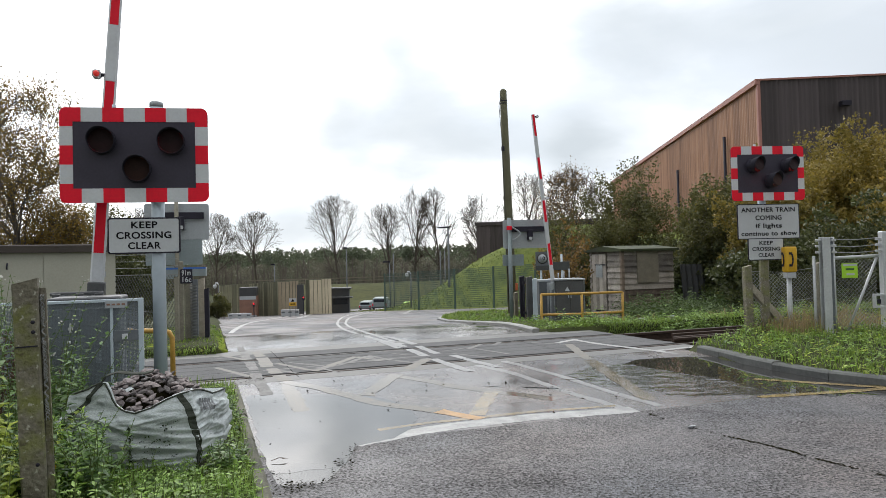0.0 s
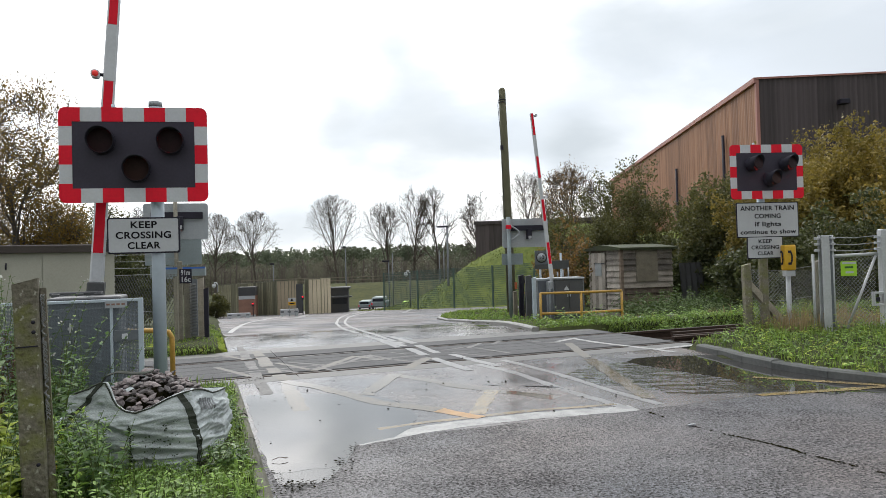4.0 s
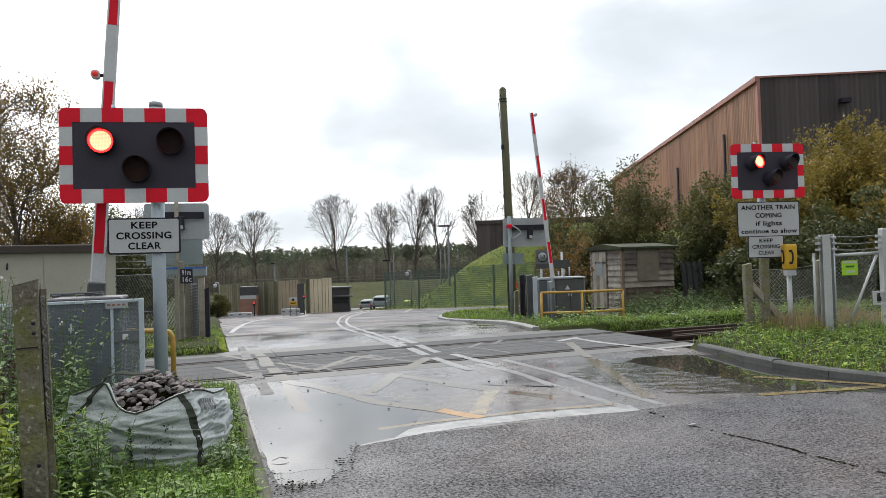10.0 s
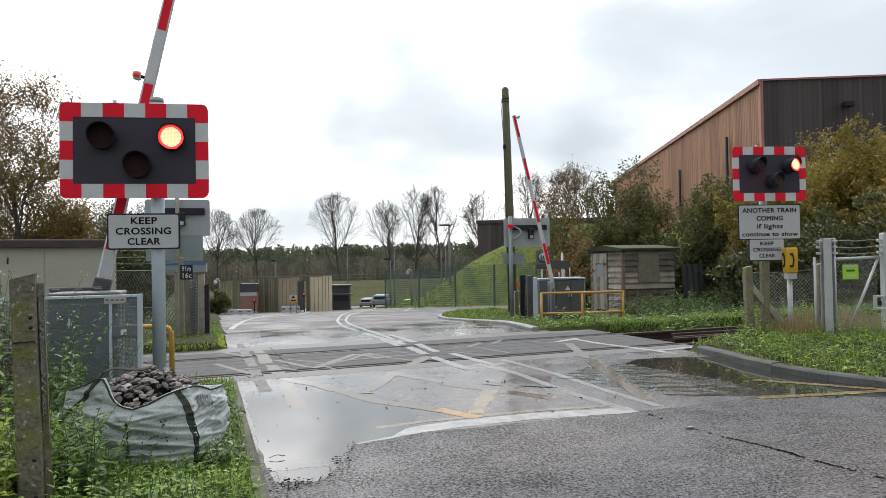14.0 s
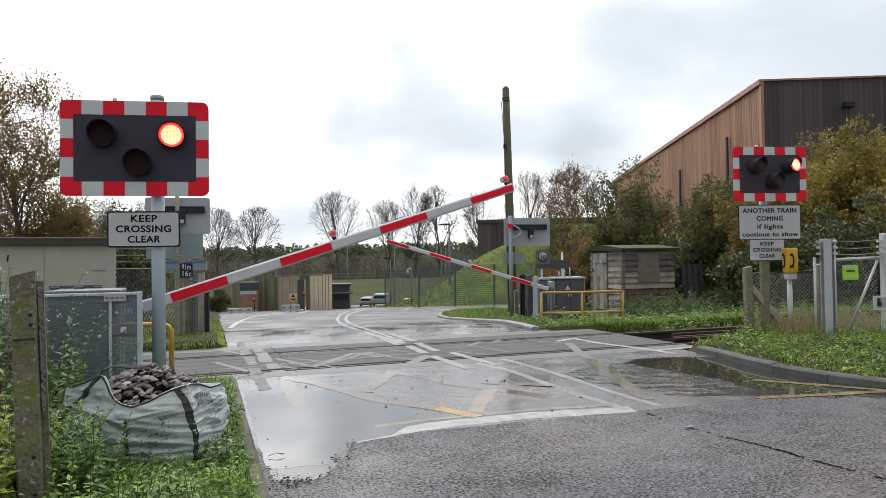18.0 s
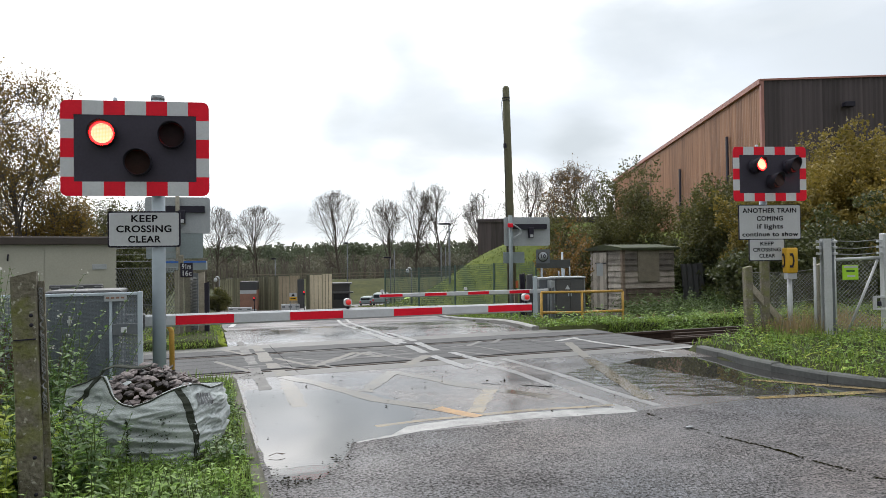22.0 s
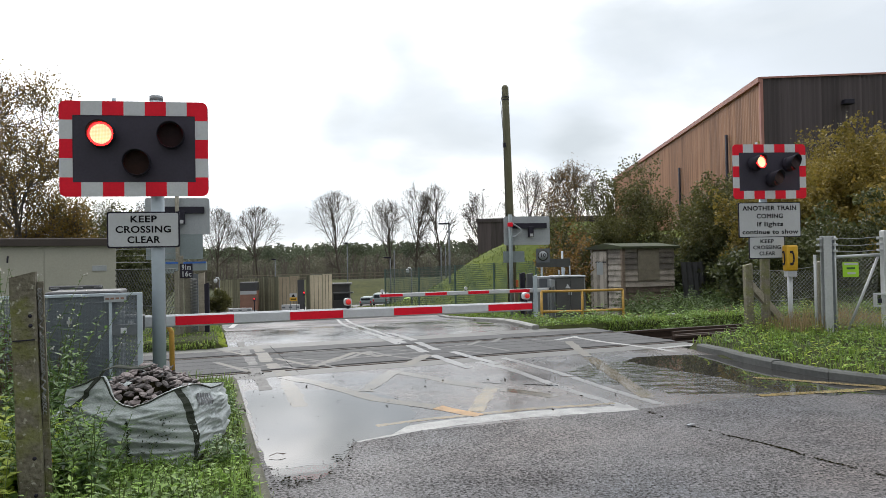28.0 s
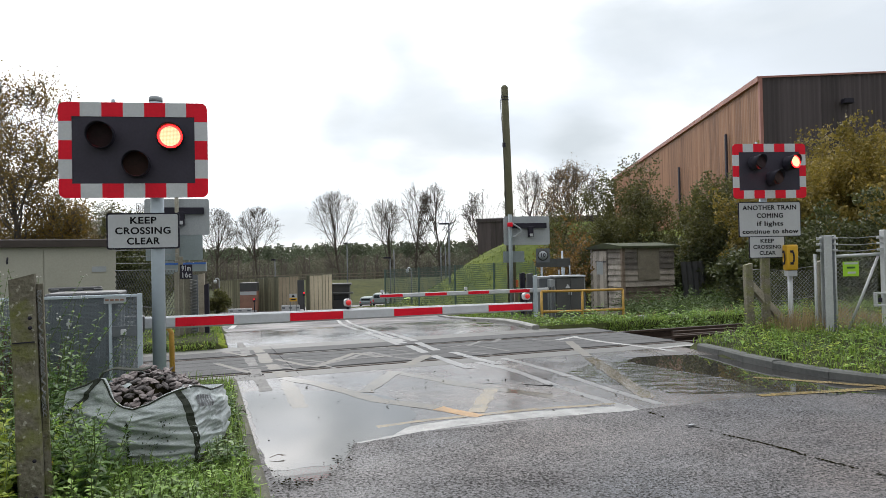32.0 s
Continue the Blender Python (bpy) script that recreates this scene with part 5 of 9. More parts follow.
def post_thing(name, label, p, w, d, h, mat_, rz=0, tilt=0, holes=(), cap=True):
    t = thing(name, label, "post", pose(p[0], p[1], p[2], 0, tilt, rz))
    g = Geo()
    n = 7
    rng = random.Random(int(abs(p[0]) * 1000))
    for j in range(n + 1):
        z = -0.25 + (h + 0.25) * j / n
        k = 1 + rng.uniform(-0.03, 0.03)
        b = 0.16
        for x, y in ((-1, -1 + b), (-1 + b, -1), (1 - b, -1), (1, -1 + b), (1, 1 - b), (1 - b, 1), (-1 + b, 1), (-1, 1 - b)):
            g.v.append((x * w / 2 * k, y * d / 2 * k, z + (0.012 * x if j == n else 0)))
    g.f = [(j * 8 + i, j * 8 + (i + 1) % 8, (j + 1) * 8 + (i + 1) % 8, (j + 1) * 8 + i) for j in range(n) for i in range(8)] + [tuple(n * 8 + i for i in range(8))]
    g.mi = [0] * len(g.f)
    part("shaft", g, mat_, t)
    for hx, hz in holes:
        smooth(part("bolt_hole", Geo().tube([(hx, -d / 2 * 1.04, hz), (hx, -d / 2 * 0.9, hz)], 0.009, 10), M["black"], t))
    return t


WP = (-0.770, 3.70, 0.419)
wp = post_thing("fence_post", "algae-stained square timber fence post among weeds", (WP[0], WP[1], 0.05), 0.104, 0.098, 1.186 - 0.05, M["wood_green"], 6, -1.7, ((0.027, 0.945), (0.027, 0.90), (0.02, 0.29), (0.02, 0.12)))
part("wire_slot", Geo().box((-0.047, -0.0535, 0.832), (0.043, -0.0495, 0.838)), M["black"], wp)
for k in range(3):
    smooth(part("wire_coil", Geo().tube([(0.066 + (0.008 + 0.006 * noise.noise((j * 0.21, k, 3.0))) * math.cos(j * (1.1 + 0.2 * k) + k * 2.1), -0.014 + 0.012 * math.sin(j * (1.1 + 0.2 * k) + k * 2.1), 1.07 - 0.0085 * j) for j in range(70)], 0.0022, 5), M["wire"], wp, "twisted galvanised wire"))
part("side_strip", Geo().box((0.054, 0.004, -0.1), (0.080, 0.045, 1.10)), M["wood_green"], wp)


def wire_grid(x0, x1, z0, z1, dx, dz, r, y=0.0):
    g = Geo()
    n = int((x1 - x0) / dx)
    for i in range(n + 1):
        x = x0 + (x1 - x0) * i / n
        g.box((x - r, y - r, z0), (x + r, y + r, z1))
    n = int((z1 - z0) / dz)
    for i in range(n + 1):
        z = z0 + (z1 - z0) * i / n
        g.box((x0, y - r * 1.3, z - r), (x1, y + r * 1.3, z + r))
    return g


def diamond_mesh(w, z0, z1, step, r, y=0.0):
    """Chain-link wires between two heights, x from 0 to w."""
    g = Geo()
    h = z1 - z0
    for sgn in (1, -1):
        k = -int(h / step) - 1
        while k * step < w + h:
            xa = k * step
            # the wire climbs at 45 degrees
            pts = []
            for s in (0, h):
                pts.append((xa + s if sgn > 0 else xa + h - s, s))
            (x_a, z_a), (x_b, z_b) = pts
            lo, hi = 0.0, 1.0
            dx = x_b - x_a
            ta, tb = (0 - x_a) / dx, (w - x_a) / dx
            lo, hi = max(0, min(ta, tb)), min(1, max(ta, tb))
            if hi > lo:
                p = (x_a + dx * lo, y + sgn * r * 0.5, z0 + h * lo)
                q = (x_a + dx * hi, y + sgn * r * 0.5, z0 + h * hi)
                g.tube([p, q], r, 3, caps=False)
            k += 1
    return g


PA, PB = (-1.426, 5.720, 1.042), (-0.479, 5.720, 1.015)
mesh = thing("mesh_guard", "galvanised fine mesh guard panel round the barrier machine", "fence panel", pose(PA[0], 5.72, 0.10))
mw, mh = PB[0] - PA[0], PB[2] - 0.10
part("mesh_sheet", wire_grid(0.0, mw, 0.0, mh - 0.01, 0.0095, 0.0095, 0.0024), M["mesh_grey"], mesh, "fine woven wire mesh")
part("top_rail", Geo().box((-0.02, -0.018, mh - 0.02), (mw + 0.02, 0.018, mh), 0.003), M["galv"], mesh)
part("end_post", Geo().box((mw - 0.012, -0.02, -0.1), (mw + 0.024, 0.02, mh + 0.002), 0.003), M["galv"], mesh)
part("mid_post", Geo().box((mw - 0.205, -0.022, -0.1), (mw - 0.185, 0.012, mh - 0.06), 0.003), M["galv"], mesh)
part("mid_post", Geo().box((mw - 0.66, -0.022, -0.1), (mw - 0.64, 0.012, mh - 0.022), 0.003), M["galv"], mesh)
part("notice", Geo().box((mw - 0.235, -0.03, mh - 0.065), (mw - 0.085, -0.023, mh - 0.012)), M["lightgrey"], mesh, "small white notice with red print")
for k in range(4):
    part("notice_bar", Geo().box((mw - 0.225 + 0.034 * k, -0.033, mh - 0.045), (mw - 0.202 + 0.034 * k, -0.0305, mh - 0.032)), M["brick"], mesh, "red print bar")
part("latch", Geo().box((mw - 0.125, -0.03, mh - 0.30), (mw - 0.085, -0.0225, mh - 0.26), 0.003), M["white"], mesh, "small white latch plate")
part("cross_strip", Geo().box((mw - 0.185, -0.02, mh - 0.315), (mw - 0.012, 0.01, mh - 0.235), 0.003), M["grey_paint"], mesh, "grey cross strip")
part("lock_handle", Geo().box((mw - 0.475, -0.026, mh - 0.235), (mw - 0.463, -0.008, mh - 0.165), 0.002), M["galv_pale"], mesh, "bare steel lock handle")
part("lock_plate", Geo().box((mw - 0.485, -0.022, mh - 0.215), (mw - 0.453, -0.008, mh - 0.195), 0.002), M["galv_pale"], mesh)
smooth(part("lock_boss", Geo().tube([(mw - 0.478, -0.026, mh - 0.305), (mw - 0.478, -0.006, mh - 0.305)], 0.012, 12), M["galv_pale"], mesh))


def handrail(label, pts, posts, r, m=None):
    t = thing("handrail", label, "handrail", pose(0, 0, 0))
    for line in pts:
        smooth(part("rail_tube", Geo().tube(line, r, 10), M["rail_yellow"], t))
    for line in posts:
        smooth(part("upright", Geo().tube(line, r, 10), M["rail_yellow"], t))
    return t


HA, HB = (-0.927, 8.041, 0.601), (-0.372, 7.746, 0.595)
hz = HB[2]
handrail("dull yellow tubular handrail beside the barrier", [[HA, (HB[0] - 0.05, HB[1], hz), (HB[0], HB[1], hz - 0.015), (HB[0] + 0.03, HB[1], hz - 0.07), (HB[0] + 0.035, HB[1], -0.1)]], [[(HA[0], HA[1], -0.1), HA]], 0.026)
q = [(7.301, 14.429, 0.446), (8.289, 14.303, 0.435), (9.300, 14.169, 0.438)]
qm = [(7.297, 14.438, -0.022), (8.285, 14.312, -0.038), (9.295, 14.178, -0.028)]
handrail("dull yellow tubular handrail beside the far cabinet", [q, qm], [[a, (a[0], a[1], road_z(a[1]) - 0.35)] for a in q], 0.030)


# ---- right-hand verge furniture ----
RP = (6.946, 7.576, 0.396)
post_thing("fence_post", "grey weathered timber strainer post", (RP[0], RP[1], 0.12), 0.10, 0.10, 1.076 - 0.12, M["wood_moss"], -15, -0.8)
RS = (7.505, 7.441, 0.191)
st = thing("fence_strut", "sloping grey timber fence strut", "strut", pose(RP[0], RP[1] + 0.02, 0.12))
dx = RS[0] - RP[0]
part("brace", Geo().add([(0.05, -0.05, 0.60), (0.05, 0.03, 0.60), (dx, -0.10, 0.0), (dx, -0.18, 0.0), (0.05, -0.05, 0.72), (0.05, 0.03, 0.72), (dx + 0.07, -0.10, 0.06), (dx + 0.07, -0.18, 0.06)],
                        [(3, 2, 1, 0), (5, 6, 7, 4), (4, 7, 3, 0), (2, 6, 5, 1), (7, 6, 2, 3), (1, 5, 4, 0)]), M["wood_pale"], st)
CL0, CL1 = (7.004, 7.577, 0.393), (7.990, 7.379, 0.368)
ang = math.degrees(math.atan2(CL1[1] - CL0[1], CL1[0] - CL0[0]))
wlen = math.hypot(CL1[1] - CL0[1], CL1[0] - CL0[0])
cl = thing("chain_link_fence", "sagging grey chain-link fence on a timber post", "fence", pose(CL0[0], CL0[1], 0.12, 0, 0, ang))
part("wire_mesh", diamond_mesh(wlen, 0.02, 0.86, 0.052, 0.0024), M["wire"], cl, "", None)
for z in (0.86, 0.45, 0.04):
    smooth(part("line_wire", Geo().tube([(0, 0, z + 0.02), (wlen / 2, 0, z), (wlen, 0, z + 0.06)], 0.004, 5), M["wire"], cl))

GP = (7.616, 6.930, 0.072)
gate = thing("field_gate", "galvanised chain-link gate with diagonal brace", "gate", pose(GP[0], GP[1], 0.06, 0, 0, -17))
gh = 1.432 - 0.06
part("gate_post", Geo().box((-0.060, -0.05, -0.2), (0.045, -0.036, gh), 0.004), M["galv_pale"], gate, "broad galvanised gate post")
part("post_flange", Geo().box((-0.060, 0.036, -0.2), (0.045, 0.05, gh), 0.004), M["galv_pale"], gate)
part("post_core", Geo().box((-0.016, -0.0355, -0.2), (-0.002, 0.0355, gh - 0.002)), M["grey_paint"], gate)
# the web is a darker grey, its shade put into the colour
part("post_web", Geo().box((0.048, 0.01, -0.2), (0.115, 0.09, gh - 0.005), 0.004), M["grey_paint"], gate, "shaded steel web of the gate post")
for zz in (0.035, 0.11, 0.19):
    for xx in (-0.10, 0.10, 0.70):
        part("wire_bracket", Geo().box((xx - 0.02, -0.015, gh - zz - 0.018), (xx + 0.045, 0.03, gh - zz + 0.012), 0.004), M["galv_pale"], gate)
smooth(part("fence_end_pole", Geo().tube([(-0.12, 0.06, -0.1), (-0.12, 0.06, gh - 0.24)], 0.018, 10), M["galv_pale"], gate, "slim galvanised end pole"))
for k in range(22):
    part("clip_ring", Geo().tube([(0.125, 0.008, 0.08 + 0.048 * k), (0.125, 0.03, 0.10 + 0.048 * k)], 0.006, 5), M["galv_pale"], gate)
part("gate_post", Geo().box((0.735, -0.05, -0.2), (0.855, 0.05, gh + 0.06), 0.006), M["galv_pale"], gate, "broad galvanised gate post")
smooth(part("hinge_stile", Geo().tube([(0.12, 0.03, 0.05), (0.12, 0.03, gh)], 0.022, 10), M["galv_pale"], gate))
smooth(part("top_rail", Geo().tube([(0.12, 0.03, gh - 0.275), (0.72, 0.03, gh - 0.255)], 0.022, 10), M["galv_pale"], gate))
smooth(part("brace", Geo().tube([(0.27, 0.03, 0.12), (0.70, 0.03, gh - 0.28)], 0.017, 10), M["galv_pale"], gate, "diagonal brace"))
for dz in (0.03, 0.12, 0.20):
    smooth(part("barbed_wire", Geo().tube([(0.12, 0.03, gh - dz), (0.42, 0.03, gh - dz - 0.012), (0.72, 0.03, gh - dz + 0.01)], 0.006, 5), M["wire"], gate))
part("wire_mesh", diamond_mesh(0.56, 0.08, gh - 0.29, 0.052, 0.0024, 0.03), M["wire"], gate, "", pose(0.13, 0, 0))
part("green_notice", Geo().box((0.205, -0.01, gh - 0.535), (0.415, -0.004, gh - 0.345), 0.001), M["green_sign"], gate, "lime green notice with pale print")
for k, (a, b, c) in enumerate(((0.02, 0.20, 0.155), (0.05, 0.16, 0.10), (0.06, 0.165, 0.035))):
    part("notice_bar", Geo().box((0.205 + a, -0.013, gh - 0.535 + c), (0.205 + b, -0.0105, gh - 0.535 + c + 0.025)), M["fence_print" if k == 1 else "white_plate"], gate, "dark print bar" if k == 1 else "pale print bar")
latch = Geo()
for a, b in (((0.60, gh - 0.93), (0.76, gh - 0.905)), ((0.60, gh - 0.775), (0.76, gh - 0.75)), ((0.60, gh - 0.905), (0.625, gh - 0.775)), ((0.735, gh - 0.905), (0.76, gh - 0.775))):
    latch.box((a[0], -0.05, a[1]), (b[0], 0.0, b[1]), 0.003)
part("latch_box", latch, M["galv_pale"], gate, "open square latch frame")
part("latch_bolt", Geo().box((0.65, -0.035, gh - 0.88), (0.70, -0.01, gh - 0.82), 0.006), M["black"], gate)
post_thing("fence_post", "slim pale concrete post behind the gate", (GP[0] + 0.26, GP[1] + 0.35, 0.1), 0.1, 0.1, 1.0, M["concrete_post"], -15)


def phone():
    P = (7.460, 7.353, 0.088)
    zt, zb = 1.325, 0.984
    t = thing("emergency_telephone", "yellow emergency telephone box on a slim grey post", "telephone", pose(P[0] - 0.015, P[1], 0.1, 0, 0, -14))
    smooth(part("post", Geo().tube([(0, 0.02, -0.2), (0, 0.02, zb - 0.1)], 0.032, 12), M["galv_pale"], t, "slim grey post"))
    part("bracket", Geo().box((-0.065, -0.05, zb - 0.10 - 0.08), (0.065, 0.05, zb - 0.102), 0.006), M["galv_pale"], t)
    w = 0.08
    h0, h1 = zb - 0.1, zt - 0.1
    case = Geo()
    for k, (zz, f) in enumerate(((h0, 0.86), (h0 + 0.02, 0.95), (h0 + 0.18, 1.0), (h1 - 0.03, 1.0), (h1 - 0.008, 0.96), (h1, 0.86))):
        case.v += [(x * f, y * f, zz) for x, y in rounded(-w, -0.065, w, 0.065, 0.022, 4)]
    n = len(case.v) // 6
    case.f = [(j * n + i, j * n + (i + 1) % n, (j + 1) * n + (i + 1) % n, (j + 1) * n + i) for j in range(5) for i in range(n)] + [tuple(range(n - 1, -1, -1)), tuple(range(5 * n, 6 * n))]
    case.mi = [0] * len(case.f)
    smooth(part("case", case, M["yellow"], t, "bright yellow case"))
    for f in (0, 1):
        pts = []
        for k in range(9):
            a = radians(-70 + 140 * k / 8)
            pts.append((0.03 * math.cos(a) - 0.02, (h0 + h1) / 2 + 0.085 * math.sin(a)))
        g = Geo()
        line = [(x, -0.068, z) for x, z in pts] if f == 0 else [(-w - 0.004, -x, z) for x, z in pts]
        smooth(part("handset_symbol", g.tube(line, 0.011, 6), M["black"], t, "black handset symbol"))
        for e in (0, -1):
            x, y, z = line[e]
            if f == 0:
                part("handset_end", Geo().box((x - 0.032, -0.075, z - 0.016), (x + 0.012, -0.0635, z + 0.016), 0.002), M["black"], t)
            else:
                part("handset_end", Geo().box((-w - 0.008, y - 0.012, z - 0.016), (-w - 0.001, y + 0.032, z + 0.016), 0.002), M["black"], t)


phone()

# ---- far side furniture ----
TP = (8.059, 17.671, -0.376)
tp = thing("telegraph_pole", "weathered green-brown telegraph pole", "pole", pose(TP[0], TP[1], road_z(TP[1]) - 0.05, 0, -1.0, 0))
th = 6.039 - road_z(TP[1]) + 0.05
smooth(part("shaft", Geo().tube([(0, 0, -0.4), (0, 0, th * 0.5), (0, 0, th - 0.06), (0, 0, th)], [0.135, 0.115, 0.095, 0.05], 16), M["wood_pole"], tp))
for zz in (th - 0.35, th - 0.42):
    part("iron_band", Geo().tube([(0, 0, zz), (0, 0, zz + 0.025)], 0.104, 14), M["black"], tp)
smooth(part("cable", Geo().tube([(-0.10, -0.06, th - 0.2), (-0.18, -0.08, th - 0.5), (-0.13, -0.08, th - 1.6), (-0.14, -0.08, 0.5)], 0.008, 5), M["black"], tp, "thin black cable"))
part("junction_box", Geo().box((-0.17, -0.16, th - 1.75), (-0.10, -0.08, th - 1.62), 0.01), M["black"], tp)

SS = (9.436, 17.926, 0.524)
ss = thing("speed_sign", "dark backed speed limit board on two posts", "sign", pose(SS[0], SS[1], road_z(SS[1]), 0, 0, -18))
sz = 1.206 - road_z(SS[1])
part("board", Geo().box((-0.46, -0.01, sz - 0.26), (0.52, 0.01, sz - 0.02), 0.004), M["speed_grey"], ss, "dark grey lower board")
part("plate", Geo().box((-0.46, -0.014, sz - 0.12), (-0.07, -0.011, sz + 0.28), 0.0), M["grey_paint"], ss, "square grey plate")
smooth(part("roundel", Geo().tube([(-0.265, -0.0145, sz + 0.08), (-0.265, -0.018, sz + 0.08)], 0.155, 24), M["dark_ring"], ss, "faded speed roundel"))
smooth(part("roundel_face", Geo().tube([(-0.265, -0.0182, sz + 0.08), (-0.265, -0.020, sz + 0.08)], 0.125, 24), M["lightgrey"], ss))
words("lettering", "10", 0.15, M["black"], ss, (-0.265, -0.0225, sz + 0.08))
for x in (-0.3, 0.3):
    smooth(part("post", Geo().tube([(x, 0.04, -0.2), (x, 0.04, sz + 0.2)], 0.03, 8), M["galv"], ss))

for k, (px, top, w, lab, mt) in enumerate((((7.514, 16.270, -0.254, 0.000), 0.72, 0.10, "weathered timber post beside the far signal", "wood_grey"), ((7.579, 16.036, -0.239, 0.000), 1.12, 0.12, "black ribbed post beside the far signal", "black"),
                                       ((7.578, 15.614, -0.279, 0.000), 1.08, 0.14, "dark grey steel post beside the far signal", "cab_dark"), ((7.620, 15.389, -0.305, 0.000), 1.02, 0.09, "pale steel post beside the far barrier", "galv"))):
    post_thing("gate_post", lab, (px[0], px[1], road_z(px[1])), w, 0.1, top, M[mt], -10)
sg = thing("wicket_gate", "dark slatted wicket gate beside the far barrier", "gate", pose(7.493, 15.854, road_z(16.3)))
for k in range(5):
    part("slat", Geo().box((0.04 + 0.055 * k, -0.02, 0.06), (0.075 + 0.055 * k, 0.0, 1.12), 0.004), M["black"], sg)
for zz in (0.2, 0.95):
    part("gate_rail", Geo().box((0.03, 0.002, zz), (0.33, 0.025, zz + 0.06)), M["black"], sg)
rn = thing("orange_notice", "small orange notice on a timber post", "sign", pose(7.408, 15.975, 0.596))
part("plate", Geo().box((-0.035, -0.01, -0.10), (0.035, 0.0, 0.08), 0.002), M["orange"], rn)
CBX = (8.529, 15.291, -0.391)
cbx = thing("equipment_cabinet", "tall grey steel equipment cabinet with double doors", "cabinet", pose(CBX[0], CBX[1], road_z(CBX[1]) - 0.02, 0, 0, -14))
ch = 0.726 - road_z(CBX[1]) + 0.02
part("body", Geo().box((-0.36, 0, 0), (0.36, 0.6, ch), 0.015), M["cab_dark"], cbx)
part("side_sheet", Geo().box((0.362, 0.01, 0.02), (0.372, 0.59, ch - 0.02), 0.002), M["lightgrey"], cbx, "pale grey side sheet")
part("hinge_panel", Geo().box((-0.47, 0.05, 0.02), (-0.362, 0.55, ch - 0.06), 0.01), M["lightgrey"], cbx, "pale grey hinge-side panel")
part("roof_cap", Geo().box((-0.39, -0.03, ch), (0.39, 0.63, ch + 0.04), 0.01), M["lightgrey"], cbx)
for s in (0, 1):
    d = part("door", Geo().box((-0.34 + 0.345 * s, -0.016, 0.06), (-0.005 + 0.345 * s, -0.002, ch - 0.05), 0.003), M["cab_dark"], cbx)
    part("handle", Geo().box((-0.05 + 0.06 * s, -0.035, ch * 0.55), (-0.03 + 0.06 * s, -0.017, ch * 0.55 + 0.12), 0.002), M["galv"], d)
part("warning_plate", Geo().prism([(-0.13, ch * 0.72), (0.0, ch * 0.72), (-0.065, ch * 0.72 + 0.11)], -0.022, -0.0165), M["white_plate"], cbx, "small pale warning triangle")
for k in range(3):
    smooth(part("roof_pipe", Geo().tube([(-0.2 + 0.14 * k, 0.3, ch), (-0.2 + 0.14 * k, 0.3, ch + 0.18 + 0.05 * k)], 0.018, 8), M["lightgrey"], cbx))
lf = thing("equipment_cabinet", "low pale grey equipment pillar beside the far barrier", "cabinet", pose(8.159, 15.840, road_z(16.5), 0, 0, -14))
part("body", Geo().box((-0.18, 0, 0), (0.16, 0.4, 1.0), 0.015), M["grey_paint"], lf)
part("lid", Geo().box((-0.2, -0.02, 1.0), (0.18, 0.42, 1.05), 0.01), M["lightgrey"], lf)
for x in ((8.013, 11.553, -0.098), (8.753, 11.617, -0.102)):
    mk = thing("marker_stub", "short pale concrete cable marker", "marker", pose(x[0], x[1], -0.22))
    part("shaft", Geo().box((-0.07, -0.06, 0), (0.07, 0.06, 0.24), 0.01), M["concrete_post"], mk)
    part("cap", Geo().box((-0.09, -0.08, 0.24), (0.09, 0.08, 0.28), 0.01), M["concrete_post"], mk)

# left far side
MP = (-0.330, 12.386, 0.341)
mp_ = thing("mile_post", "black mile plate with white figures on a timber post", "sign", pose(MP[0], MP[1], -0.05))
mz = 1.114 + 0.05
part("post", Geo().box((-0.10, -0.04, -0.1), (-0.02, 0.04, mz + 0.25), 0.008), M["concrete_post"], mp_)
part("plate", Geo().box((-0.07, -0.06, mz - 0.12), (0.125, -0.045, mz + 0.12), 0.004), M["black"], mp_, "black plate")
words("lettering", "91m", 0.12, M["white_plate"], mp_, (0.027, -0.063, mz + 0.055), 0.14)
words("lettering", "16c", 0.12, M["white_plate"], mp_, (0.027, -0.063, mz - 0.058), 0.14)
bx = thing("relay_box", "grey steel relay box with a blue stripe on the far verge", "cabinet", pose(-0.291, 13.430, -0.1, 0, 0, -5))
bz = 1.185 + 0.1
part("post", Geo().box((0.05, 0.05, -0.1), (0.15, 0.15, bz - 0.14)), M["grey_paint"], bx)
part("case", Geo().box((-0.45, 0, bz - 0.08), (0.30, 0.25, bz + 0.08), 0.01), M["plate_back"], bx)
part("blue_stripe", Geo().box((-0.45, -0.006, bz + 0.05), (0.30, -0.001, bz + 0.082)), M["blue"], bx, "blue stripe")
for px, top, w, lab, mt in (((-0.286, 12.693, 0.027), 0.975, 0.11, "weathered timber fence post on the far verge", "concrete_post"), ((-0.068, 13.039, 0.134), 1.063, 0.10, "pale topped timber post on the far verge", "wood_pale"),
                        ((0.016, 12.696, 0.012), 0.890, 0.075, "black steel post on the far verge", "black"), ((-0.450, 12.220, 0.080), 1.099, 0.06, "slim weathered timber post on the far verge", "concrete_post")):
    post_thing("fence_post", lab, (px[0], px[1], -0.08), w, 0.1, top + 0.08, M[mt], -8)
coil = thing("wire_roll", "roll of chain-link wire hung on a timber post", "wire roll", pose(-0.198, 12.549, 0))
smooth(part("wire_coil", Geo().tube([(0.055 * math.cos(j * 1.05), 0.055 * math.sin(j * 1.05), 0.98 - 0.0042 * j) for j in range(228)], 0.006, 4), M["wire_dark"], coil))
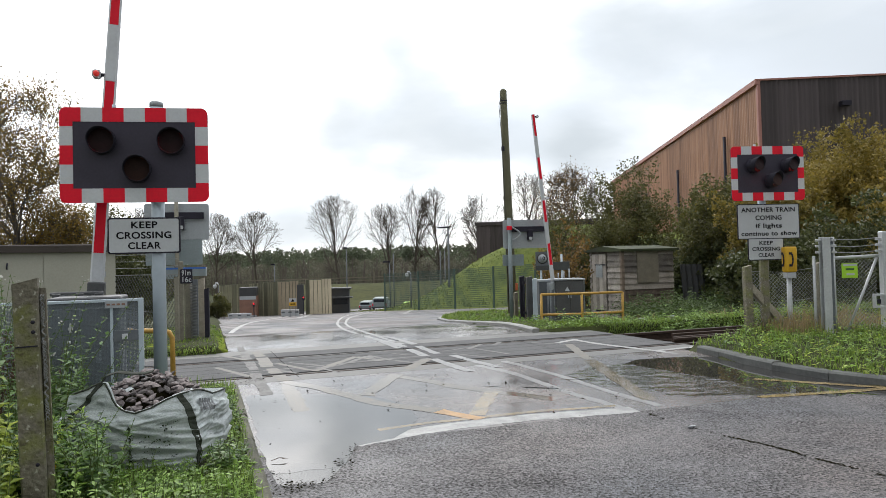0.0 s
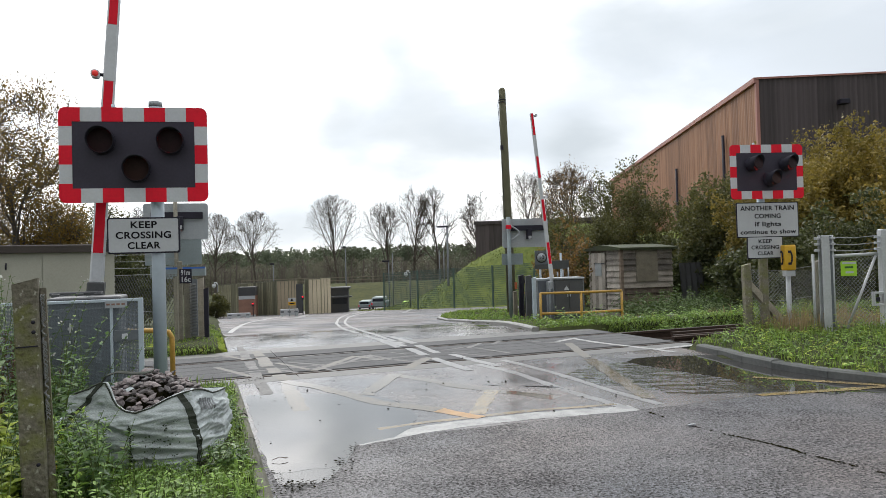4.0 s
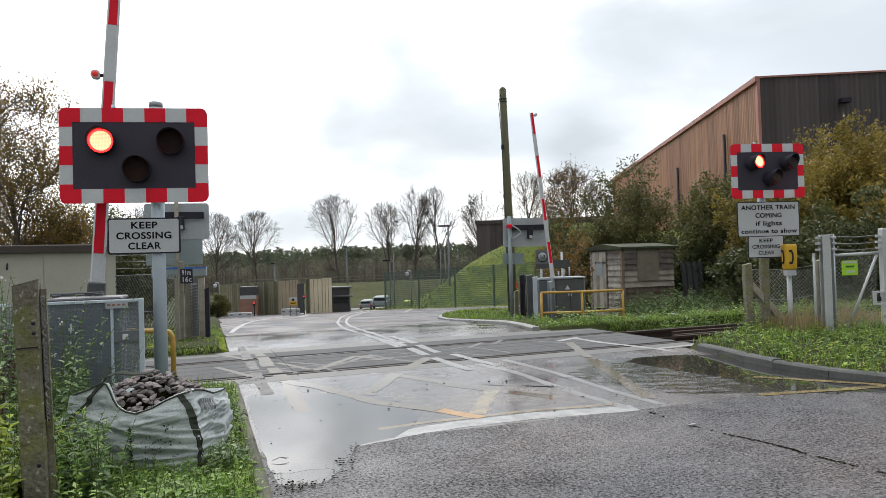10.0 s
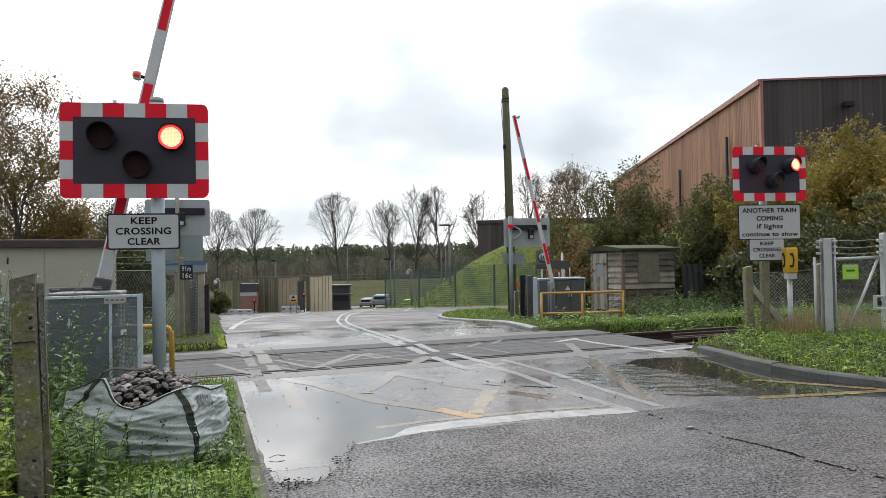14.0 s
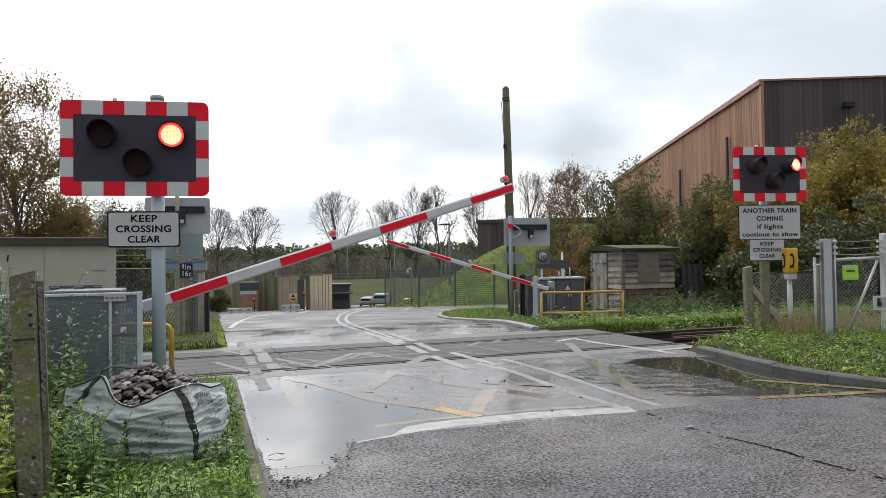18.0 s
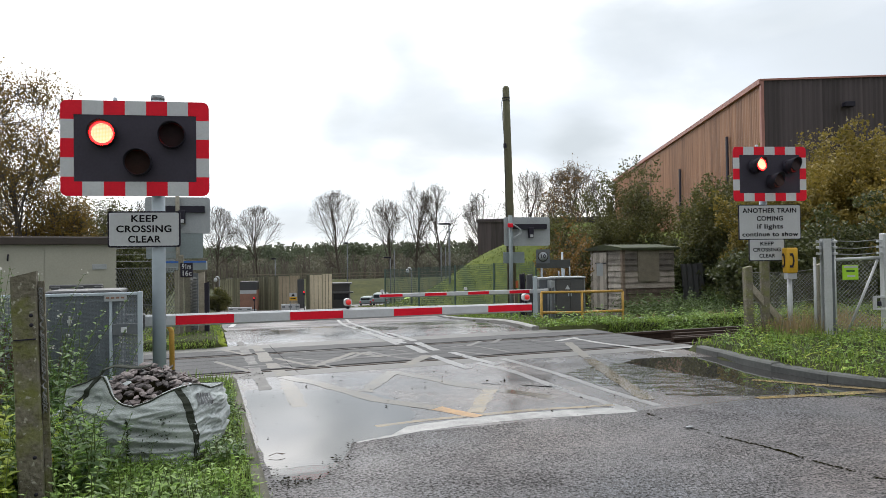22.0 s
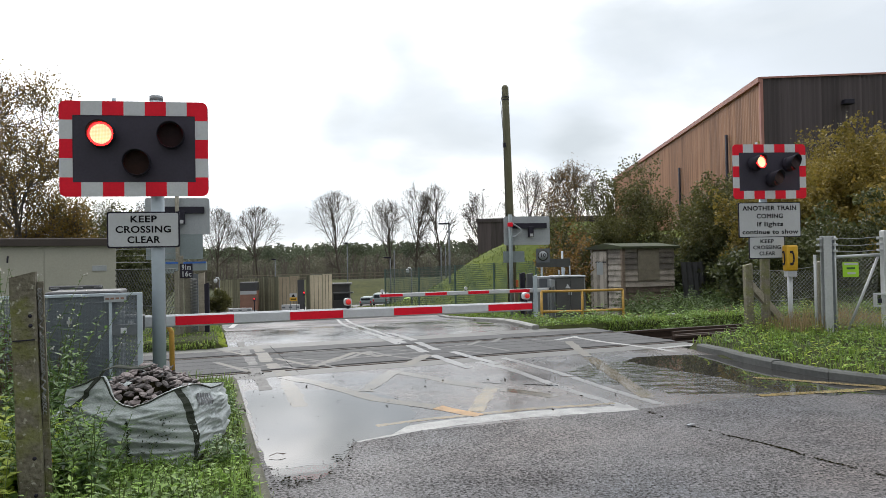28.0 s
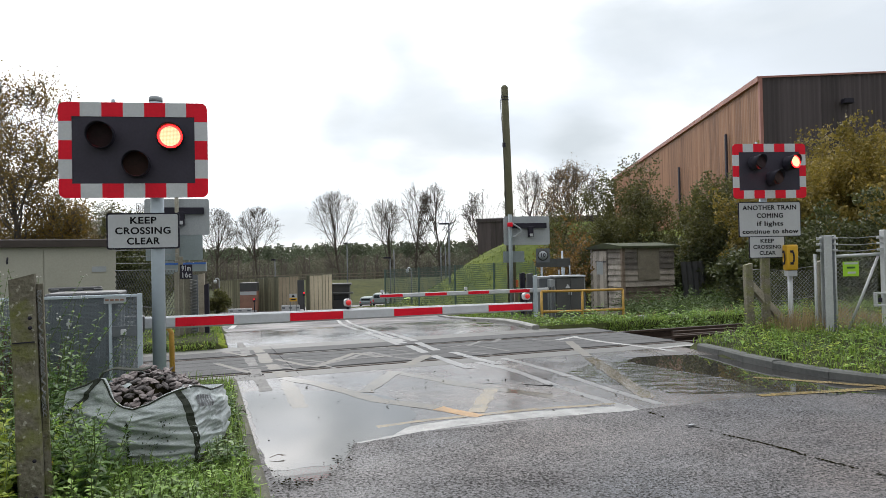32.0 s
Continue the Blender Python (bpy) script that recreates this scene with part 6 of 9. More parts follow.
FA, FB2 = (-1.599, 14.299, 0.307), (-0.437, 12.422, 0.343)
ang = math.degrees(math.atan2(FB2[1] - FA[1], FB2[0] - FA[0]))
wl = math.hypot(FB2[1] - FA[1], FB2[0] - FA[0])
fl = thing("chain_link_fence", "grey chain-link fence beside the far verge", "fence", pose(FA[0], FA[1], -0.1, 0, 0, ang))
part("wire_mesh", diamond_mesh(wl, 0.02, 1.25, 0.10, 0.0045), M["wire_dark"], fl)
for z in (1.25, 0.6):
    smooth(part("line_wire", Geo().tube([(0, 0, z), (wl, 0, z)], 0.006, 5), M["wire"], fl))
for z in (1.38, 1.50, 1.62):
    smooth(part("barbed_strand", Geo().tube([(0, 0, z), (wl * 0.5, 0, z - 0.015), (wl, 0, z + 0.02)], 0.004, 5), M["wire"], fl))
    for k in range(14):
        part("barb", Geo().tube([(wl * (k + 0.5) / 14 - 0.012, -0.012, z - 0.012), (wl * (k + 0.5) / 14 + 0.012, 0.012, z + 0.012)], 0.003, 4), M["wire"], fl)


# ---- trees ----
def blades_mesh(name, base, height, width, mat_, rng, lean=0.5):
    """Grass blades, bent, each of two faces."""
    base = np.asarray(base, float)
    n = len(base)
    h = np.broadcast_to(np.asarray(height, float), (n,))
    az, bend = rng.uniform(0, 2 * np.pi, n), rng.uniform(0.1, 1.0, n) * lean
    d = np.stack([np.cos(az), np.sin(az), np.zeros(n)], 1)
    s = np.stack([-np.sin(az), np.cos(az), np.zeros(n)], 1) * (width / 2)
    up = np.array([0, 0, 1.0])
    mid = base + up * (h * 0.55)[:, None] + d * (h * 0.25 * bend)[:, None]
    tip = base + up * (h * (1 - 0.35 * bend))[:, None] + d * (h * bend)[:, None]
    v = np.stack([base - s, base + s, mid - s * 0.8, mid + s * 0.8, tip], 1).reshape(-1, 3)
    k = np.arange(n) * 5
    loops = np.stack([k, k + 1, k + 3, k + 2, k + 2, k + 3, k + 4], 1).ravel()
    starts = np.stack([np.arange(n) * 7, np.arange(n) * 7 + 4], 1).ravel()
    me = bpy.data.meshes.new(name)
    me.vertices.add(5 * n)
    me.vertices.foreach_set("co", v.ravel())
    me.loops.add(7 * n)
    me.loops.foreach_set("vertex_index", loops)
    me.polygons.add(2 * n)
    me.polygons.foreach_set("loop_start", starts)
    me.materials.append(mat_)
    me.update(calc_edges=True)
    return me


def skeleton(rng, height, wide=35, levels=5, lean=0.03, clear=0.3, limbs=6, girth=0.014, rise=0.06, start=None):
    """Segments (p, q, r0, r1, level) of a branching tree that stands at the origin, and its twig tips. wide: how far limbs part, in degrees."""
    segs, tips = [], []
    share = (0.72, 0.40, 0.21, 0.12, 0.075)
    many = (limbs, 5, 4, 3)

    def grow(p, d, ln, r, level):
        n = (5, 4, 3, 2, 2)[level]
        nodes = [(p, d, r)]
        for i in range(n):
            d = (d + Vector(rng.normal(size=3)) * (0.05 if level == 0 else 0.13) + Vector((0, 0, rise if level else 0))).normalized()
            q = p + d * (ln / n)
            r1 = r * (0.80 if level == 0 else 0.70)
            segs.append((p, q, r, r1, level))
            p, r = q, r1
            nodes.append((p, d, r))
        tips.append(p)
        if level + 1 >= levels:
            return
        for k in range(many[level]):
            f = (clear + (1 - clear) * (k + rng.uniform(0.2, 1.0)) / many[level]) if level == 0 else rng.uniform(0.25, 1.0)
            x = min(n - 1e-3, f * n)
            a, b = nodes[int(x)], nodes[int(x) + 1]
            pos = a[0] + (b[0] - a[0]) * (x - int(x))
            az = rng.uniform(0, 2 * math.pi) if level else 2.4 * k + rng.uniform(-0.5, 0.5)
            dd = b[1]
            side = dd.cross(Vector((math.cos(az), math.sin(az), 0.3))).normalized()
            ang = radians(wide * rng.uniform(0.7, 1.25) * (1.25 - 0.45 * f if level == 0 else 1.0))
            nd = dd * math.cos(ang) + side * math.sin(ang)
            grow(pos, nd, height * share[level + 1] * rng.uniform(0.7, 1.15) * (1.15 - 0.4 * f if level == 0 else 1.0), b[2] * 0.62, level + 1)

    grow(Vector((0, 0, 0)), start or Vector((lean, lean * 0.5, 1)).normalized(), height * share[0], height * girth, 0)
    return segs, tips


def wood_meshes(segs, thin=0.0):
    """Trunk and limbs as two meshes."""
    trunk, limbs = Geo(), Geo()
    for p, q, r0, r1, lv in segs:
        (trunk if lv == 0 else limbs).tube([p, q], [max(r0, thin), max(r1, thin)], 8 if lv == 0 else (5 if lv == 1 else 3), caps=False)
    return trunk, limbs


def tree(label, m, seed, height, wide, leaf_mat=None, per_tip=30, leaf=0.1, cloud=0.5, levels=5, thin=0.0, group="", name="tree", clear=0.3, limbs=6, girth=0.014):
    rng = np.random.default_rng(seed)
    segs, tips = skeleton(rng, height, wide, levels, clear=clear, limbs=limbs, girth=girth)
    t = thing(name, label, "tree", m, group)
    a, b = wood_meshes(segs, thin)
    smooth(part("trunk", a, M["bark"], t))
    smooth(part("branchwork", b, M["bark"], t))
    if leaf_mat is not None:
        c = np.repeat(np.array([tuple(p) for p in tips]), per_tip, 0)
        c = c + np.clip(rng.normal(size=c.shape), -1.7, 1.7) * cloud
        part("crown", quads_mesh("crown", c, rng.uniform(0.6, 1.3, len(c)) * leaf, leaf_mat, rng), None, t)
    return t


def bush(label, m, seed, rx, ry, h, leaf_mat, n, leaf=0.09, name="bush", stems=7, wide=38):
    """A shrub of several leaning stems, with leaves clustered along the twigs."""
    rng = np.random.default_rng(seed)
    t = thing(name, label, "bush" if name == "bush" else "tree", m)
    ends, g = [], Geo()
    for k in range(stems):
        az = 2 * math.pi * (k + rng.uniform(-0.3, 0.3)) / stems
        out = rng.uniform(0.25, 0.75) if k else 0.0
        base = Vector((rx * out * 0.75 * math.cos(az), ry * out * 0.75 * math.sin(az), -0.1))
        hh = h * (1.0 - 0.38 * out) * rng.uniform(0.82, 1.05)
        lean = Vector((0.28 * out * math.cos(az), 0.28 * out * math.sin(az), 1)).normalized()
        segs, tips = skeleton(rng, hh, wide, 4, clear=0.08, limbs=8, girth=0.011, start=lean)
        for p, q, r0, r1, lv in segs:
            if lv < 3:
                g.tube([base + p, base + q], [max(r0, 0.006), max(r1, 0.005)], 5 if lv == 0 else 3, caps=False)
        ends += [tuple(base + p) for p in tips]
    smooth(part("stem_frame", g, M["bark"], t))
    e = np.array(ends)
    e = e[e[:, 2] > 0.05 * h]
    c = e[rng.integers(0, len(e), n)] + np.clip(rng.normal(size=(n, 3)), -1.3, 1.3) * np.array([0.06 * rx, 0.06 * ry, 0.035 * h]) * rng.uniform(0.5, 1.3, (n, 1))
    c[:, 2] = np.abs(c[:, 2])
    part("crown", quads_mesh("crown", c, rng.uniform(0.6, 1.45, n) * leaf * 1.1, leaf_mat, rng), None, t)
    return t


OAK = (-6.014, 27.406, 1.824)
tree("tall oak with sparse brown autumn leaves behind the cabin", pose(OAK[0], OAK[1], -1.4, 0, 0, 40), 11, 8.2, 36, M["leaf_oak"], 24, 0.085, 0.18, thin=0.013, clear=0.3, limbs=9, girth=0.022)
OAK2 = (-8.674, 30.427, 1.908)
tree("oak with thin autumn foliage beside the railway", pose(OAK2[0], OAK2[1], -1.4, 0, 0, 200), 15, 7.0, 46, M["leaf_oak"], 24, 0.085, 0.18, thin=0.013, clear=0.25, limbs=9)
OAK3 = (-4.752, 30.145, 1.868)
tree("low oak with olive brown leaves behind the cabin", pose(OAK3[0], OAK3[1], -1.4, 0, 0, 100), 18, 4.6, 55, M["leaf_olive"], 24, 0.085, 0.21, thin=0.011, clear=0.25, limbs=9)

OAK4 = (-5.553, 28.306, 1.838)
tree("low spreading oak with brown and green leaves behind the cabin", pose(OAK4[0], OAK4[1], -1.4, 0, 0, 10), 16, 4.9, 55, M["leaf_oak"], 24, 0.085, 0.22, thin=0.011, clear=0.2, limbs=10)

tree("low oak with olive brown leaves beyond the cabin", pose(-2.95, 31.0, -1.2, 0, 0, 70), 19, 4.3, 55, M["leaf_olive"], 24, 0.085, 0.22, thin=0.011, clear=0.2, limbs=9)


def bare_tree(label, m, seed, height, radius, clear=0.36, group="bare trees before the wood", twig=0.026):
    """A leafless tree: limbs that rise from the upper trunk and fan out to an egg-shaped crown."""
    rng = np.random.default_rng(seed)
    trunk, wood = Geo(), Geo()
    mid, half = height * (clear + 1) / 2 * 0.98, height * (1 - clear) / 2 * 1.02
    inside = lambda p: (p.x * p.x + p.y * p.y) / radius ** 2 + ((p.z - mid) / half) ** 2 < 1.0

    def grow(p, d, ln, r, level):
        n = (6, 5, 3, 2)[level]
        nodes = []
        for i in range(n):
            d = (d + Vector(rng.normal(size=3)) * (0.06, 0.09, 0.12, 0.15)[level] + Vector((0, 0, (0.05, 0.10, 0.05, 0.02)[level]))).normalized()
            q = p + d * (ln / n)
            if level and i and not inside(q):
                break
            r1 = max(twig * 0.5, r * (1 - 0.75 / n))
            (trunk if level == 0 else wood).tube([p, q], [r, r1], (7, 5, 4, 3)[level], caps=False)
            nodes.append((p, q, d, r1))
            p, r = q, r1
        if level == 3 or not nodes:
            return
        for k in range((12, 10, 8)[level]):
            f = (clear * 1.0 + (1.0 - clear * 1.0) * (k + rng.uniform(0, 0.9)) / 11) if level == 0 else 0.22 + 0.78 * (k + rng.uniform(0, 1)) / (9, 9, 6)[level]
            a, b, dd, rr = nodes[min(len(nodes) - 1, int(f * len(nodes)))]
            az = 2.4 * k + rng.uniform(-0.6, 0.6)
            side = dd.cross(Vector((math.cos(az), math.sin(az), 0.2))).normalized()
            ang = radians((52 - 34 * f, 34, 36)[level] * rng.uniform(0.75, 1.25))
            grow(a + (b - a) * rng.uniform(0, 1), dd * math.cos(ang) + side * math.sin(ang), (height * 0.60 * (1.15 - 0.55 * f), ln * 0.55 * (1.25 - 0.6 * f), ln * 0.5)[level], max(twig * 0.6, rr * 0.56), level + 1)

    grow(Vector((0, 0, -0.3)), Vector((rng.normal() * 0.02, rng.normal() * 0.02, 1)).normalized(), height * 0.66, height * 0.0145, 0)
    t = thing("tree", label, "tree", m, group)
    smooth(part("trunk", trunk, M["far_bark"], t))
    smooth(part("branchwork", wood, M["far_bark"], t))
    return t


# tall bare trees in front of the wood: place, height of the top, crown radius
for (x, y, _), top, rad, seed in (((23.219, 124.235, -2.576), 14.4, 6.2, 21), ((32.245, 126.442, -2.853), 13.6, 4.3, 22), ((36.276, 122.952, -2.861), 15.1, 4.2, 23), ((39.338, 117.678, -2.799), 14.9, 4.4, 24),
                               ((8.634, 123.924, -2.212), 11.3, 4.2, 25), ((1.806, 126.253, -2.106), 11.3, 3.7, 26), ((41.917, 101.997, -2.454), 12.6, 3.8, 27), ((43.950, 90.731, -2.211), 14.2, 4.2, 28),
                               ((47.524, 84.226, -2.129), 14.0, 4.2, 29), ((48.483, 78.612, -2.006), 11.6, 3.8, 30), ((-11.482, 130.786, -1.900), 12.723, 3.6, 31)):
    zb = road_z(y) - 0.2
    bare_tree("tall bare tree with fine spreading twigs", pose(x, y, zb, 0, 0, seed * 37), seed, top - zb, rad)


def build_wood():
    """The far wood: a band of many crowns, conifers behind and bare brown crowns before them."""
    rng = np.random.default_rng(5)
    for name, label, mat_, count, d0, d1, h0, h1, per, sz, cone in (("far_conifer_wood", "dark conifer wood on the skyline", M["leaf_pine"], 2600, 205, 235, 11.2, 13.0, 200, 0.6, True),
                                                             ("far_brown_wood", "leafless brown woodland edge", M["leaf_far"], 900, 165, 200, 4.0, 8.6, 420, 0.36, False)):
        cs = []
        for k in range(count):
            az = radians(18.85 + rng.uniform(-62, 62))
            d = rng.uniform(d0, d1)
            far = 1 / max(0.5, math.cos(az - radians(18.85)))
            x, y = d * math.sin(az) * far, d * math.cos(az) * far
            hh = rng.uniform(h0, h1)
            zb = road_z(y) - 0.4
            u = rng.uniform(0, 1, per) ** (0.9 if cone else 0.75)
            rad = (5.0 * np.clip(1.06 - u, 0.10, 0.5) if cone else 3.0 * np.sqrt(np.clip(1 - np.clip(2 * u - 1.0, 0, 1) ** 2, 0.08, 1))) * np.sqrt(rng.uniform(0.1, 1, per))
            a = rng.uniform(0, 2 * math.pi, per)
            cs.append(np.stack([x + rad * np.cos(a), y + rad * np.sin(a), zb + u * hh], 1))
        c = np.concatenate(cs)
        tagged(new(name, quads_mesh(name, c, rng.uniform(0.6, 1.4, len(c)) * sz, mat_, rng, 0.8)), label, "woodland", "", "stuff")
    trunks = Geo()
    for k in range(480):
        az, d = radians(18.85 + rng.uniform(-50, 50)), rng.uniform(158, 170)
        x, y = d * math.sin(az), d * math.cos(az)
        zb, hh, lx = road_z(y) - 0.4, rng.uniform(4.5, 8.5), rng.normal() * 0.4
        trunks.tube([(x, y, zb), (x + lx, y, zb + hh)], [rng.uniform(0.10, 0.20), 0.04], 4, caps=False)
        for i in range(3):
            f, sx = rng.uniform(0.45, 0.8), rng.choice((-1, 1)) * rng.uniform(0.5, 1.3)
            trunks.tube([(x + lx * f, y, zb + hh * f), (x + lx * f + sx, y, zb + hh * min(1.05, f + 0.3))], [0.06, 0.03], 3, caps=False)
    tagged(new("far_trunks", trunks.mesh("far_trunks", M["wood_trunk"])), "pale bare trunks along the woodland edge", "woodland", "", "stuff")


build_wood()


# ---- grass bank and far yard ----
def bank_profile(px):
    return interp(px, [(0, 0.0), (1.6, 0.9), (2.9, 1.9), (4.6, 3.2), (6.4, 4.0), (8.4, 4.7), (10.1, 5.3), (12.6, 5.2), (16, 4.2), (70, 4.0)])


def build_bank():
    """A mown bank that climbs away to the east of the yard road."""
    a, b = Vector((12.827, 40.051)), Vector((19.244, 31.515))
    d = (b - a).normalized()
    nrm = Vector((-d.y, d.x))
    g = Geo()
    nu, nv = 60, 14
    for i in range(nu + 1):
        u = -7 + 60 * (i / nu) ** 1.5
        top = bank_profile(u + 6.4)
        for j in range(nv + 1):
            v = 26 * j / nv
            p = a + d * u + nrm * v
            f = min(1, v / 9.0)
            z = road_z(p.y) + top * (f * f * (3 - 2 * f)) + 0.05 * noise.noise((p.x * 0.5, p.y * 0.5, 0)) - 0.05
            g.v.append((p.x, p.y, z))
    g.f = [(i * (nv + 1) + j, (i + 1) * (nv + 1) + j, (i + 1) * (nv + 1) + j + 1, i * (nv + 1) + j + 1) for i in range(nu) for j in range(nv)]
    g.mi = [0] * len(g.f)
    smooth(setting("grass_bank", g, M["bank"], "mown grass bank"))
    rng = np.random.default_rng(70)
    pick = rng.integers(0, nu * nv, 30000)
    v = np.array(g.v)
    base = []
    for k in pick:
        a0, b0, c0, d0 = (v[i] for i in g.f[k])
        s, q = rng.random(2)
        base.append((a0 * (1 - s) + b0 * s) * (1 - q) + (d0 * (1 - s) + c0 * s) * q)
    tagged(new("bank_turf", blades_mesh("bank_turf", np.array(base) - (0, 0, 0.02), rng.uniform(0.08, 0.22, 30000), 0.05, M["turf"], rng, 0.9)), "short mown turf of the bank", "grass", "", "stuff")
    return a, d, nrm


BA, BD, BN = build_bank()


def build_field():
    """A low grass slope behind the yard, with a rail fence along its crest."""
    g = Geo()
    xs = [2 + 2.5 * i for i in range(26)]
    for x in xs:
        for v in range(9):
            f = v / 8
            y = 66 + 16 * f
            g.v.append((x, y, road_z(66) - 0.15 + 1.95 * f * f * (3 - 2 * f) + 0.12 * noise.noise((x * 0.2, y * 0.2, 4))))
    g.f = [(i * 9 + j, (i + 1) * 9 + j, (i + 1) * 9 + j + 1, i * 9 + j + 1) for i in range(25) for j in range(8)]
    g.mi = [0] * len(g.f)
    smooth(setting("field_slope", g, M["rough_bank"], "rough olive grass slope behind the yard"))
    t = thing("rail_fence", "low post and rail fence on the grass slope", "fence", pose(0, 0, 0))
    z = road_z(66) + 1.8
    for k in range(16):
        part("fence_post", Geo().box((-0.06, -0.06, -0.3), (0.06, 0.06, 0.75), 0.01), M["wood_grey"], t, "", pose(4 + 3 * k, 81, z))
    for zz in (0.3, 0.65):
        part("fence_rail", Geo().box((4, 80.9, z + zz), (49, 80.94, z + zz + 0.1)), M["wood_grey"], t)


M["rough_bank"] = mat("rough_olive_grass", (0.026, 0.032, 0.011), 0.9, 0, 0.4, 0.3, 2, 1.0, col2=(0.079, 0.083, 0.029), spec=0.1)
build_field()


def build_green_fence():
    """A tall green mesh fence at the foot of the bank and on round the yard."""
    t = thing("mesh_fence", "tall dark green mesh fence along the bank", "fence", pose(0, 0, 0))
    start = BA + BD * -3.0 - BN * 0.6
    L, step = 39, 2.6
    ang = math.degrees(math.atan2(BD.y, BD.x))
    for k in range(int(L / step) + 1):
        p = start + BD * (k * step)
        z = road_z(p.y)
        part("fence_post", Geo().box((-0.035, -0.035, -0.3), (0.035, 0.035, 2.35), 0.006), M["fence_green"], t, "", pose(p.x, p.y, z, 0, 0, ang))
        if k < int(L / step):
            q = start + BD * ((k + 1) * step)
            g = Geo()
            dz = road_z(q.y) - z
            for i in range(20):
                zz = 0.1 + 2.2 * i / 19
                g.add([(p.x, p.y, z + zz), (q.x, q.y, z + dz + zz), (q.x, q.y, z + dz + zz + 0.018), (p.x, p.y, z + zz + 0.018)], [(0, 1, 2, 3)])
            for i in range(1, 40):
                a = p + (q - p) * (i / 40)
                za = z + dz * i / 40
                w = BD * 0.010
                g.add([(a.x - w.x, a.y - w.y, za + 0.1), (a.x + w.x, a.y + w.y, za + 0.1), (a.x + w.x, a.y + w.y, za + 2.3), (a.x - w.x, a.y - w.y, za + 2.3)], [(0, 1, 2, 3)])
            part("mesh_panel", g, M["fence_green"], t)


M["fence_green"] = mat("dark_green_coated_steel", (0.055, 0.098, 0.085), 0.5, 0, 0.2, 3, 30, 0.05)
M["tarp_dark"] = mat("dark_cabin_wall", (0.05, 0.052, 0.055), 0.6, 0, 0.2, 2, 20, 0.05)
M["glass"] = mat("dark_window_glass", (0.02, 0.025, 0.03), 0.08, 0, 0.2, 3, 20, 0.0)
M["shed_roof"] = mat("mossy_felt_roof", (0.013, 0.014, 0.013), 0.85, 0, 0.4, 1.6, 30, 0.4, col2=(0.05, 0.066, 0.016))
M["shed_board"] = mat("peeling_grey_boards", (0.13, 0.115, 0.10), 0.8, 0, 0.5, 4, 30, 0.4, col2=(0.46, 0.42, 0.375), rnd=0.4)
# the front's boards are a darker copy: its shade is in the colour
M["shed_front"] = mat("faded_shaded_front_boards", (0.101, 0.090, 0.078), 0.8, 0, 0.5, 4, 30, 0.4, col2=(0.333, 0.296, 0.256), rnd=0.4)
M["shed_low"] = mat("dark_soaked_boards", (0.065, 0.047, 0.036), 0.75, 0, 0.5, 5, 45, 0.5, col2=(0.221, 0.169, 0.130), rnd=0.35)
build_green_fence()


def barn():
    """A long clad shed: faded orange flank, dark brown end, corrugated sheets."""
    c = Vector((27.436, 28.673))
    zt = 10.362
    zb = road_z(c.y) - 0.5
    t = thing("clad_barn", "huge barn with faded orange flank and dark brown end", "barn", pose(c.x, c.y, zb, 0, 0, 66.6))
    h = zt - zb
    # x runs along the flank away from the road, -y across the end wall
    L, W = 46, 34
    def sheet(n, length):
        g = Geo()
        k = 8
        for i in range(k + 1):
            x = length * i / k
            for z in (0, 1):
                g.v += [(x, -0.03 * (i % 2), z)]
        g.f = [(2 * i, 2 * i + 2, 2 * i + 3, 2 * i + 1) for i in range(k)]
        g.mi = [0] * k
        return g
    me = sheet(0, 1.0).mesh("cladding_sheet", M["rust_wall"])
    for k in range(L):
        o = part("cladding_sheet", me, None, t, "", pose(k, 0.0, 0) @ Matrix.Diagonal((0.99, -1, h, 1)))
    me2 = sheet(0, 1.0).mesh("cladding_sheet", M["brown_clad"])
    for k in range(W):
        part("cladding_sheet", me2, None, t, "dark brown sheet", pose(0, -k, 0, 0, 0, -90) @ Matrix.Diagonal((0.99, 1, h + 0.0, 1)))
    part("core", Geo().box((0.08, -W + 0.1, -0.5), (L - 0.1, -0.08, h - 0.05)), M["brown_clad"], t)
    part("roof", Geo().box((0.0, -W, h - 0.04), (L, 0.0, h)), M["brown_clad"], t, "dark sheet roof")
    part("eaves_trim", Geo().box((-0.1, 0.02, h - 0.25), (L, 0.2, h + 0.02)), M["pink_trim"], t, "pale pink eaves gutter")
    part("corner_trim", Geo().box((-0.09, -0.05, 0), (0.12, 0.1, h)), M["pink_trim"], t, "faded pink corner trim")
    part("verge_trim", Geo().box((-0.12, -W, h - 0.07), (-0.04, 0.1, h + 0.02)), M["pink_trim"], t)
    for x in (5.2, 16.0, 27.0):
        smooth(part("downpipe", Geo().tube([(x, 0.16, 0), (x, 0.16, h - 1.8 - 0.05 * x)], 0.09, 8), M["black"], t, "dark downpipe"))
    part("flood_lamp", Geo().box((-0.5, -4.4, h - 1.6), (-0.1, -3.9, h - 1.35), 0.03), M["black"], t)
    return t


M["pink_trim"] = mat("faded_pink_trim", (0.36, 0.17, 0.14), 0.6, 0, 0.2, 1, 20, 0.05)
barn()


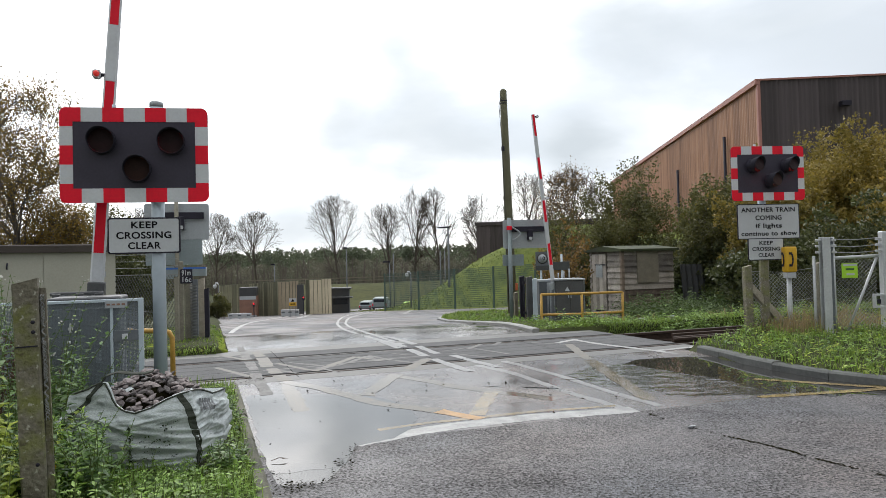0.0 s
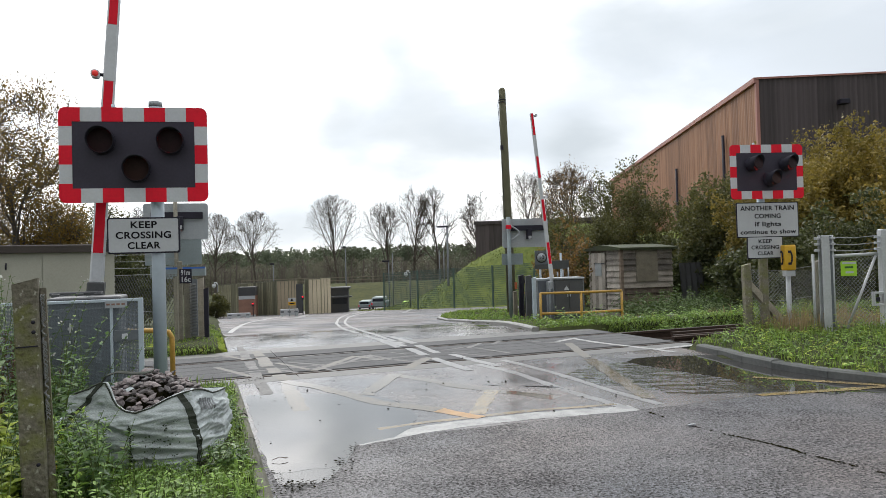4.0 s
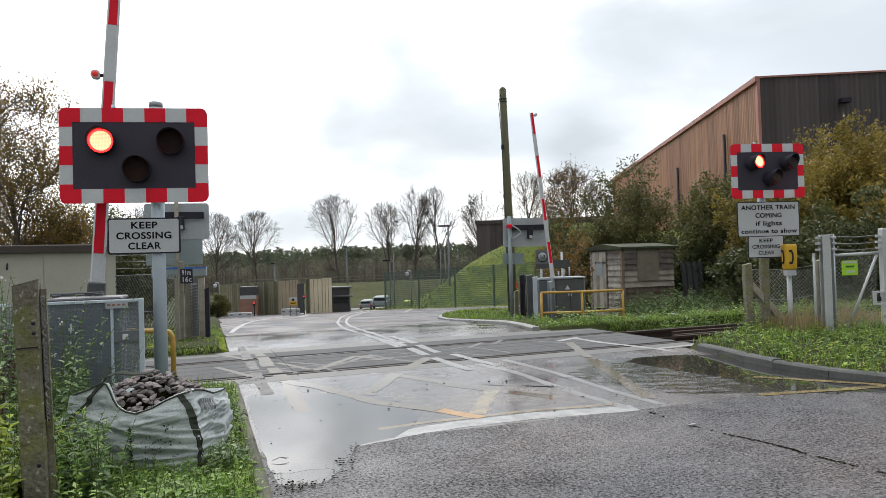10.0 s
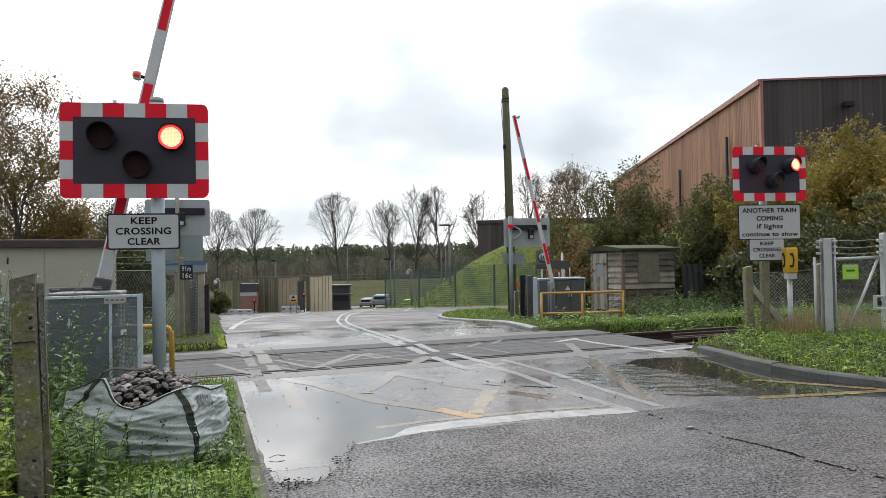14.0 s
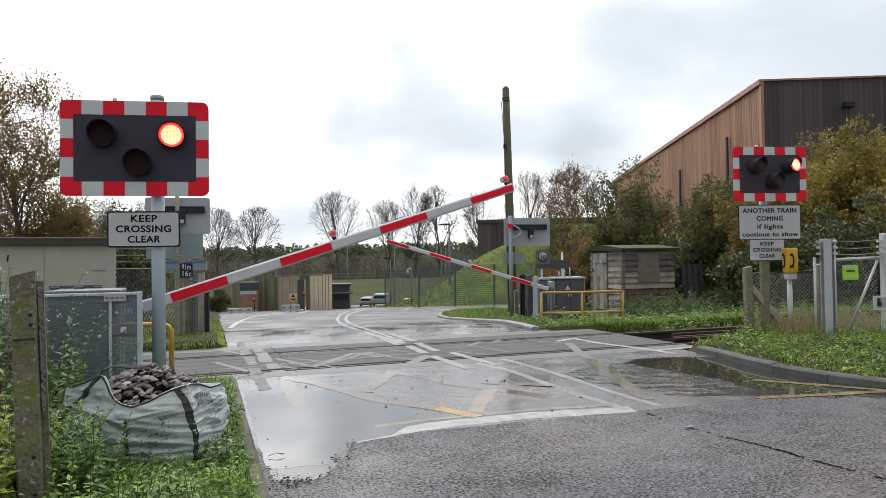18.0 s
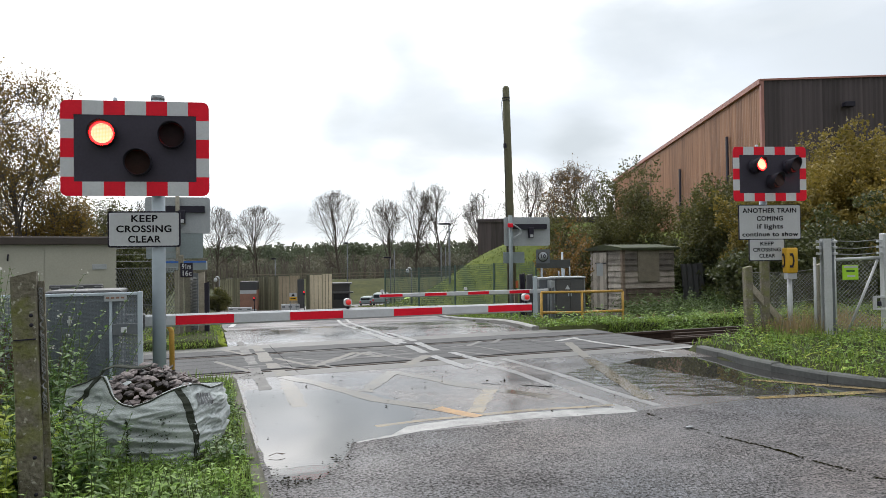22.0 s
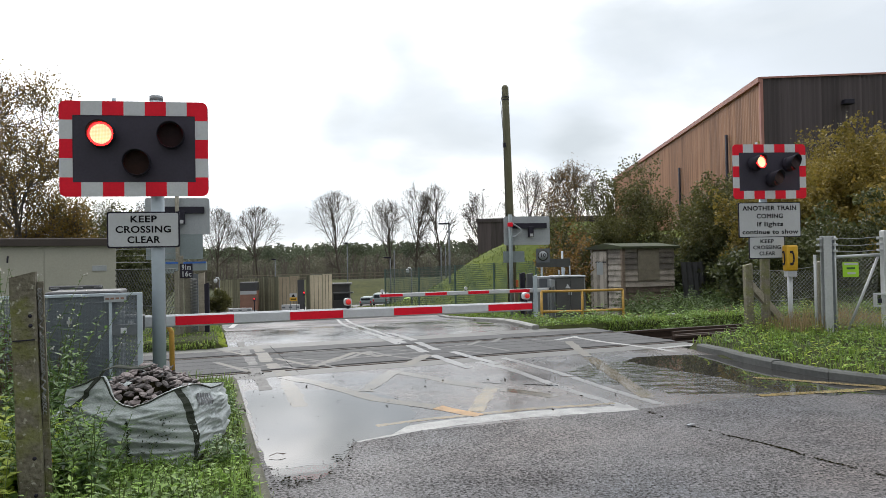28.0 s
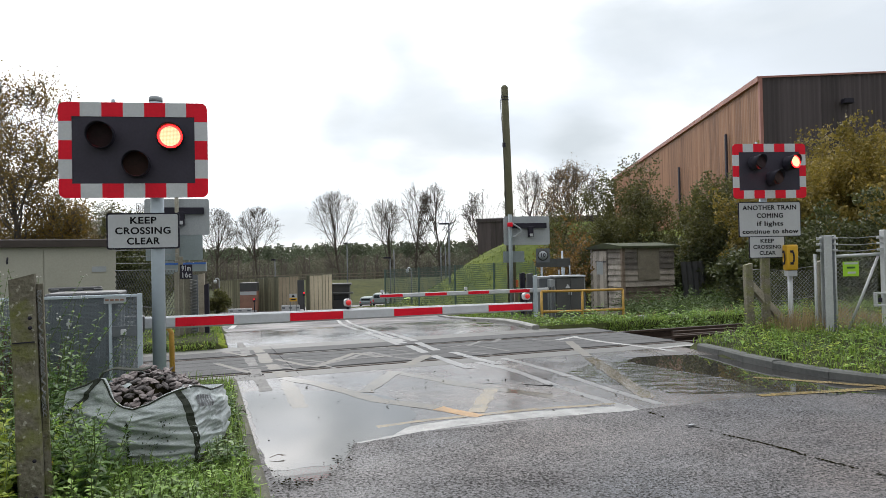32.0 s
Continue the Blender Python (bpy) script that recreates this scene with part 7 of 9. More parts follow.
def flat_building(name, label, category, m, w, dpt, h, wall, roof, fascia=0.25, cols=0, windows=(), over=0.12):
    """A plain flat-roofed block with panelled front (towards -y)."""
    t = thing(name, label, category, m)
    part("wall", Geo().box((0, 0, -0.6), (w, dpt, h - fascia)), wall, t)
    part("roof", Geo().box((-over, -over - 0.03, h - fascia), (w + over, dpt + over, h), 0.03), roof, t, "dark flat roof edge")
    for k in range(cols):
        part("wall_panel", Geo().box((w * k / cols + 0.012, -0.025, -0.5), (w * (k + 1) / cols - 0.012, -0.002, h - fascia - 0.004)), wall, t)
    for x0, z0, x1, z1 in windows:
        fr = part("window", Geo().box((x0, -0.06, z0), (x1, -0.027, z1), 0.01), M["lightgrey"], t)
        part("pane", Geo().box((x0 + 0.05, -0.066, z0 + 0.05), (x1 - 0.05, -0.061, z1 - 0.05)), M["glass"], fr)
    return t


CB = (-2.432, 21.967, 1.196)
cabin = flat_building("site_cabin", "cream panelled flat-roofed cabin with dark fascia", "cabin", pose(CB[0] - 14.4 * math.cos(radians(7)), CB[1] - 14.4 * math.sin(radians(7)), road_z(CB[1]) - 0.3, 0, 0, 7), 14.4, 5, 2.017 - road_z(CB[1]) + 0.3, M["cream"], M["fascia"], 0.22, 8)
part("wall_vent", Geo().box((14.4 - 0.62, -0.05, 1.687 + 0.35), (14.4 - 0.25, -0.026, 1.687 + 0.5), 0.005), M["lightgrey"], cabin)
smooth(part("wall_lamp", Geo().tube([(14.4 - 2.65, -0.03, 1.850 + 0.62), (14.4 - 2.65, -0.14, 1.850 + 0.55), (14.4 - 2.65, -0.15, 1.850 + 0.45)], 0.022, 8), M["black"], cabin, "small black wall lamp"))

DB = (22.983, 57.663, 1.930)
flat_building("works_building", "dark brown flat-roofed works building behind the bank", "building", pose(DB[0], DB[1], -2.5, 0, 0, -28), 12, 8, 4.801 + 2.5, M["brown_clad"], M["brown_clad"], 0.3, 10)
DC = (32.193, 62.974, 1.924)
flat_building("works_building", "long low reddish-brown works building behind the bank", "building", pose(DC[0], DC[1], -2.5, 0, 0, -14), 14, 8, 5.109 + 2.5, M["brown_clad"], M["rust_wall"], 0.4, 8)


def hut():
    """A boarded lineside hut: weatherboards, door, window shutter, mossy roof."""
    c = Vector((12.210, 18.565))
    zb = -0.818
    h = 1.522 - zb
    t = thing("lineside_hut", "small weatherboarded hut with peeling grey boards and mossy roof", "hut", pose(c.x, c.y, zb, 0, 0, -1.0))
    W, D = 1.84, 1.9
    part("core", Geo().box((0.03, 0.03, -0.4), (W - 0.03, D - 0.03, h - 0.02)), M["shed_low"], t)
    n = 13
    for k in range(n):
        z0, z1 = h * k / n, h * (k + 1) / n
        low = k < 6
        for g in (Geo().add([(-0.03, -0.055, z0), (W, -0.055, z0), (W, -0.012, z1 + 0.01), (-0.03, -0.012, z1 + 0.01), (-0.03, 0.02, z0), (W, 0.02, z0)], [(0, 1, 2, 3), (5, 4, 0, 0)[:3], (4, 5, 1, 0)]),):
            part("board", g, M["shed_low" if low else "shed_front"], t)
        part("board", Geo().add([(-0.055, 0, z0), (-0.055, D * 0.42, z0), (-0.012, D * 0.42, z1 + 0.01), (-0.012, 0, z1 + 0.01), (0.02, 0, z0), (0.02, D * 0.42, z0)], [(3, 2, 1, 0), (0, 1, 5, 4)]), M["shed_board"], t)
        part("board", Geo().add([(-0.055, D * 0.93, z0), (-0.055, D, z0), (-0.012, D, z1 + 0.01), (-0.012, D * 0.93, z1 + 0.01), (0.02, D * 0.93, z0), (0.02, D, z0)], [(3, 2, 1, 0), (0, 1, 5, 4)]), M["shed_board"], t)
    part("corner_post", Geo().box((-0.06, -0.06, -0.2), (0.05, 0.05, h), 0.008), M["shed_low"], t)
    door = part("door", Geo().box((-0.05, D * 0.45, 0.06), (-0.005, D * 0.90, h - 0.12), 0.004), M["shed_board"], t, "planked door with grey peeling paint")
    for k in range(4):
        y0 = D * (0.455 + 0.111 * k)
        part("door_board", Geo().box((-0.062, y0, 0.08), (-0.051, y0 + D * 0.106, h - 0.14)), M["shed_board"], door)
    part("door_notice", Geo().box((-0.075, D * 0.56, h * 0.62), (-0.063, D * 0.76, h * 0.80)), M["lightgrey"], door, "small pale notice")
    for zz in (0.35, h - 0.5):
        part("hinge", Geo().box((-0.075, D * 0.46, zz), (-0.064, D * 0.80, zz + 0.04)), M["black"], door)
    part("shutter", Geo().box((W * 0.27, -0.075, h * 0.55), (W * 0.69, -0.038, h * 0.985), 0.006), M["wood_grey"], t, "grey boarded window shutter")
    g = Geo().add([(-0.14, -0.16, h + 0.0), (W + 0.15, -0.16, h + 0.0), (W + 0.15, D * 0.5, h + 0.12), (-0.14, D * 0.5, h + 0.12), (W + 0.15, D + 0.1, h), (-0.14, D + 0.1, h),
                   (-0.14, -0.16, h - 0.07), (W + 0.15, -0.16, h - 0.07), (W + 0.15, D + 0.1, h - 0.07), (-0.14, D + 0.1, h - 0.07)],
                  [(0, 1, 2, 3), (3, 2, 4, 5), (6, 7, 1, 0), (7, 8, 4, 2, 1), (8, 9, 5, 4), (9, 6, 0, 3, 5)])
    part("roof", g, M["shed_roof"], t, "low felt roof with moss")
    return t



hut()


def dark_sheets():
    """Old black sheeting leaning on the hedge beside the hut."""
    t = thing("corrugated_sheeting", "old black corrugated sheets leaning on the hedge", "sheeting", pose(14.75, 18.9, -0.75, -6, 0, 4))
    for k in range(3):
        g = Geo()
        for i in range(17):
            g.v += [(0.06 * i, 0.022 * math.sin(i * 1.57), 0), (0.06 * i, 0.022 * math.sin(i * 1.57), 1.75 - 0.15 * k)]
        g.f = [(2 * i, 2 * i + 2, 2 * i + 3, 2 * i + 1) for i in range(16)]
        g.mi = [0] * 16
        part("sheet", g, M["tarp_dark"], t, "", pose(0.9 * k, 0.05 * (k % 2), 0, 0, 1.5 * k, 0))


dark_sheets()


def marker_peg(at):
    """A short square concrete peg with a chamfered cap, standing in the weeds."""
    t = thing("marker_peg", "short grey concrete marker peg in the weeds", "marker", pose(at[0], at[1], at[2] - 0.12, 2, -2, 8), "pegs beside the track")
    part("shaft", Geo().box((-0.028, -0.028, 0), (0.028, 0.028, 0.20), 0.004), M["concrete_post"], t)
    part("cap", Geo().box((-0.032, -0.032, 0.20), (0.032, 0.032, 0.225), 0.008), M["lightgrey"], t)


marker_peg((7.755, 11.216, -0.006))
marker_peg((8.310, 11.026, 0.028))

# ---- bushes and trees on the east side ----
B1 = (16.964, 25.938, -0.355)
bush("olive and brown oak bush before the barn", pose(B1[0], B1[1], -1.2), 41, 2.5, 2.0, 5.7, M["leaf_olive"], 60000, 0.085)
bush("thin russet oak sapling behind the speed limit board", pose(11.9, 21.4, -0.75), 37, 1.25, 1.0, 3.1, M["leaf_russet"], 2300, 0.10, stems=4)
tree("half-bare oak with russet leaves on the bank", pose(24.3, 44.0, 1.0, 0, 0, 30), 23, 6.3, 48, M["leaf_russet"], 7, 0.10, 0.20, thin=0.014, clear=0.25, limbs=8)
B1B = (17.540, 24.155, -0.299)
bush("dark green bush beside the barn wall", pose(B1B[0], B1B[1], -1.2), 51, 1.6, 1.4, 3.2, M["leaf_bush"], 24000, 0.085)
B2 = (16.123, 29.398, -0.474)
bush("russet hedge bush on the bank foot", pose(B2[0], B2[1], -0.6), 42, 1.5, 1.3, 2.9, M["leaf_oak"], 6500, 0.085)
B3 = (18.077, 20.271, -0.154)
bush("tall olive bush with ragged top", pose(B3[0], B3[1], -1.0), 43, 1.6, 1.6, 5.5, M["leaf_olive"], 54000, 0.085)
B4 = (17.723, 16.156, 0.368)
bush("golden autumn tree behind the crossing signal", pose(B4[0], B4[1], -0.6), 44, 2.5, 2.2, 5.5, M["leaf_gold"], 70000, 0.085, name="tree")
B5 = (18.510, 14.830, 0.383)
bush("golden brown autumn tree beside the railway", pose(B5[0], B5[1], -0.5), 45, 2.6, 2.2, 5.3, M["leaf_gold"], 60000, 0.085, name="tree")
B6 = (13.728, 13.828, -0.043)
bush("dense dark hedge behind the chain-link fence", pose(B6[0], B6[1], -0.5), 46, 2.2, 1.3, 2.6, M["leaf_bush"], 26000, 0.085)
B7 = (14.403, 12.540, 0.007)
bush("dense dark hedge behind the gate", pose(B7[0], B7[1], -0.5), 47, 2.8, 1.3, 2.6, M["leaf_bush"], 30000, 0.085)
B8 = (-2.269, 24.025, 1.187)
bush("dark hedge beside the cabin", pose(B8[0], B8[1], -0.8), 48, 1.4, 1.2, 2.7, M["leaf_bush"], 30000, 0.08)
B9 = (16.155, 19.869, -0.080)
bush("dark ivy bush behind the hut", pose(B9[0], B9[1], -0.7), 49, 1.4, 1.2, 2.4, M["leaf_bush"], 18000, 0.085)
B10 = (16.672, 12.290, 0.218)
bush("golden brown hedge beyond the gate", pose(B10[0], B10[1], -0.5), 50, 2.6, 1.3, 3.4, M["leaf_gold"], 20000, 0.09)


# ---- far yard ----
def hoarding():
    """Tall steel panels round the yard: olive ones by the gatehouse, beige ones beside them."""
    t = thing("steel_hoarding", "row of olive and beige steel hoarding panels round the yard", "hoarding", pose(0, 0, 0))
    a0, b0 = Vector((0.946, 49.393)), Vector((7.379, 42.967))
    run = b0 - a0
    ang = math.degrees(math.atan2(run.y, run.x))
    kinds = (("o", 0.06), ("o", 0.06), ("o", 0.05), ("o", 0.06), ("o", 0.05), ("o", 0.05), ("d", 0.03), ("o", 0.05), ("d", 0.04), ("o", 0.05), ("d", 0.04), ("b", 0.10), ("b", 0.08), ("g", 0.06), ("d", 0.03), ("p", 0.105), ("p", 0.075))
    total = sum(w for _, w in kinds)
    f = 0.0
    for k, w in kinds:
        p = a0 + run * (f / total)
        wide = run.length * w / total
        z = road_z(p.y)
        h = 0.318 - road_z(45.0) + 0.05 * f + random.uniform(-0.02, 0.02)
        if k != "g":
            part("panel", Geo().box((0.01, -0.03, -0.2), (wide - 0.01, 0.03, h), 0.008), M[{"o": "olive_panel", "d": "dark_panel", "b": "beige", "p": "beige_pale"}[k]], t, "", pose(p.x, p.y, z, 0, 0, ang))
        if k != "g":
            for i in range(1, 3):
                part("panel_rib", Geo().box((wide * i / 3 - 0.012, -0.045, -0.1), (wide * i / 3 + 0.012, -0.031, h - 0.03)), M["dark_panel"], t, "", pose(p.x, p.y, z, 0, 0, ang))
            part("top_rail", Geo().box((0, -0.05, h + 0.002), (wide, 0.05, h + 0.04)), M["dark_panel"], t, "", pose(p.x, p.y, z, 0, 0, ang))
        part("panel_post", Geo().box((-0.025, -0.06, -0.2), (0.025, -0.032, h + 0.03), 0.004), M["olive_panel"], t, "", pose(p.x, p.y, z, 0, 0, ang))
        f += w
    return t


M["olive_panel"] = mat("olive_steel_panel", (0.23, 0.22, 0.145), 0.6, 0, 0.3, 0.8, 12, 0.05, rnd=0.5)
M["dark_panel"] = mat("dark_olive_panel", (0.12, 0.12, 0.08), 0.6, 0, 0.3, 0.8, 12, 0.05, rnd=0.3)
M["beige_pale"] = mat("pale_beige_panel", (0.56, 0.49, 0.35), 0.6, 0, 0.22, 0.8, 12, 0.05, rnd=0.1)
hoarding()
GH = (1.933, 45.885, -1.628)
gate_house = flat_building("gate_house", "small red brick gatehouse with pale sign band", "gatehouse", pose(GH[0] + 0.1, GH[1], road_z(GH[1]) - 0.05, 0, 0, -12), 1.05, 1.0, 1.92, M["brick"], M["tarp_dark"], 0.55, 0, over=0.0)
part("sign_band", Geo().box((0.02, -0.03, 1.14), (1.03, -0.004, 1.36)), M["white_plate"], gate_house, "pale sign band")
part("base_band", Geo().box((0.0, -0.02, 0.0), (1.05, -0.003, 0.16)), M["white_plate"], gate_house)
kb = flat_building("dark_cabin", "small dark site cabin with a flat canopy", "cabin", pose(7.550, 43.969, road_z(44) + 0.05, 0, 0, -14), 1.1, 1.2, 1.55, M["tarp_dark"], M["tarp_dark"], 0.1, 0)
part("canopy", Geo().box((-0.15, -0.5, 0.92), (1.35, -0.01, 1.0), 0.01), M["cab_dark"], kb, "flat dark canopy")
part("window_band", Geo().box((0.1, -0.02, 0.5), (1.0, -0.004, 0.85)), M["glass"], kb, "dark window band")
part("door_leaf", Geo().box((0, -0.02, 0), (0.42, 0.02, 1.8), 0.01), M["tarp_dark"], thing("gate_leaf", "dark gap door in the hoarding", "gate", pose(5.336, 43.455, road_z(42), 0, 0, -16)))


def column(label, px, h, arm=0.0, cam_=False, r=0.05, name="street_lamp"):
    x, y, z = px
    t = thing(name, label, "lamp post", pose(x, y, road_z(y), 0, 0, -18.85))
    smooth(part("column", Geo().tube([(0, 0, -0.3), (0, 0, h * 0.3), (0, 0, h)], [r * 1.3, r, r * 0.8], 10), M["column"], t, "grey steel column"))
    if arm:
        part("lamp_head", Geo().box((-arm, -0.07, h - 0.03), (0.06, 0.07, h + 0.09), 0.02), M["black"], t, "dark flat lamp head")
    if cam_:
        smooth(part("camera_neck", Geo().tube([(0, 0, h), (-0.08, 0, h + 0.12), (-0.2, 0, h + 0.12), (-0.24, 0, h)], 0.035, 8), M["white"], t))
        smooth(part("camera_dome", Geo().tube([(-0.24, 0, h + 0.02), (-0.24, 0, h - 0.12), (-0.24, 0, h - 0.22)], [0.1, 0.12, 0.05], 12), M["white"], t, "white domed camera"))
    return t


M["column"] = mat("grey_column_paint", (0.13, 0.14, 0.15), 0.5, 0.3, 0.2, 3, 30, 0.05)
column("dark steel street lamp with a flat head", (15.290, 43.437, -1.515), 5.3, 0.65, r=0.075)
column("slim lamp column beside the yard", (13.082, 50.542, -2.144), 3.5, 0.5)
column("slim lamp column beside the yard", (14.390, 54.327, -2.408), 4.4, 0.0)
column("slim lamp column behind the hoarding", (10.623, 54.554, -2.289), 4.9, 0.25)
column("slim lamp column behind the hoarding", (5.494, 59.478, -2.391), 4.0, 0.3)
column("white domed camera on a short column", (12.322, 42.339, -1.646), 2.3, 0, True, name="camera_post")
column("double steel mast with a platform", (17.647, 52.152, -2.040), 4.4, 0, r=0.05, name="mast")
column("double steel mast with a platform", (17.985, 52.037, -2.045), 4.4, 0, r=0.05, name="mast")


def warning_board(at):
    """A low trestle sign: white head with a black triangle over a yellow plate."""
    t = thing("road_sign_board", "white and yellow warning board on a low trestle", "sign", pose(at[0], at[1], road_z(at[1]), 0, 0, -14))
    part("yellow_plate", Geo().box((-0.20, -0.02, 0.60), (0.20, 0.0, 0.80), 0.005), M["yellow"], t, "yellow lower plate")
    part("white_plate", Geo().box((-0.20, -0.02, 0.802), (0.20, 0.0, 1.02), 0.005), M["white_plate"], t)
    part("triangle", Geo().prism([(-0.10, 0.83), (0.10, 0.83), (0, 1.00)], -0.026, -0.021), M["sign_black"], t, "black warning triangle")
    part("print_bar", Geo().box((-0.14, -0.026, 0.67), (0.14, -0.021, 0.73)), M["sign_black"], t)
    for dx in (-0.16, 0.16):
        part("leg", Geo().box((dx - 0.015, -0.015, -0.02), (dx + 0.015, 0.02, 0.60)), M["column"], t)


def plastic_barrier(at, w, h):
    """A low white moulded road barrier with feet."""
    t = thing("road_barrier", "low white plastic road barrier", "road barrier", pose(at[0], at[1], road_z(at[1]), 0, 0, -14), "white barriers before the gatehouse")
    part("body", Geo().box((-w / 2, -0.06, 0.05), (w / 2, 0.06, h), 0.02), M["white_plate"], t)
    for k in range(3):
        x = w * (k - 1) * 0.38
        part("foot", Geo().box((x - 0.07, -0.16, -0.02), (x + 0.07, 0.16, 0.05), 0.01), M["lightgrey"], t)
        part("slot", Geo().box((x - 0.09, -0.068, h * 0.5), (x + 0.09, -0.061, h * 0.72)), M["grey_paint"], t)


def stop_lamp(at, h):
    """A slim post with a red lamp beside the yard gate."""
    t = thing("stop_lamp", "slim black post with a small red stop lamp", "signal", pose(at[0], at[1], road_z(at[1]), 0, 0, -14), "stop lamps at the yard gate")
    smooth(part("post", Geo().tube([(0, 0, -0.05), (0, 0, h - 0.1)], 0.03, 8), M["black"], t))
    part("lamp_box", Geo().box((-0.065, -0.06, h - 0.16), (0.065, 0.06, h + 0.08), 0.01), M["black"], t)
    smooth(part("lens", Geo().tube([(0, -0.061, h), (0, -0.075, h)], [0.05, 0.04], 12), M["stop_red"], t, "lit red lens"))


def van(name, label, cat, at, rz, w, h, body, long_=2.6):
    """A parked vehicle seen from behind: body, cab glass, wheels, lamps."""
    t = thing(name, label, cat, pose(at[0], at[1], road_z(at[1]), 0, 0, rz))
    part("body", Geo().box((-w / 2, 0, 0.16 * h), (w / 2, long_, 0.62 * h), 0.05), body, t)
    part("cab", Geo().box((-w * 0.44, 0.05, 0.60 * h), (w * 0.44, long_ * 0.8, h), 0.07), body, t)
    part("rear_window", Geo().box((-w * 0.36, 0.030, 0.66 * h), (w * 0.36, 0.048, 0.90 * h), 0.006), M["glass"], t)
    for sx in (-1, 1):
        part("tail_lamp", Geo().box((sx * w * 0.42 - 0.04, -0.02, 0.36 * h), (sx * w * 0.42 + 0.04, -0.002, 0.54 * h)), M["red"], t)
        for yy in (0.35, long_ - 0.45):
            smooth(part("wheel", Geo().tube([(sx * w * 0.40 - 0.07, yy, 0.15 * h), (sx * w * 0.40 + 0.07, yy, 0.15 * h)], 0.16 * h, 12), M["black"], t))
    part("bumper", Geo().box((-w / 2, -0.05, 0.17 * h), (w / 2, -0.004, 0.28 * h), 0.01), M["cab_dark"], t)


M["stop_red"] = glow("red_stop_lens", (0.9, 0.02, 0.03), 1.2)
warning_board((4.610, 39.5))
plastic_barrier((1.827, 41.0), 1.29, 0.30)
plastic_barrier((4.511, 40.0), 1.003, 0.40)
stop_lamp((2.825, 44.5), 0.800)
stop_lamp((5.540, 42.0), 1.065)
van("parked_van", "white van parked in the far yard", "van", (11.810, 48.860), -20, 1.1, 0.85, M["plate_back"])
van("parked_van", "grey van parked in the far yard", "van", (11.05, 50.159), -20, 0.9, 0.62, M["plate_back"])
van("parked_car", "yellow-green car parked beyond the fence", "car", (14.833, 52.058), -20, 0.85, 0.42, M["green_sign"], 2.0)
bush("grey-green shrub before the hoarding", pose(0.749, 44.0, road_z(44) - 0.05), 87, 1.0, 0.8, 1.5, M["leaf_olive"], 7000, 0.09)
column("white domed camera on a slim post by the hoarding", (0.806, 46.0, 0), 2.087, 0, True, r=0.035, name="camera_post")


# ---- road paint and water ----
def paint(name, label, mat_, lines, lift=0.0009):
    """One painted marking made of lines: points and width."""
    g = Geo()
    for pts, w in lines:
        quad_line(g, pts, w, lift)
    return setting(name, g, mat_, label)


M["amber_line"] = mat("orange_yellow_road_paint", (0.20, 0.12, 0.05), 0.32, 0, 0.4, 6, 50, 0.15, col2=(0.50, 0.28, 0.10), spec=0.3)
M["kerb_yellow"] = mat("soaked_yellow_road_paint", (0.09, 0.075, 0.045), 0.14, 0, 0.4, 7, 40, 0.1, col2=(0.36, 0.27, 0.13), spec=0.45)
M["worn_beige"] = mat("faded_beige_paint", (0.09, 0.088, 0.083), 0.5, 0, 0.4, 7, 45, 0.2, col2=(0.19, 0.178, 0.15), spec=0.2)
paint("stop_line", "white stop line before the crossing", M["white_line"], [([(0.930, 4.735), (1.273, 4.840), (1.546, 4.897), (1.970, 4.943), (2.208, 4.946), (2.448, 4.938), (2.678, 4.911), (2.960, 4.868), (3.254, 4.845)], 0.20)])
paint("centre_line", "white centre line on the wet road", M["white_far"], [([(3.202, 4.831), (3.139, 5.755), (3.164, 7.005), (3.001, 7.878)], 0.10), ([(3.512, 4.865), (3.496, 5.511), (3.522, 6.637), (3.449, 7.883)], 0.09)])
paint("deck_centre_line", "white double line across the rails", M["white_far"], [([(2.782, 7.307), (2.733, 8.493)], 0.11), ([(3.185, 7.446), (3.073, 8.694)], 0.11), ([(2.729, 8.794), (2.743, 9.658)], 0.12), ([(2.937, 8.948), (2.961, 9.930)], 0.11), ([(2.765, 9.948), (2.630, 11.386)], 0.12), ([(2.984, 10.158), (2.935, 11.441)], 0.12)], 0.0023)
paint("island_line", "white double line curving round the far junction", M["white_line"], [([(15.753, 61.267), (11.183, 47.704), (8.822, 41.107), (7.092, 36.198), (5.932, 31.835), (4.969, 27.436), (4.095, 22.891), (3.719, 20.333)], 0.09), ([(14.604, 56.054), (10.722, 45.006), (8.621, 38.955), (6.777, 33.133), (5.857, 29.851), (5.045, 26.268), (4.363, 22.821), (3.871, 19.572)], 0.09)], 0.003)
paint("island_tail_line", "worn white double line towards the rails", M["white_far"], [([(3.719, 20.333), (3.066, 16.039), (2.734, 13.380), (2.651, 11.991), (2.634, 10.803), (2.637, 9.819)], 0.09), ([(3.871, 19.572), (3.246, 15.501), (2.884, 12.948), (2.796, 11.466), (2.822, 10.242)], 0.09)], 0.003)
paint("edge_line", "white dashed edge line across the rails", M["worn_white"], [([(0.532, 6.880), (0.528, 7.649)], 0.12), ([(0.528, 7.807), (0.516, 8.373)], 0.13), ([(0.521, 8.657), (0.517, 9.408)], 0.12), ([(0.516, 9.646), (0.497, 10.445)], 0.12), ([(0.492, 10.666), (0.486, 11.262)], 0.10)], 0.0023)
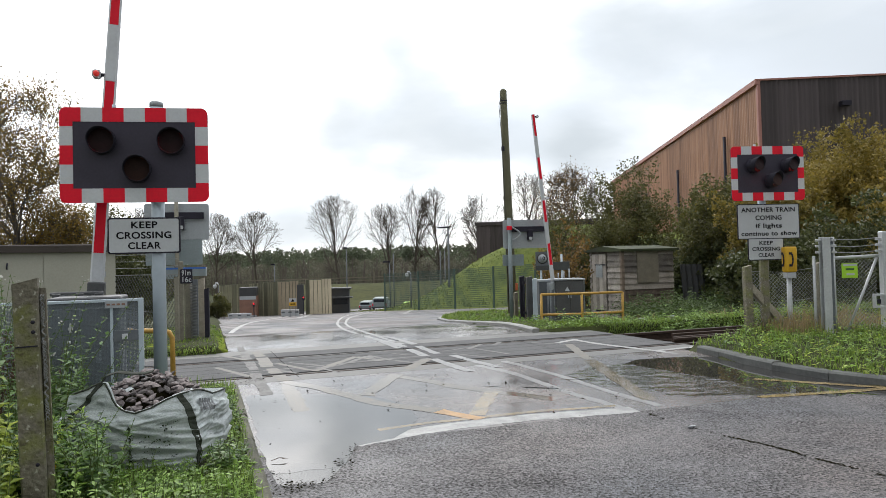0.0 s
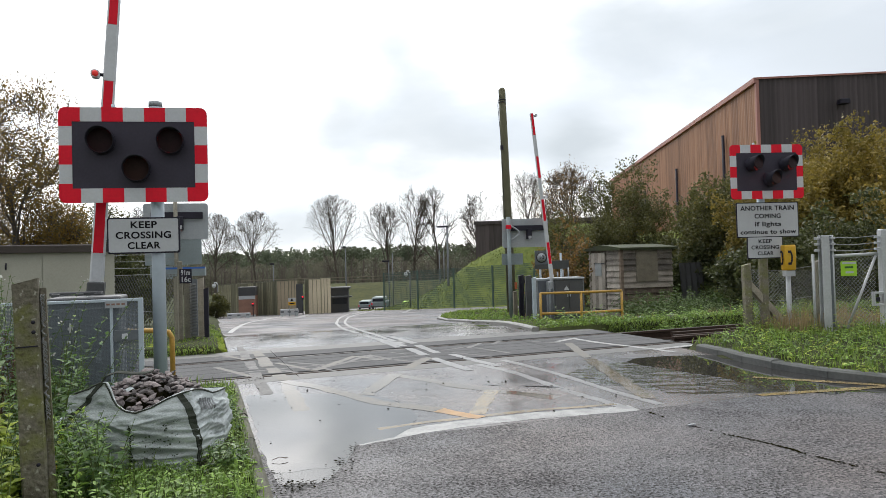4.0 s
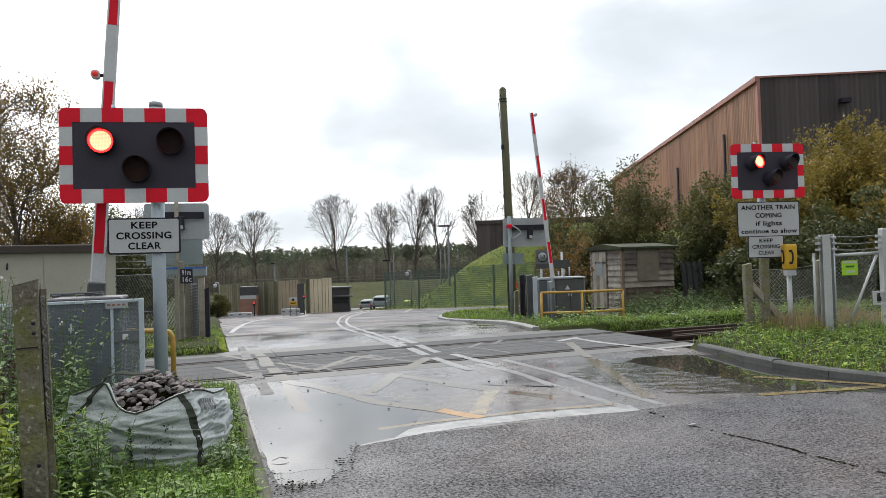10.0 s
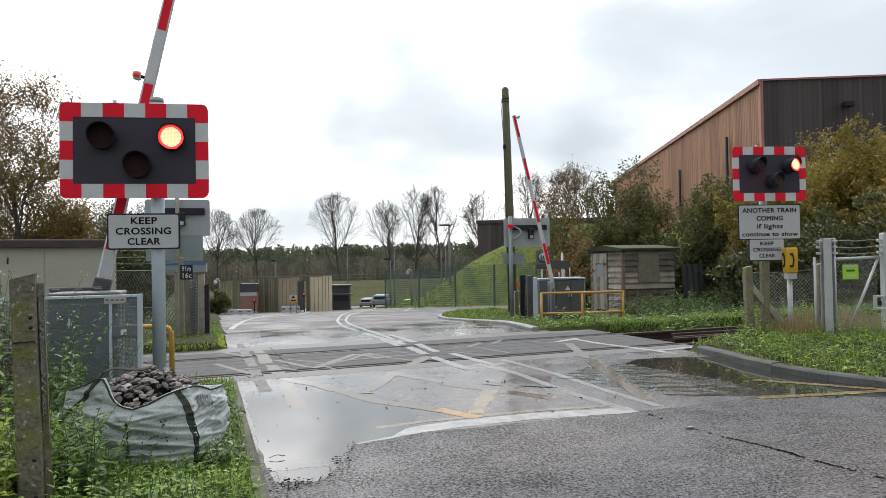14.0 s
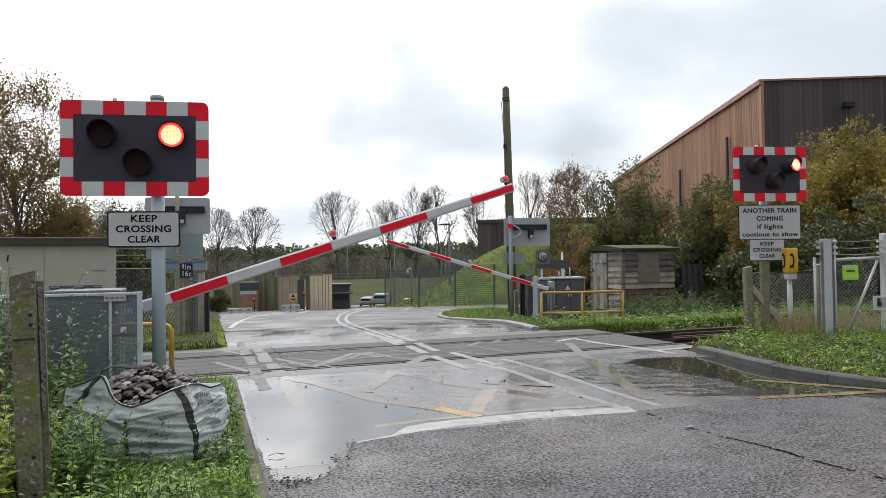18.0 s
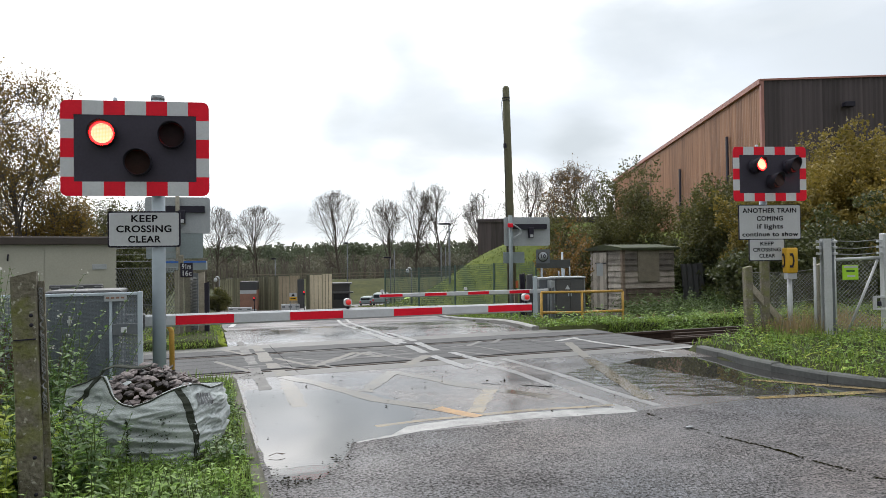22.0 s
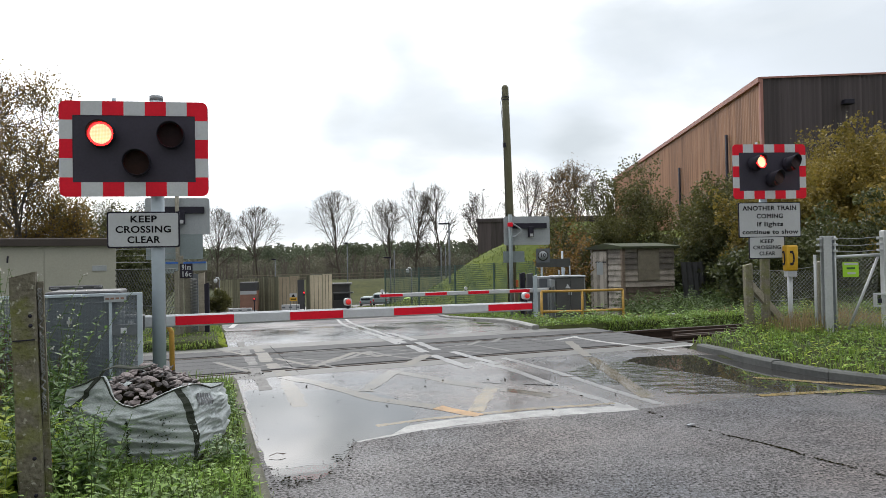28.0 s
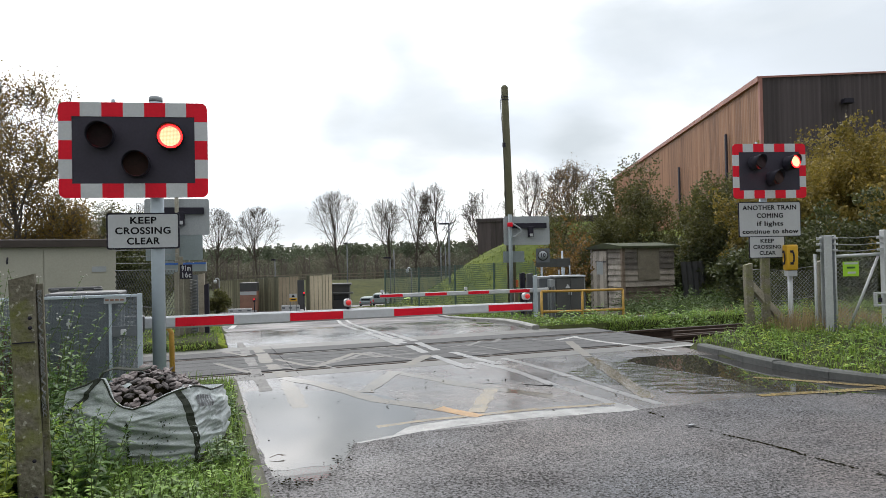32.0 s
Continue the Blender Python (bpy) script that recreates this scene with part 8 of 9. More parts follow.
paint("edge_line", "faded beige dashed edge line across the rails", M["worn_beige"], [([(0.788, 7.652), (0.764, 8.081)], 0.15), ([(0.752, 8.221), (0.726, 8.663)], 0.14), ([(0.713, 8.823), (0.699, 9.746)], 0.16), ([(0.693, 9.877), (0.674, 10.505)], 0.13)], 0.0023)
paint("far_edge_line", "white curved lane line in the far yard entrance", M["white_line"], [([(0.633, 20.086), (0.850, 22.667), (1.103, 25.362), (1.445, 28.334), (1.863, 31.015), (2.697, 34.421), (3.957, 38.962), (5.215, 43.609)], 0.16), ([(4.431, 35.204), (4.981, 37.448), (5.733, 40.893)], 0.18)], 0.003)
paint("left_arrow", "white lane arrow in the far yard", M["white_far"], [([(4.382, 35.752), (6.473, 45.162)], 0.18), ([(6.539, 48.875), (8.177, 54.007)], 0.25)])
paint("right_arrow", "white lane arrow in the far yard", M["white_far"], [([(9.852, 36.281), (9.979, 35.388)], 0.3), ([(9.232, 33.053), (12.441, 42.642)], 0.22)])
paint("right_edge_line", "white curved edge line at the rails", M["white_line"], [([(5.306, 9.433), (5.345, 8.772), (5.483, 8.202), (5.575, 7.701), (5.600, 7.387)], 0.10), ([(5.576, 7.763), (6.118, 7.830), (6.661, 7.844)], 0.10), ([(4.902, 9.220), (5.382, 9.481)], 0.09)], 0.0023)
# worn hatching, plus thin lines that paint the shine on panel joints
paint("deck_hatching", "worn white hatching and painted panel joint glints across the deck", M["worn_white"], [([(1.178, 8.310), (1.462, 8.480), (1.685, 8.697), (2.026, 9.186)], 0.07), ([(2.052, 9.237), (2.153, 8.942), (2.221, 8.617)], 0.07), ([(2.026, 9.186), (2.050, 8.640)], 0.08), ([(2.248, 8.605), (2.383, 8.321)], 0.07), ([(2.369, 8.273), (2.703, 8.566)], 0.07),
     ([(0.095, 9.106), (0.455, 8.089)], 0.07), ([(0.110, 10.420), (0.422, 9.813)], 0.06), ([(0.212, 8.464), (1.205, 8.598), (2.329, 8.799), (2.800, 8.822)], 0.05), ([(0.965, 9.559), (1.901, 9.638), (2.821, 9.548)], 0.05), ([(0.986, 9.076), (1.239, 8.740), (1.390, 8.462)], 0.06), ([(0.789, 8.486), (0.977, 8.120)], 0.06), ([(1.428, 7.917), (1.255, 8.472)], 0.05),
     ([(0.104, 9.962), (0.555, 10.074)], 0.04), ([(2.392, 9.337), (2.541, 9.007)], 0.05), ([(3.131, 8.856), (3.441, 8.222)], 0.05), ([(3.586, 9.181), (3.770, 8.428)], 0.05), ([(3.972, 9.439), (4.241, 9.790)], 0.08), ([(3.499, 9.223), (3.860, 9.650)], 0.07), ([(3.069, 9.150), (3.682, 9.427)], 0.04), ([(4.599, 9.449), (4.898, 8.989)], 0.05)], 0.0022)
paint("yellow_box_line", "worn yellow box junction lines", M["yellow_line"], [([(1.180, 5.052), (1.601, 5.109), (2.023, 5.113), (2.270, 5.123), (2.520, 5.122), (2.800, 5.079), (3.200, 5.037)], 0.07), ([(2.030, 5.20), (2.248, 5.607), (2.551, 6.095)], 0.13)])
paint("strong_box_line", "orange-yellow unworn end of a box line", M["amber_line"], [([(1.79, 5.49), (1.907, 5.248), (2.00, 5.06)], 0.13)], 0.0012)
paint("kerb_box_line", "yellow box lines meeting under the puddle by the kerb", M["kerb_yellow"], [([(5.085, 5.525), (5.133, 5.465), (5.419, 5.103), (5.768, 4.646)], 0.10), ([(4.471, 4.803), (5.005, 4.716), (5.722, 4.609)], 0.10)], 0.0030)
paint("faint_box_line", "faint yellow box lines under the water", M["faint_yellow"], [([(4.39, 7.44), (3.943, 6.157), (3.585, 5.106)], 0.15), ([(0.757, 7.618), (1.036, 7.079), (1.261, 6.473), (1.416, 5.997), (1.605, 5.753), (1.800, 5.48)], 0.15), ([(1.383, 6.420), (1.642, 6.882), (1.972, 7.498)], 0.16), ([(0.773, 7.496), (0.761, 6.655), (0.736, 5.966)], 0.14), ([(1.955, 7.388), (2.178, 6.910), (2.289, 6.523), (2.528, 6.082), (2.730, 5.769), (2.892, 5.481)], 0.14), ], 0.0013)
paint("deck_box_line", "worn yellow-white box lines across the deck", M["worn_beige"], [([(2.213, 7.839), (2.679, 8.546)], 0.13), ([(4.964, 8.989), (4.42, 7.53)], 0.12), ([(1.170, 8.185), (1.527, 8.707), (1.885, 9.219)], 0.10), ([(1.875, 9.170), (2.008, 8.913), (2.122, 8.673)], 0.08), ([(0.837, 9.081), (1.000, 8.666), (1.140, 8.301)], 0.07), ([(0.125, 9.029), (0.300, 8.546), (0.455, 8.144)], 0.06), ([(0.200, 10.346), (0.477, 9.617)], 0.06)], 0.0026)


def puddle(name, label, pts, amp, seed, lift=0.0012, mat_=None):
    """A pool with a ragged outline."""
    rng = random.Random(seed)
    ring = []
    n = len(pts)
    for i in range(n):
        a, b = Vector(pts[i]), Vector(pts[(i + 1) % n])
        k = max(1, int((b - a).length / 0.06))
        nrm = Vector((-(b - a).y, (b - a).x)).normalized()
        for j in range(k):
            p = a + (b - a) * (j / k)
            o = noise.noise((p.x * 5, p.y * 5, seed)) + 0.6 * noise.noise((p.x * 16, p.y * 16, seed))
            ring.append(p + nrm * amp * o)
    bm = bmesh.new()
    vs = [bm.verts.new((p.x, p.y, road_z(p.y) + lift)) for p in ring]
    bm.faces.new(vs)
    bmesh.ops.triangulate(bm, faces=bm.faces[:])
    me = bpy.data.meshes.new(name)
    bm.to_mesh(me)
    bm.free()
    if me.polygons and me.polygons[0].normal.z < 0:
        me.flip_normals()
    me.materials.append(mat_ or M["water"])
    return tagged(new(name, me), label, "", "", "structure")


puddle("water_pool", "large still puddle on the near lane", [(0.330, 6.858), (0.325, 5.694), (0.328, 4.801), (0.336, 4.410), (0.350, 4.250), (0.45, 4.225), (0.58, 4.235), (0.70, 4.215), (0.782, 4.276), (0.882, 4.507), (0.927, 4.660), (1.217, 4.765), (1.409, 4.991), (1.568, 5.335), (1.616, 5.895), (1.437, 6.367), (1.088, 6.640), (0.690, 6.875), (0.379, 6.946)], 0.022, 3)
puddle("water_film", "thin film of water over the chippings at the puddle edge", [(0.345, 4.30), (0.352, 4.040), (0.386, 3.985), (0.461, 4.006), (0.562, 3.945), (0.630, 3.985), (0.706, 4.133), (0.80, 4.30), (0.66, 4.29), (0.50, 4.31)], 0.015, 9, 0.0006, M["film"])
puddle("water_pool", "dark puddle reflecting the hedge beside the kerb", [(4.597, 6.996), (4.898, 7.214), (5.349, 7.166), (5.90, 6.93), (5.79, 6.45), (5.73, 6.0), (5.73, 5.5), (5.77, 5.07), (5.93, 4.64), (5.482, 4.382), (5.226, 4.571), (5.016, 4.554), (4.871, 4.833), (4.756, 5.178), (4.832, 5.677), (4.726, 6.101), (4.666, 6.503)], 0.035, 4)
puddle("water_pool", "small puddle by the far kerb", [(5.42, 12.4), (5.60, 13.4), (5.86, 14.9), (5.66, 15.0), (5.28, 13.6), (5.02, 12.6)], 0.06, 6)


puddle("rippled_water", "wind-rippled shallow water beside the dark puddle", [(3.50, 6.50), (4.05, 6.95), (4.60, 6.98), (4.69, 6.45), (4.74, 6.05), (4.84, 5.66), (4.77, 5.18), (4.88, 4.83), (4.38, 4.95), (3.88, 5.16), (3.78, 5.6), (3.46, 6.05)], 0.06, 21, 0.0009, M["ripple"])
for k, (x, y, w, h) in enumerate(((3.02, 6.05, 0.30, 0.06), (2.66, 6.33, 0.14, 0.08), (3.55, 6.30, 0.34, 0.05))):
    ring = [(x + w * (0.8 + 0.2 * math.sin(5 * a)) * math.cos(a) * 0.6 - h * 0.66 * math.sin(a), y + h * math.sin(a) - w * 0.33 * math.cos(a)) for a in (2 * math.pi * q / 14 for q in range(14))]
    puddle("water_pool", "thin shallow pool with a ragged edge on the wet lane", ring, 0.035, 31 + k, 0.0024)


def crack():
    g = Geo()
    rng = random.Random(4)
    pts = [(3.259, 4.689), (3.252, 4.437), (3.263, 4.222), (3.298, 3.862), (3.365, 3.638), (3.398, 3.447), (3.405, 3.244), (3.437, 3.053), (3.481, 2.816), (3.53, 2.55)]
    for (x0, y0), (x1, y1) in zip(pts, pts[1:]):
        for i in range(16):
            a, b = i / 16, (i + 1) / 16
            xa, ya, xb, yb = x0 + (x1 - x0) * a, y0 + (y1 - y0) * a, x0 + (x1 - x0) * b, y0 + (y1 - y0) * b
            w = (0.003 + 0.020 * abs(noise.noise((xa * 2, ya * 3.1, 7.0))) + rng.uniform(0.0, 0.006)) * (1.0 if ya < 4.0 else 0.6)
            o = rng.uniform(-0.010, 0.010)
            v = rng.uniform(0.8, 1.1) * w
            if noise.noise((xa * 3, ya * 9, 2.0)) > (0.22 if ya < 4.0 else 0.0):
                continue
            g.add([(xa - w + o, ya, 0.003), (xa + w + o, ya, 0.003), (xb + v + o, yb, 0.003), (xb - v + o, yb, 0.003)], [(0, 1, 2, 3)])
    setting("road_crack", g, M["crack"], "dark open joint in the asphalt")


crack()
st = new("road_stone", stone_mesh(31))
st.matrix_basis = pose(3.247, 4.142, 0.012) @ Matrix.Diagonal((0.06, 0.02, 0.02, 1))
st.data.materials.clear()
st.data.materials.append(M["white_plate"])
tagged(st, "white chip of stone on the asphalt", "stone")


# ---- plants ----
def scatter(rng, n, x0, x1, y0, y1, keep):
    out = []
    while len(out) < n:
        x, y = rng.uniform(x0, x1), rng.uniform(y0, y1)
        if keep(x, y):
            out.append((x, y, ground_z(x, y) - 0.01))
    return np.array(out)


def in_bag(x, y):
    dx, dy = x + 0.35, y - 4.84
    c, s = math.cos(radians(16)), math.sin(radians(16))
    return abs(c * dx - s * dy) < 0.47 and abs(s * dx + c * dy) < 0.45


def grass(name, label, n, box, keep, h, w, mat_, seed, lean=0.6):
    rng = np.random.default_rng(seed)
    b = scatter(rng, n, *box, keep)
    clump = np.array([0.55 + 0.9 * abs(noise.noise((x * 1.7, y * 1.7, seed))) * 1.6 for x, y, _ in b])
    me = blades_mesh(name, b, rng.uniform(h[0], h[1], n) * clump, w, mat_, rng, lean)
    return tagged(new(name, me), label, "grass", "", "stuff")


def near(x, y):
    """On the near verge, clear of the bag and of the trodden strip before the post."""
    return x < road_left(y) - 0.05 and not in_bag(x, y) and not (abs(x / y + 0.212) < 0.024 and y < 3.75)



grass("verge_grass", "rough green grass on the near verge", 9000, (-2.6, 0.3, 2.6, 7.6), near, (0.03, 0.16), 0.006, M["grass_blade"], 61, 0.9)
grass("kerb_grass", "short bright grass beside the kerb", 1600, (-0.30, 0.3, 2.8, 7.5), near, (0.02, 0.06), 0.006, M["grass_bright"], 62, 1.0)
right = lambda x, y: x > road_right(y) + 0.08 and y < 7.75
grass("right_verge_grass", "lush green grass on the verge behind the kerb", 12000, (5.65, 12, 3.0, 7.7), right, (0.05, 0.13), 0.014, M["grass_bright"], 63, 1.3)
grass("right_dry_grass", "dry straw grass along the fence", 2600, (7.0, 11, 6.9, 7.7), lambda x, y: x > road_right(y) + 0.5, (0.12, 0.36), 0.008, M["dry_grass"], 64, 0.5)
grass("far_left_grass", "bright mossy grass strip beyond the rails", 4500, (-1.6, 0.3, 10.7, 26), lambda x, y: x < road_left(y) - 0.05, (0.02, 0.07), 0.020, M["grass_bright"], 65, 1.0)


def moss_strip():
    """A low mat of moss from the fence to the edge of the far lane."""
    g = Geo()
    nu, nv = 10, 46
    for j in range(nv + 1):
        y = 10.60 + 13.4 * (j / nv) ** 1.3
        for i in range(nu + 1):
            f = i / nu
            x = road_left(y) - 0.02 - 1.3 * (1 - f) + 0.05 * noise.noise((y * 3.1, 1.0, 0))
            edge = min(1.0, (1 - f) * 6.0)
            z = road_z(y) + 0.012 + 0.075 * edge + 0.035 * noise.noise((x * 4.5, y * 4.5, 5)) * edge
            g.v.append((x, y - (0.03 if j == 0 else 0), z - (0.30 if j == 0 else 0)))
    g.f = [(j * (nu + 1) + i, j * (nu + 1) + i + 1, (j + 1) * (nu + 1) + i + 1, (j + 1) * (nu + 1) + i) for j in range(nv) for i in range(nu)]
    g.mi = [0] * len(g.f)
    smooth(setting("moss_strip", g, M["moss"], "yellow-green moss along the edge of the far lane"))


moss_strip()
rng_face = np.random.default_rng(88)
face = np.concatenate([np.stack([rng_face.uniform(x0, x1, n), rng_face.uniform(10.50, 10.63, n), rng_face.uniform(-0.30, 0.09, n)], 1) for x0, x1, n in ((-1.2, 0.12, 1600), (6.6, 15.0, 9000))])
tagged(new("track_edge_grass", blades_mesh("track_edge_grass", face, rng_face.uniform(0.02, 0.07, len(face)), 0.014, M["grass_bright"], rng_face, 1.6)), "mossy grass hanging over the track edge", "grass", "", "stuff")
grass("far_right_grass", "green grass round the far barrier", 8000, (5.2, 13, 10.7, 26), lambda x, y: x > road_right(y) + 0.12, (0.02, 0.07), 0.012, M["grass_blade"], 66, 1.2)
grass("mound_grass", "bright turf on the low mound behind the far kerb", 11000, (2.5, 11, 16.4, 28), lambda x, y: x > road_right(y) + 0.14, (0.04, 0.12), 0.026, M["grass_bright"], 49, 1.1)
grass("track_side_grass", "rough weeds before the hut", 5000, (7.5, 17, 10.9, 18), lambda x, y: True, (0.03, 0.13), 0.010, M["grass_blade"], 67, 1.2)
grass("track_side_straw", "straw-coloured tufts before the hut", 1600, (7.5, 17, 10.9, 18), lambda x, y: noise.noise((x, y, 3)) > 0.1, (0.08, 0.26), 0.014, M["dry_grass"], 58, 0.8)
grass("ballast_grass", "tufts of grass between the rails", 500, (6.4, 7.6, 8.3, 9.4), lambda x, y: True, (0.04, 0.12), 0.012, M["grass_bright"], 68)
grass("deck_edge_grass", "short grass between the far kerb and the rails", 5000, (5.4, 10.5, 10.66, 12.6), lambda x, y: x > road_right(y) + 0.12, (0.02, 0.08), 0.012, M["grass_bright"], 69)


def weeds(name, label, n, box, keep, h, leaf, mat_, seed, per=26, spread=0.3, aspect=0.55):
    """Leafy weed stems joined in one mesh of leaves, with their stalks."""
    rng = np.random.default_rng(seed)
    b = scatter(rng, n, *box, keep)
    cs, ss, g = [], [], Geo()
    for x, y, z in b:
        hh = rng.uniform(*h) * (0.6 + 0.8 * abs(noise.noise((x * 1.3, y * 1.3, seed + 0.5))))
        lx, ly = rng.normal(size=2) * 0.14 * hh
        u = rng.uniform(0.12, 1, per)
        a = rng.uniform(0, 2 * np.pi, per)
        r = hh * spread * (1.15 - 0.8 * u) * rng.uniform(0.5, 1.1, per)
        cs.append(np.stack([x + lx * u + r * np.cos(a), y + ly * u + r * np.sin(a), z + hh * u], 1))
        ss.append(leaf * (1.25 - 0.6 * u) * rng.uniform(0.7, 1.3, per))
        g.tube([(x, y, z), (x + lx * 0.9, y + ly * 0.9, z + hh * 0.9)], [0.003, 0.0015], 3, caps=False)
    t = thing(name, label, "weeds", pose(0, 0, 0), "", "stuff")
    part("leaf_mass", quads_mesh("leaf_mass", np.concatenate(cs), np.concatenate(ss), mat_, rng, aspect, 0.45), None, t)
    part("stalk_mass", g, M["stalk"], t)
    return t


def folded_leaves(name, base, way, length, width, droop, mat_):
    """Pointed leaves folded along the midrib: foot, direction, size and droop of each."""
    n = len(base)
    up = np.array([0, 0, 1.0])
    side = np.cross(way, up)
    side /= np.maximum(1e-6, np.linalg.norm(side, axis=1))[:, None]
    nrm = np.cross(side, way)
    ln, wd, dr = length[:, None], width[:, None], droop[:, None]
    mid = base + way * ln * 0.45 - nrm * wd * 0.10 - up * ln * dr * 0.25
    lf = base + way * ln * 0.38 + side * wd * 0.5 + nrm * wd * 0.14 - up * ln * dr * 0.18
    rt = base + way * ln * 0.38 - side * wd * 0.5 + nrm * wd * 0.14 - up * ln * dr * 0.18
    tip = base + way * ln - up * ln * dr
    v = np.stack([base, lf, tip, mid, rt], 1).reshape(-1, 3)
    k = np.arange(n) * 5
    loops = np.stack([k, k + 3, k + 2, k + 1, k, k + 4, k + 2, k + 3], 1).ravel()
    me = bpy.data.meshes.new(name)
    me.vertices.add(5 * n)
    me.vertices.foreach_set("co", v.ravel())
    me.loops.add(8 * n)
    me.loops.foreach_set("vertex_index", loops)
    me.polygons.add(2 * n)
    me.polygons.foreach_set("loop_start", np.arange(0, 8 * n, 4))
    me.materials.append(mat_)
    me.update(calc_edges=True)
    return me


def herbs(name, label, n, box, keep, h, leaf, mat_, seed, gap=0.045, slim=0.5, droop=0.45, per=2, clump=1.3, stalk=None, bare=0.15, bloom=None):
    """Stems with leaves in whorls up their length, in clumps of uneven height."""
    rng = np.random.default_rng(seed)
    b = scatter(rng, n, *box, keep)
    base, way, ln, wd, dr, tops, g = [], [], [], [], [], [], Geo()
    for x, y, z in b:
        hh = rng.uniform(*h) * (0.45 + 1.1 * abs(noise.noise((x * clump, y * clump, seed + 0.5))) * 1.5)
        lean = rng.normal(size=2) * 0.20
        bend = rng.normal(size=2) * 0.12
        at = lambda u: np.array([x + hh * u * (lean[0] + bend[0] * u), y + hh * u * (lean[1] + bend[1] * u), z + hh * u])
        k = max(2, int(hh / gap))
        turn = rng.uniform(0, 6.28)
        for j in range(k):
            u = bare + (1 - bare) * (j + rng.uniform(0.2, 0.8)) / k
            size = leaf * (0.55 + 0.75 * math.sin(math.pi * min(1.0, 0.25 + 0.72 * u))) * rng.uniform(0.65, 1.25)
            for q in range(per):
                if rng.random() < 0.14:
                    continue
                a = turn + j * 1.57 + q * 2 * math.pi / per + rng.normal() * 0.3
                el = rng.uniform(-0.15, 0.55) + 0.5 * u * u
                base.append(at(u))
                way.append((math.cos(a) * math.cos(el), math.sin(a) * math.cos(el), math.sin(el)))
                ln.append(size)
                wd.append(size * slim * rng.uniform(0.8, 1.2))
                dr.append(droop * rng.uniform(0.3, 1.3))
        g.tube([at(0), at(0.5), at(1.0)], [0.0035, 0.0028, 0.0014], 3, caps=False)
        tops.append(at(1.0))
    t = thing(name, label, "weeds", pose(0, 0, 0), "", "stuff")
    part("leaf_mass", folded_leaves("leaf_mass", np.array(base), np.array(way), np.array(ln), np.array(wd), np.array(dr), mat_), None, t)
    part("stalk_mass", g, M[stalk or "stalk"], t)
    if bloom:
        pts = np.array([tops[i] for i in rng.integers(0, len(tops), len(tops) // 3)]).repeat(3, 0)
        pts = pts + rng.normal(size=pts.shape) * 0.014
        part("bloom_mass", quads_mesh("bloom_mass", pts, rng.uniform(0.010, 0.022, len(pts)), M[bloom], rng, 0.9), None, t)
    return t


M["stalk"] = mat("weed_stalk", (0.11, 0.15, 0.045), 0.8, 0, 0.3, 5, 40, 0.1)
M["dead_stalk"] = mat("dead_brown_stalk", (0.10, 0.06, 0.04), 0.85, 0, 0.4, 8, 50, 0.2)
herbs("verge_weeds", "mixed leafy weeds on the near verge", 520, (-2.4, 0.05, 2.9, 6.3), lambda x, y: near(x, y) and y < 5.2 + 0.5 * abs(x), (0.07, 0.22), 0.045, M["leaf_green"], 71, 0.035)
herbs("bramble_weeds", "pale green bramble leaves below the fence post", 150, (-1.35, -0.84, 3.4, 4.6), near, (0.28, 0.56), 0.062, M["leaf_pale"], 72, 0.05, 0.62, 0.5, 3, bare=0.25)
herbs("bramble_tangle", "large bright bramble leaves beside the fence post", 60, (-1.35, -0.93, 3.6, 4.4), near, (0.40, 0.62), 0.072, M["leaf_pale"], 55, 0.05, 0.66, 0.5, 3, bare=0.3)
herbs("goosefoot_weeds", "tall light green weeds standing before the bag", 36, (-1.0, -0.56, 3.72, 4.25), near, (0.24, 0.46), 0.058, M["leaf_fresh"], 47, 0.032, 0.34, 0.35, 3, bare=0.25)
herbs("nettle_weeds", "dark green nettles before the bag", 110, (-1.1, -0.50, 3.72, 4.45), near, (0.18, 0.42), 0.060, M["leaf_nettle"], 79, 0.038, 0.46, 0.5)
herbs("yellow_nettles", "yellow-green nettles behind the fence post", 105, (-1.7, -0.95, 3.3, 4.3), near, (0.2, 0.48), 0.075, M["leaf_pale"], 83, 0.045, 0.5, 0.5)
herbs("low_nettles", "short bright nettles before the bag", 90, (-0.6, -0.05, 3.5, 4.25), near, (0.06, 0.17), 0.055, M["leaf_fresh"], 82, 0.035, 0.45, 0.5)
herbs("post_nettles", "tall shaded nettles between the post and the bag", 60, (-1.15, -0.80, 4.35, 5.2), near, (0.35, 0.62), 0.062, M["leaf_nettle"], 83, 0.045, 0.46, 0.5)
herbs("ragwort", "yellow flowering ragwort among the nettles", 7, (-0.86, -0.74, 3.78, 3.9), near, (0.20, 0.30), 0.04, M["leaf_fresh"], 84, 0.04, 0.4, bloom="petal_yellow")
herbs("bag_weeds", "leafy weeds round the foot of the bag", 190, (-0.95, 0.16, 3.4, 4.6), near, (0.05, 0.14), 0.042, M["leaf_fresh"], 73, 0.03, 0.5, 0.4)
herbs("bag_side_weeds", "dark leafy weeds against the corner of the bag", 30, (-0.02, 0.17, 4.25, 4.6), near, (0.06, 0.13), 0.045, M["leaf_nettle"], 85, 0.03, 0.6, 0.4)
herbs("low_clover", "flat rosettes of small round leaves beside the kerb", 420, (-0.55, 0.27, 2.7, 7.2), near, (0.02, 0.06), 0.030, M["leaf_fresh"], 86, 0.016, 0.75, 0.2, 3)
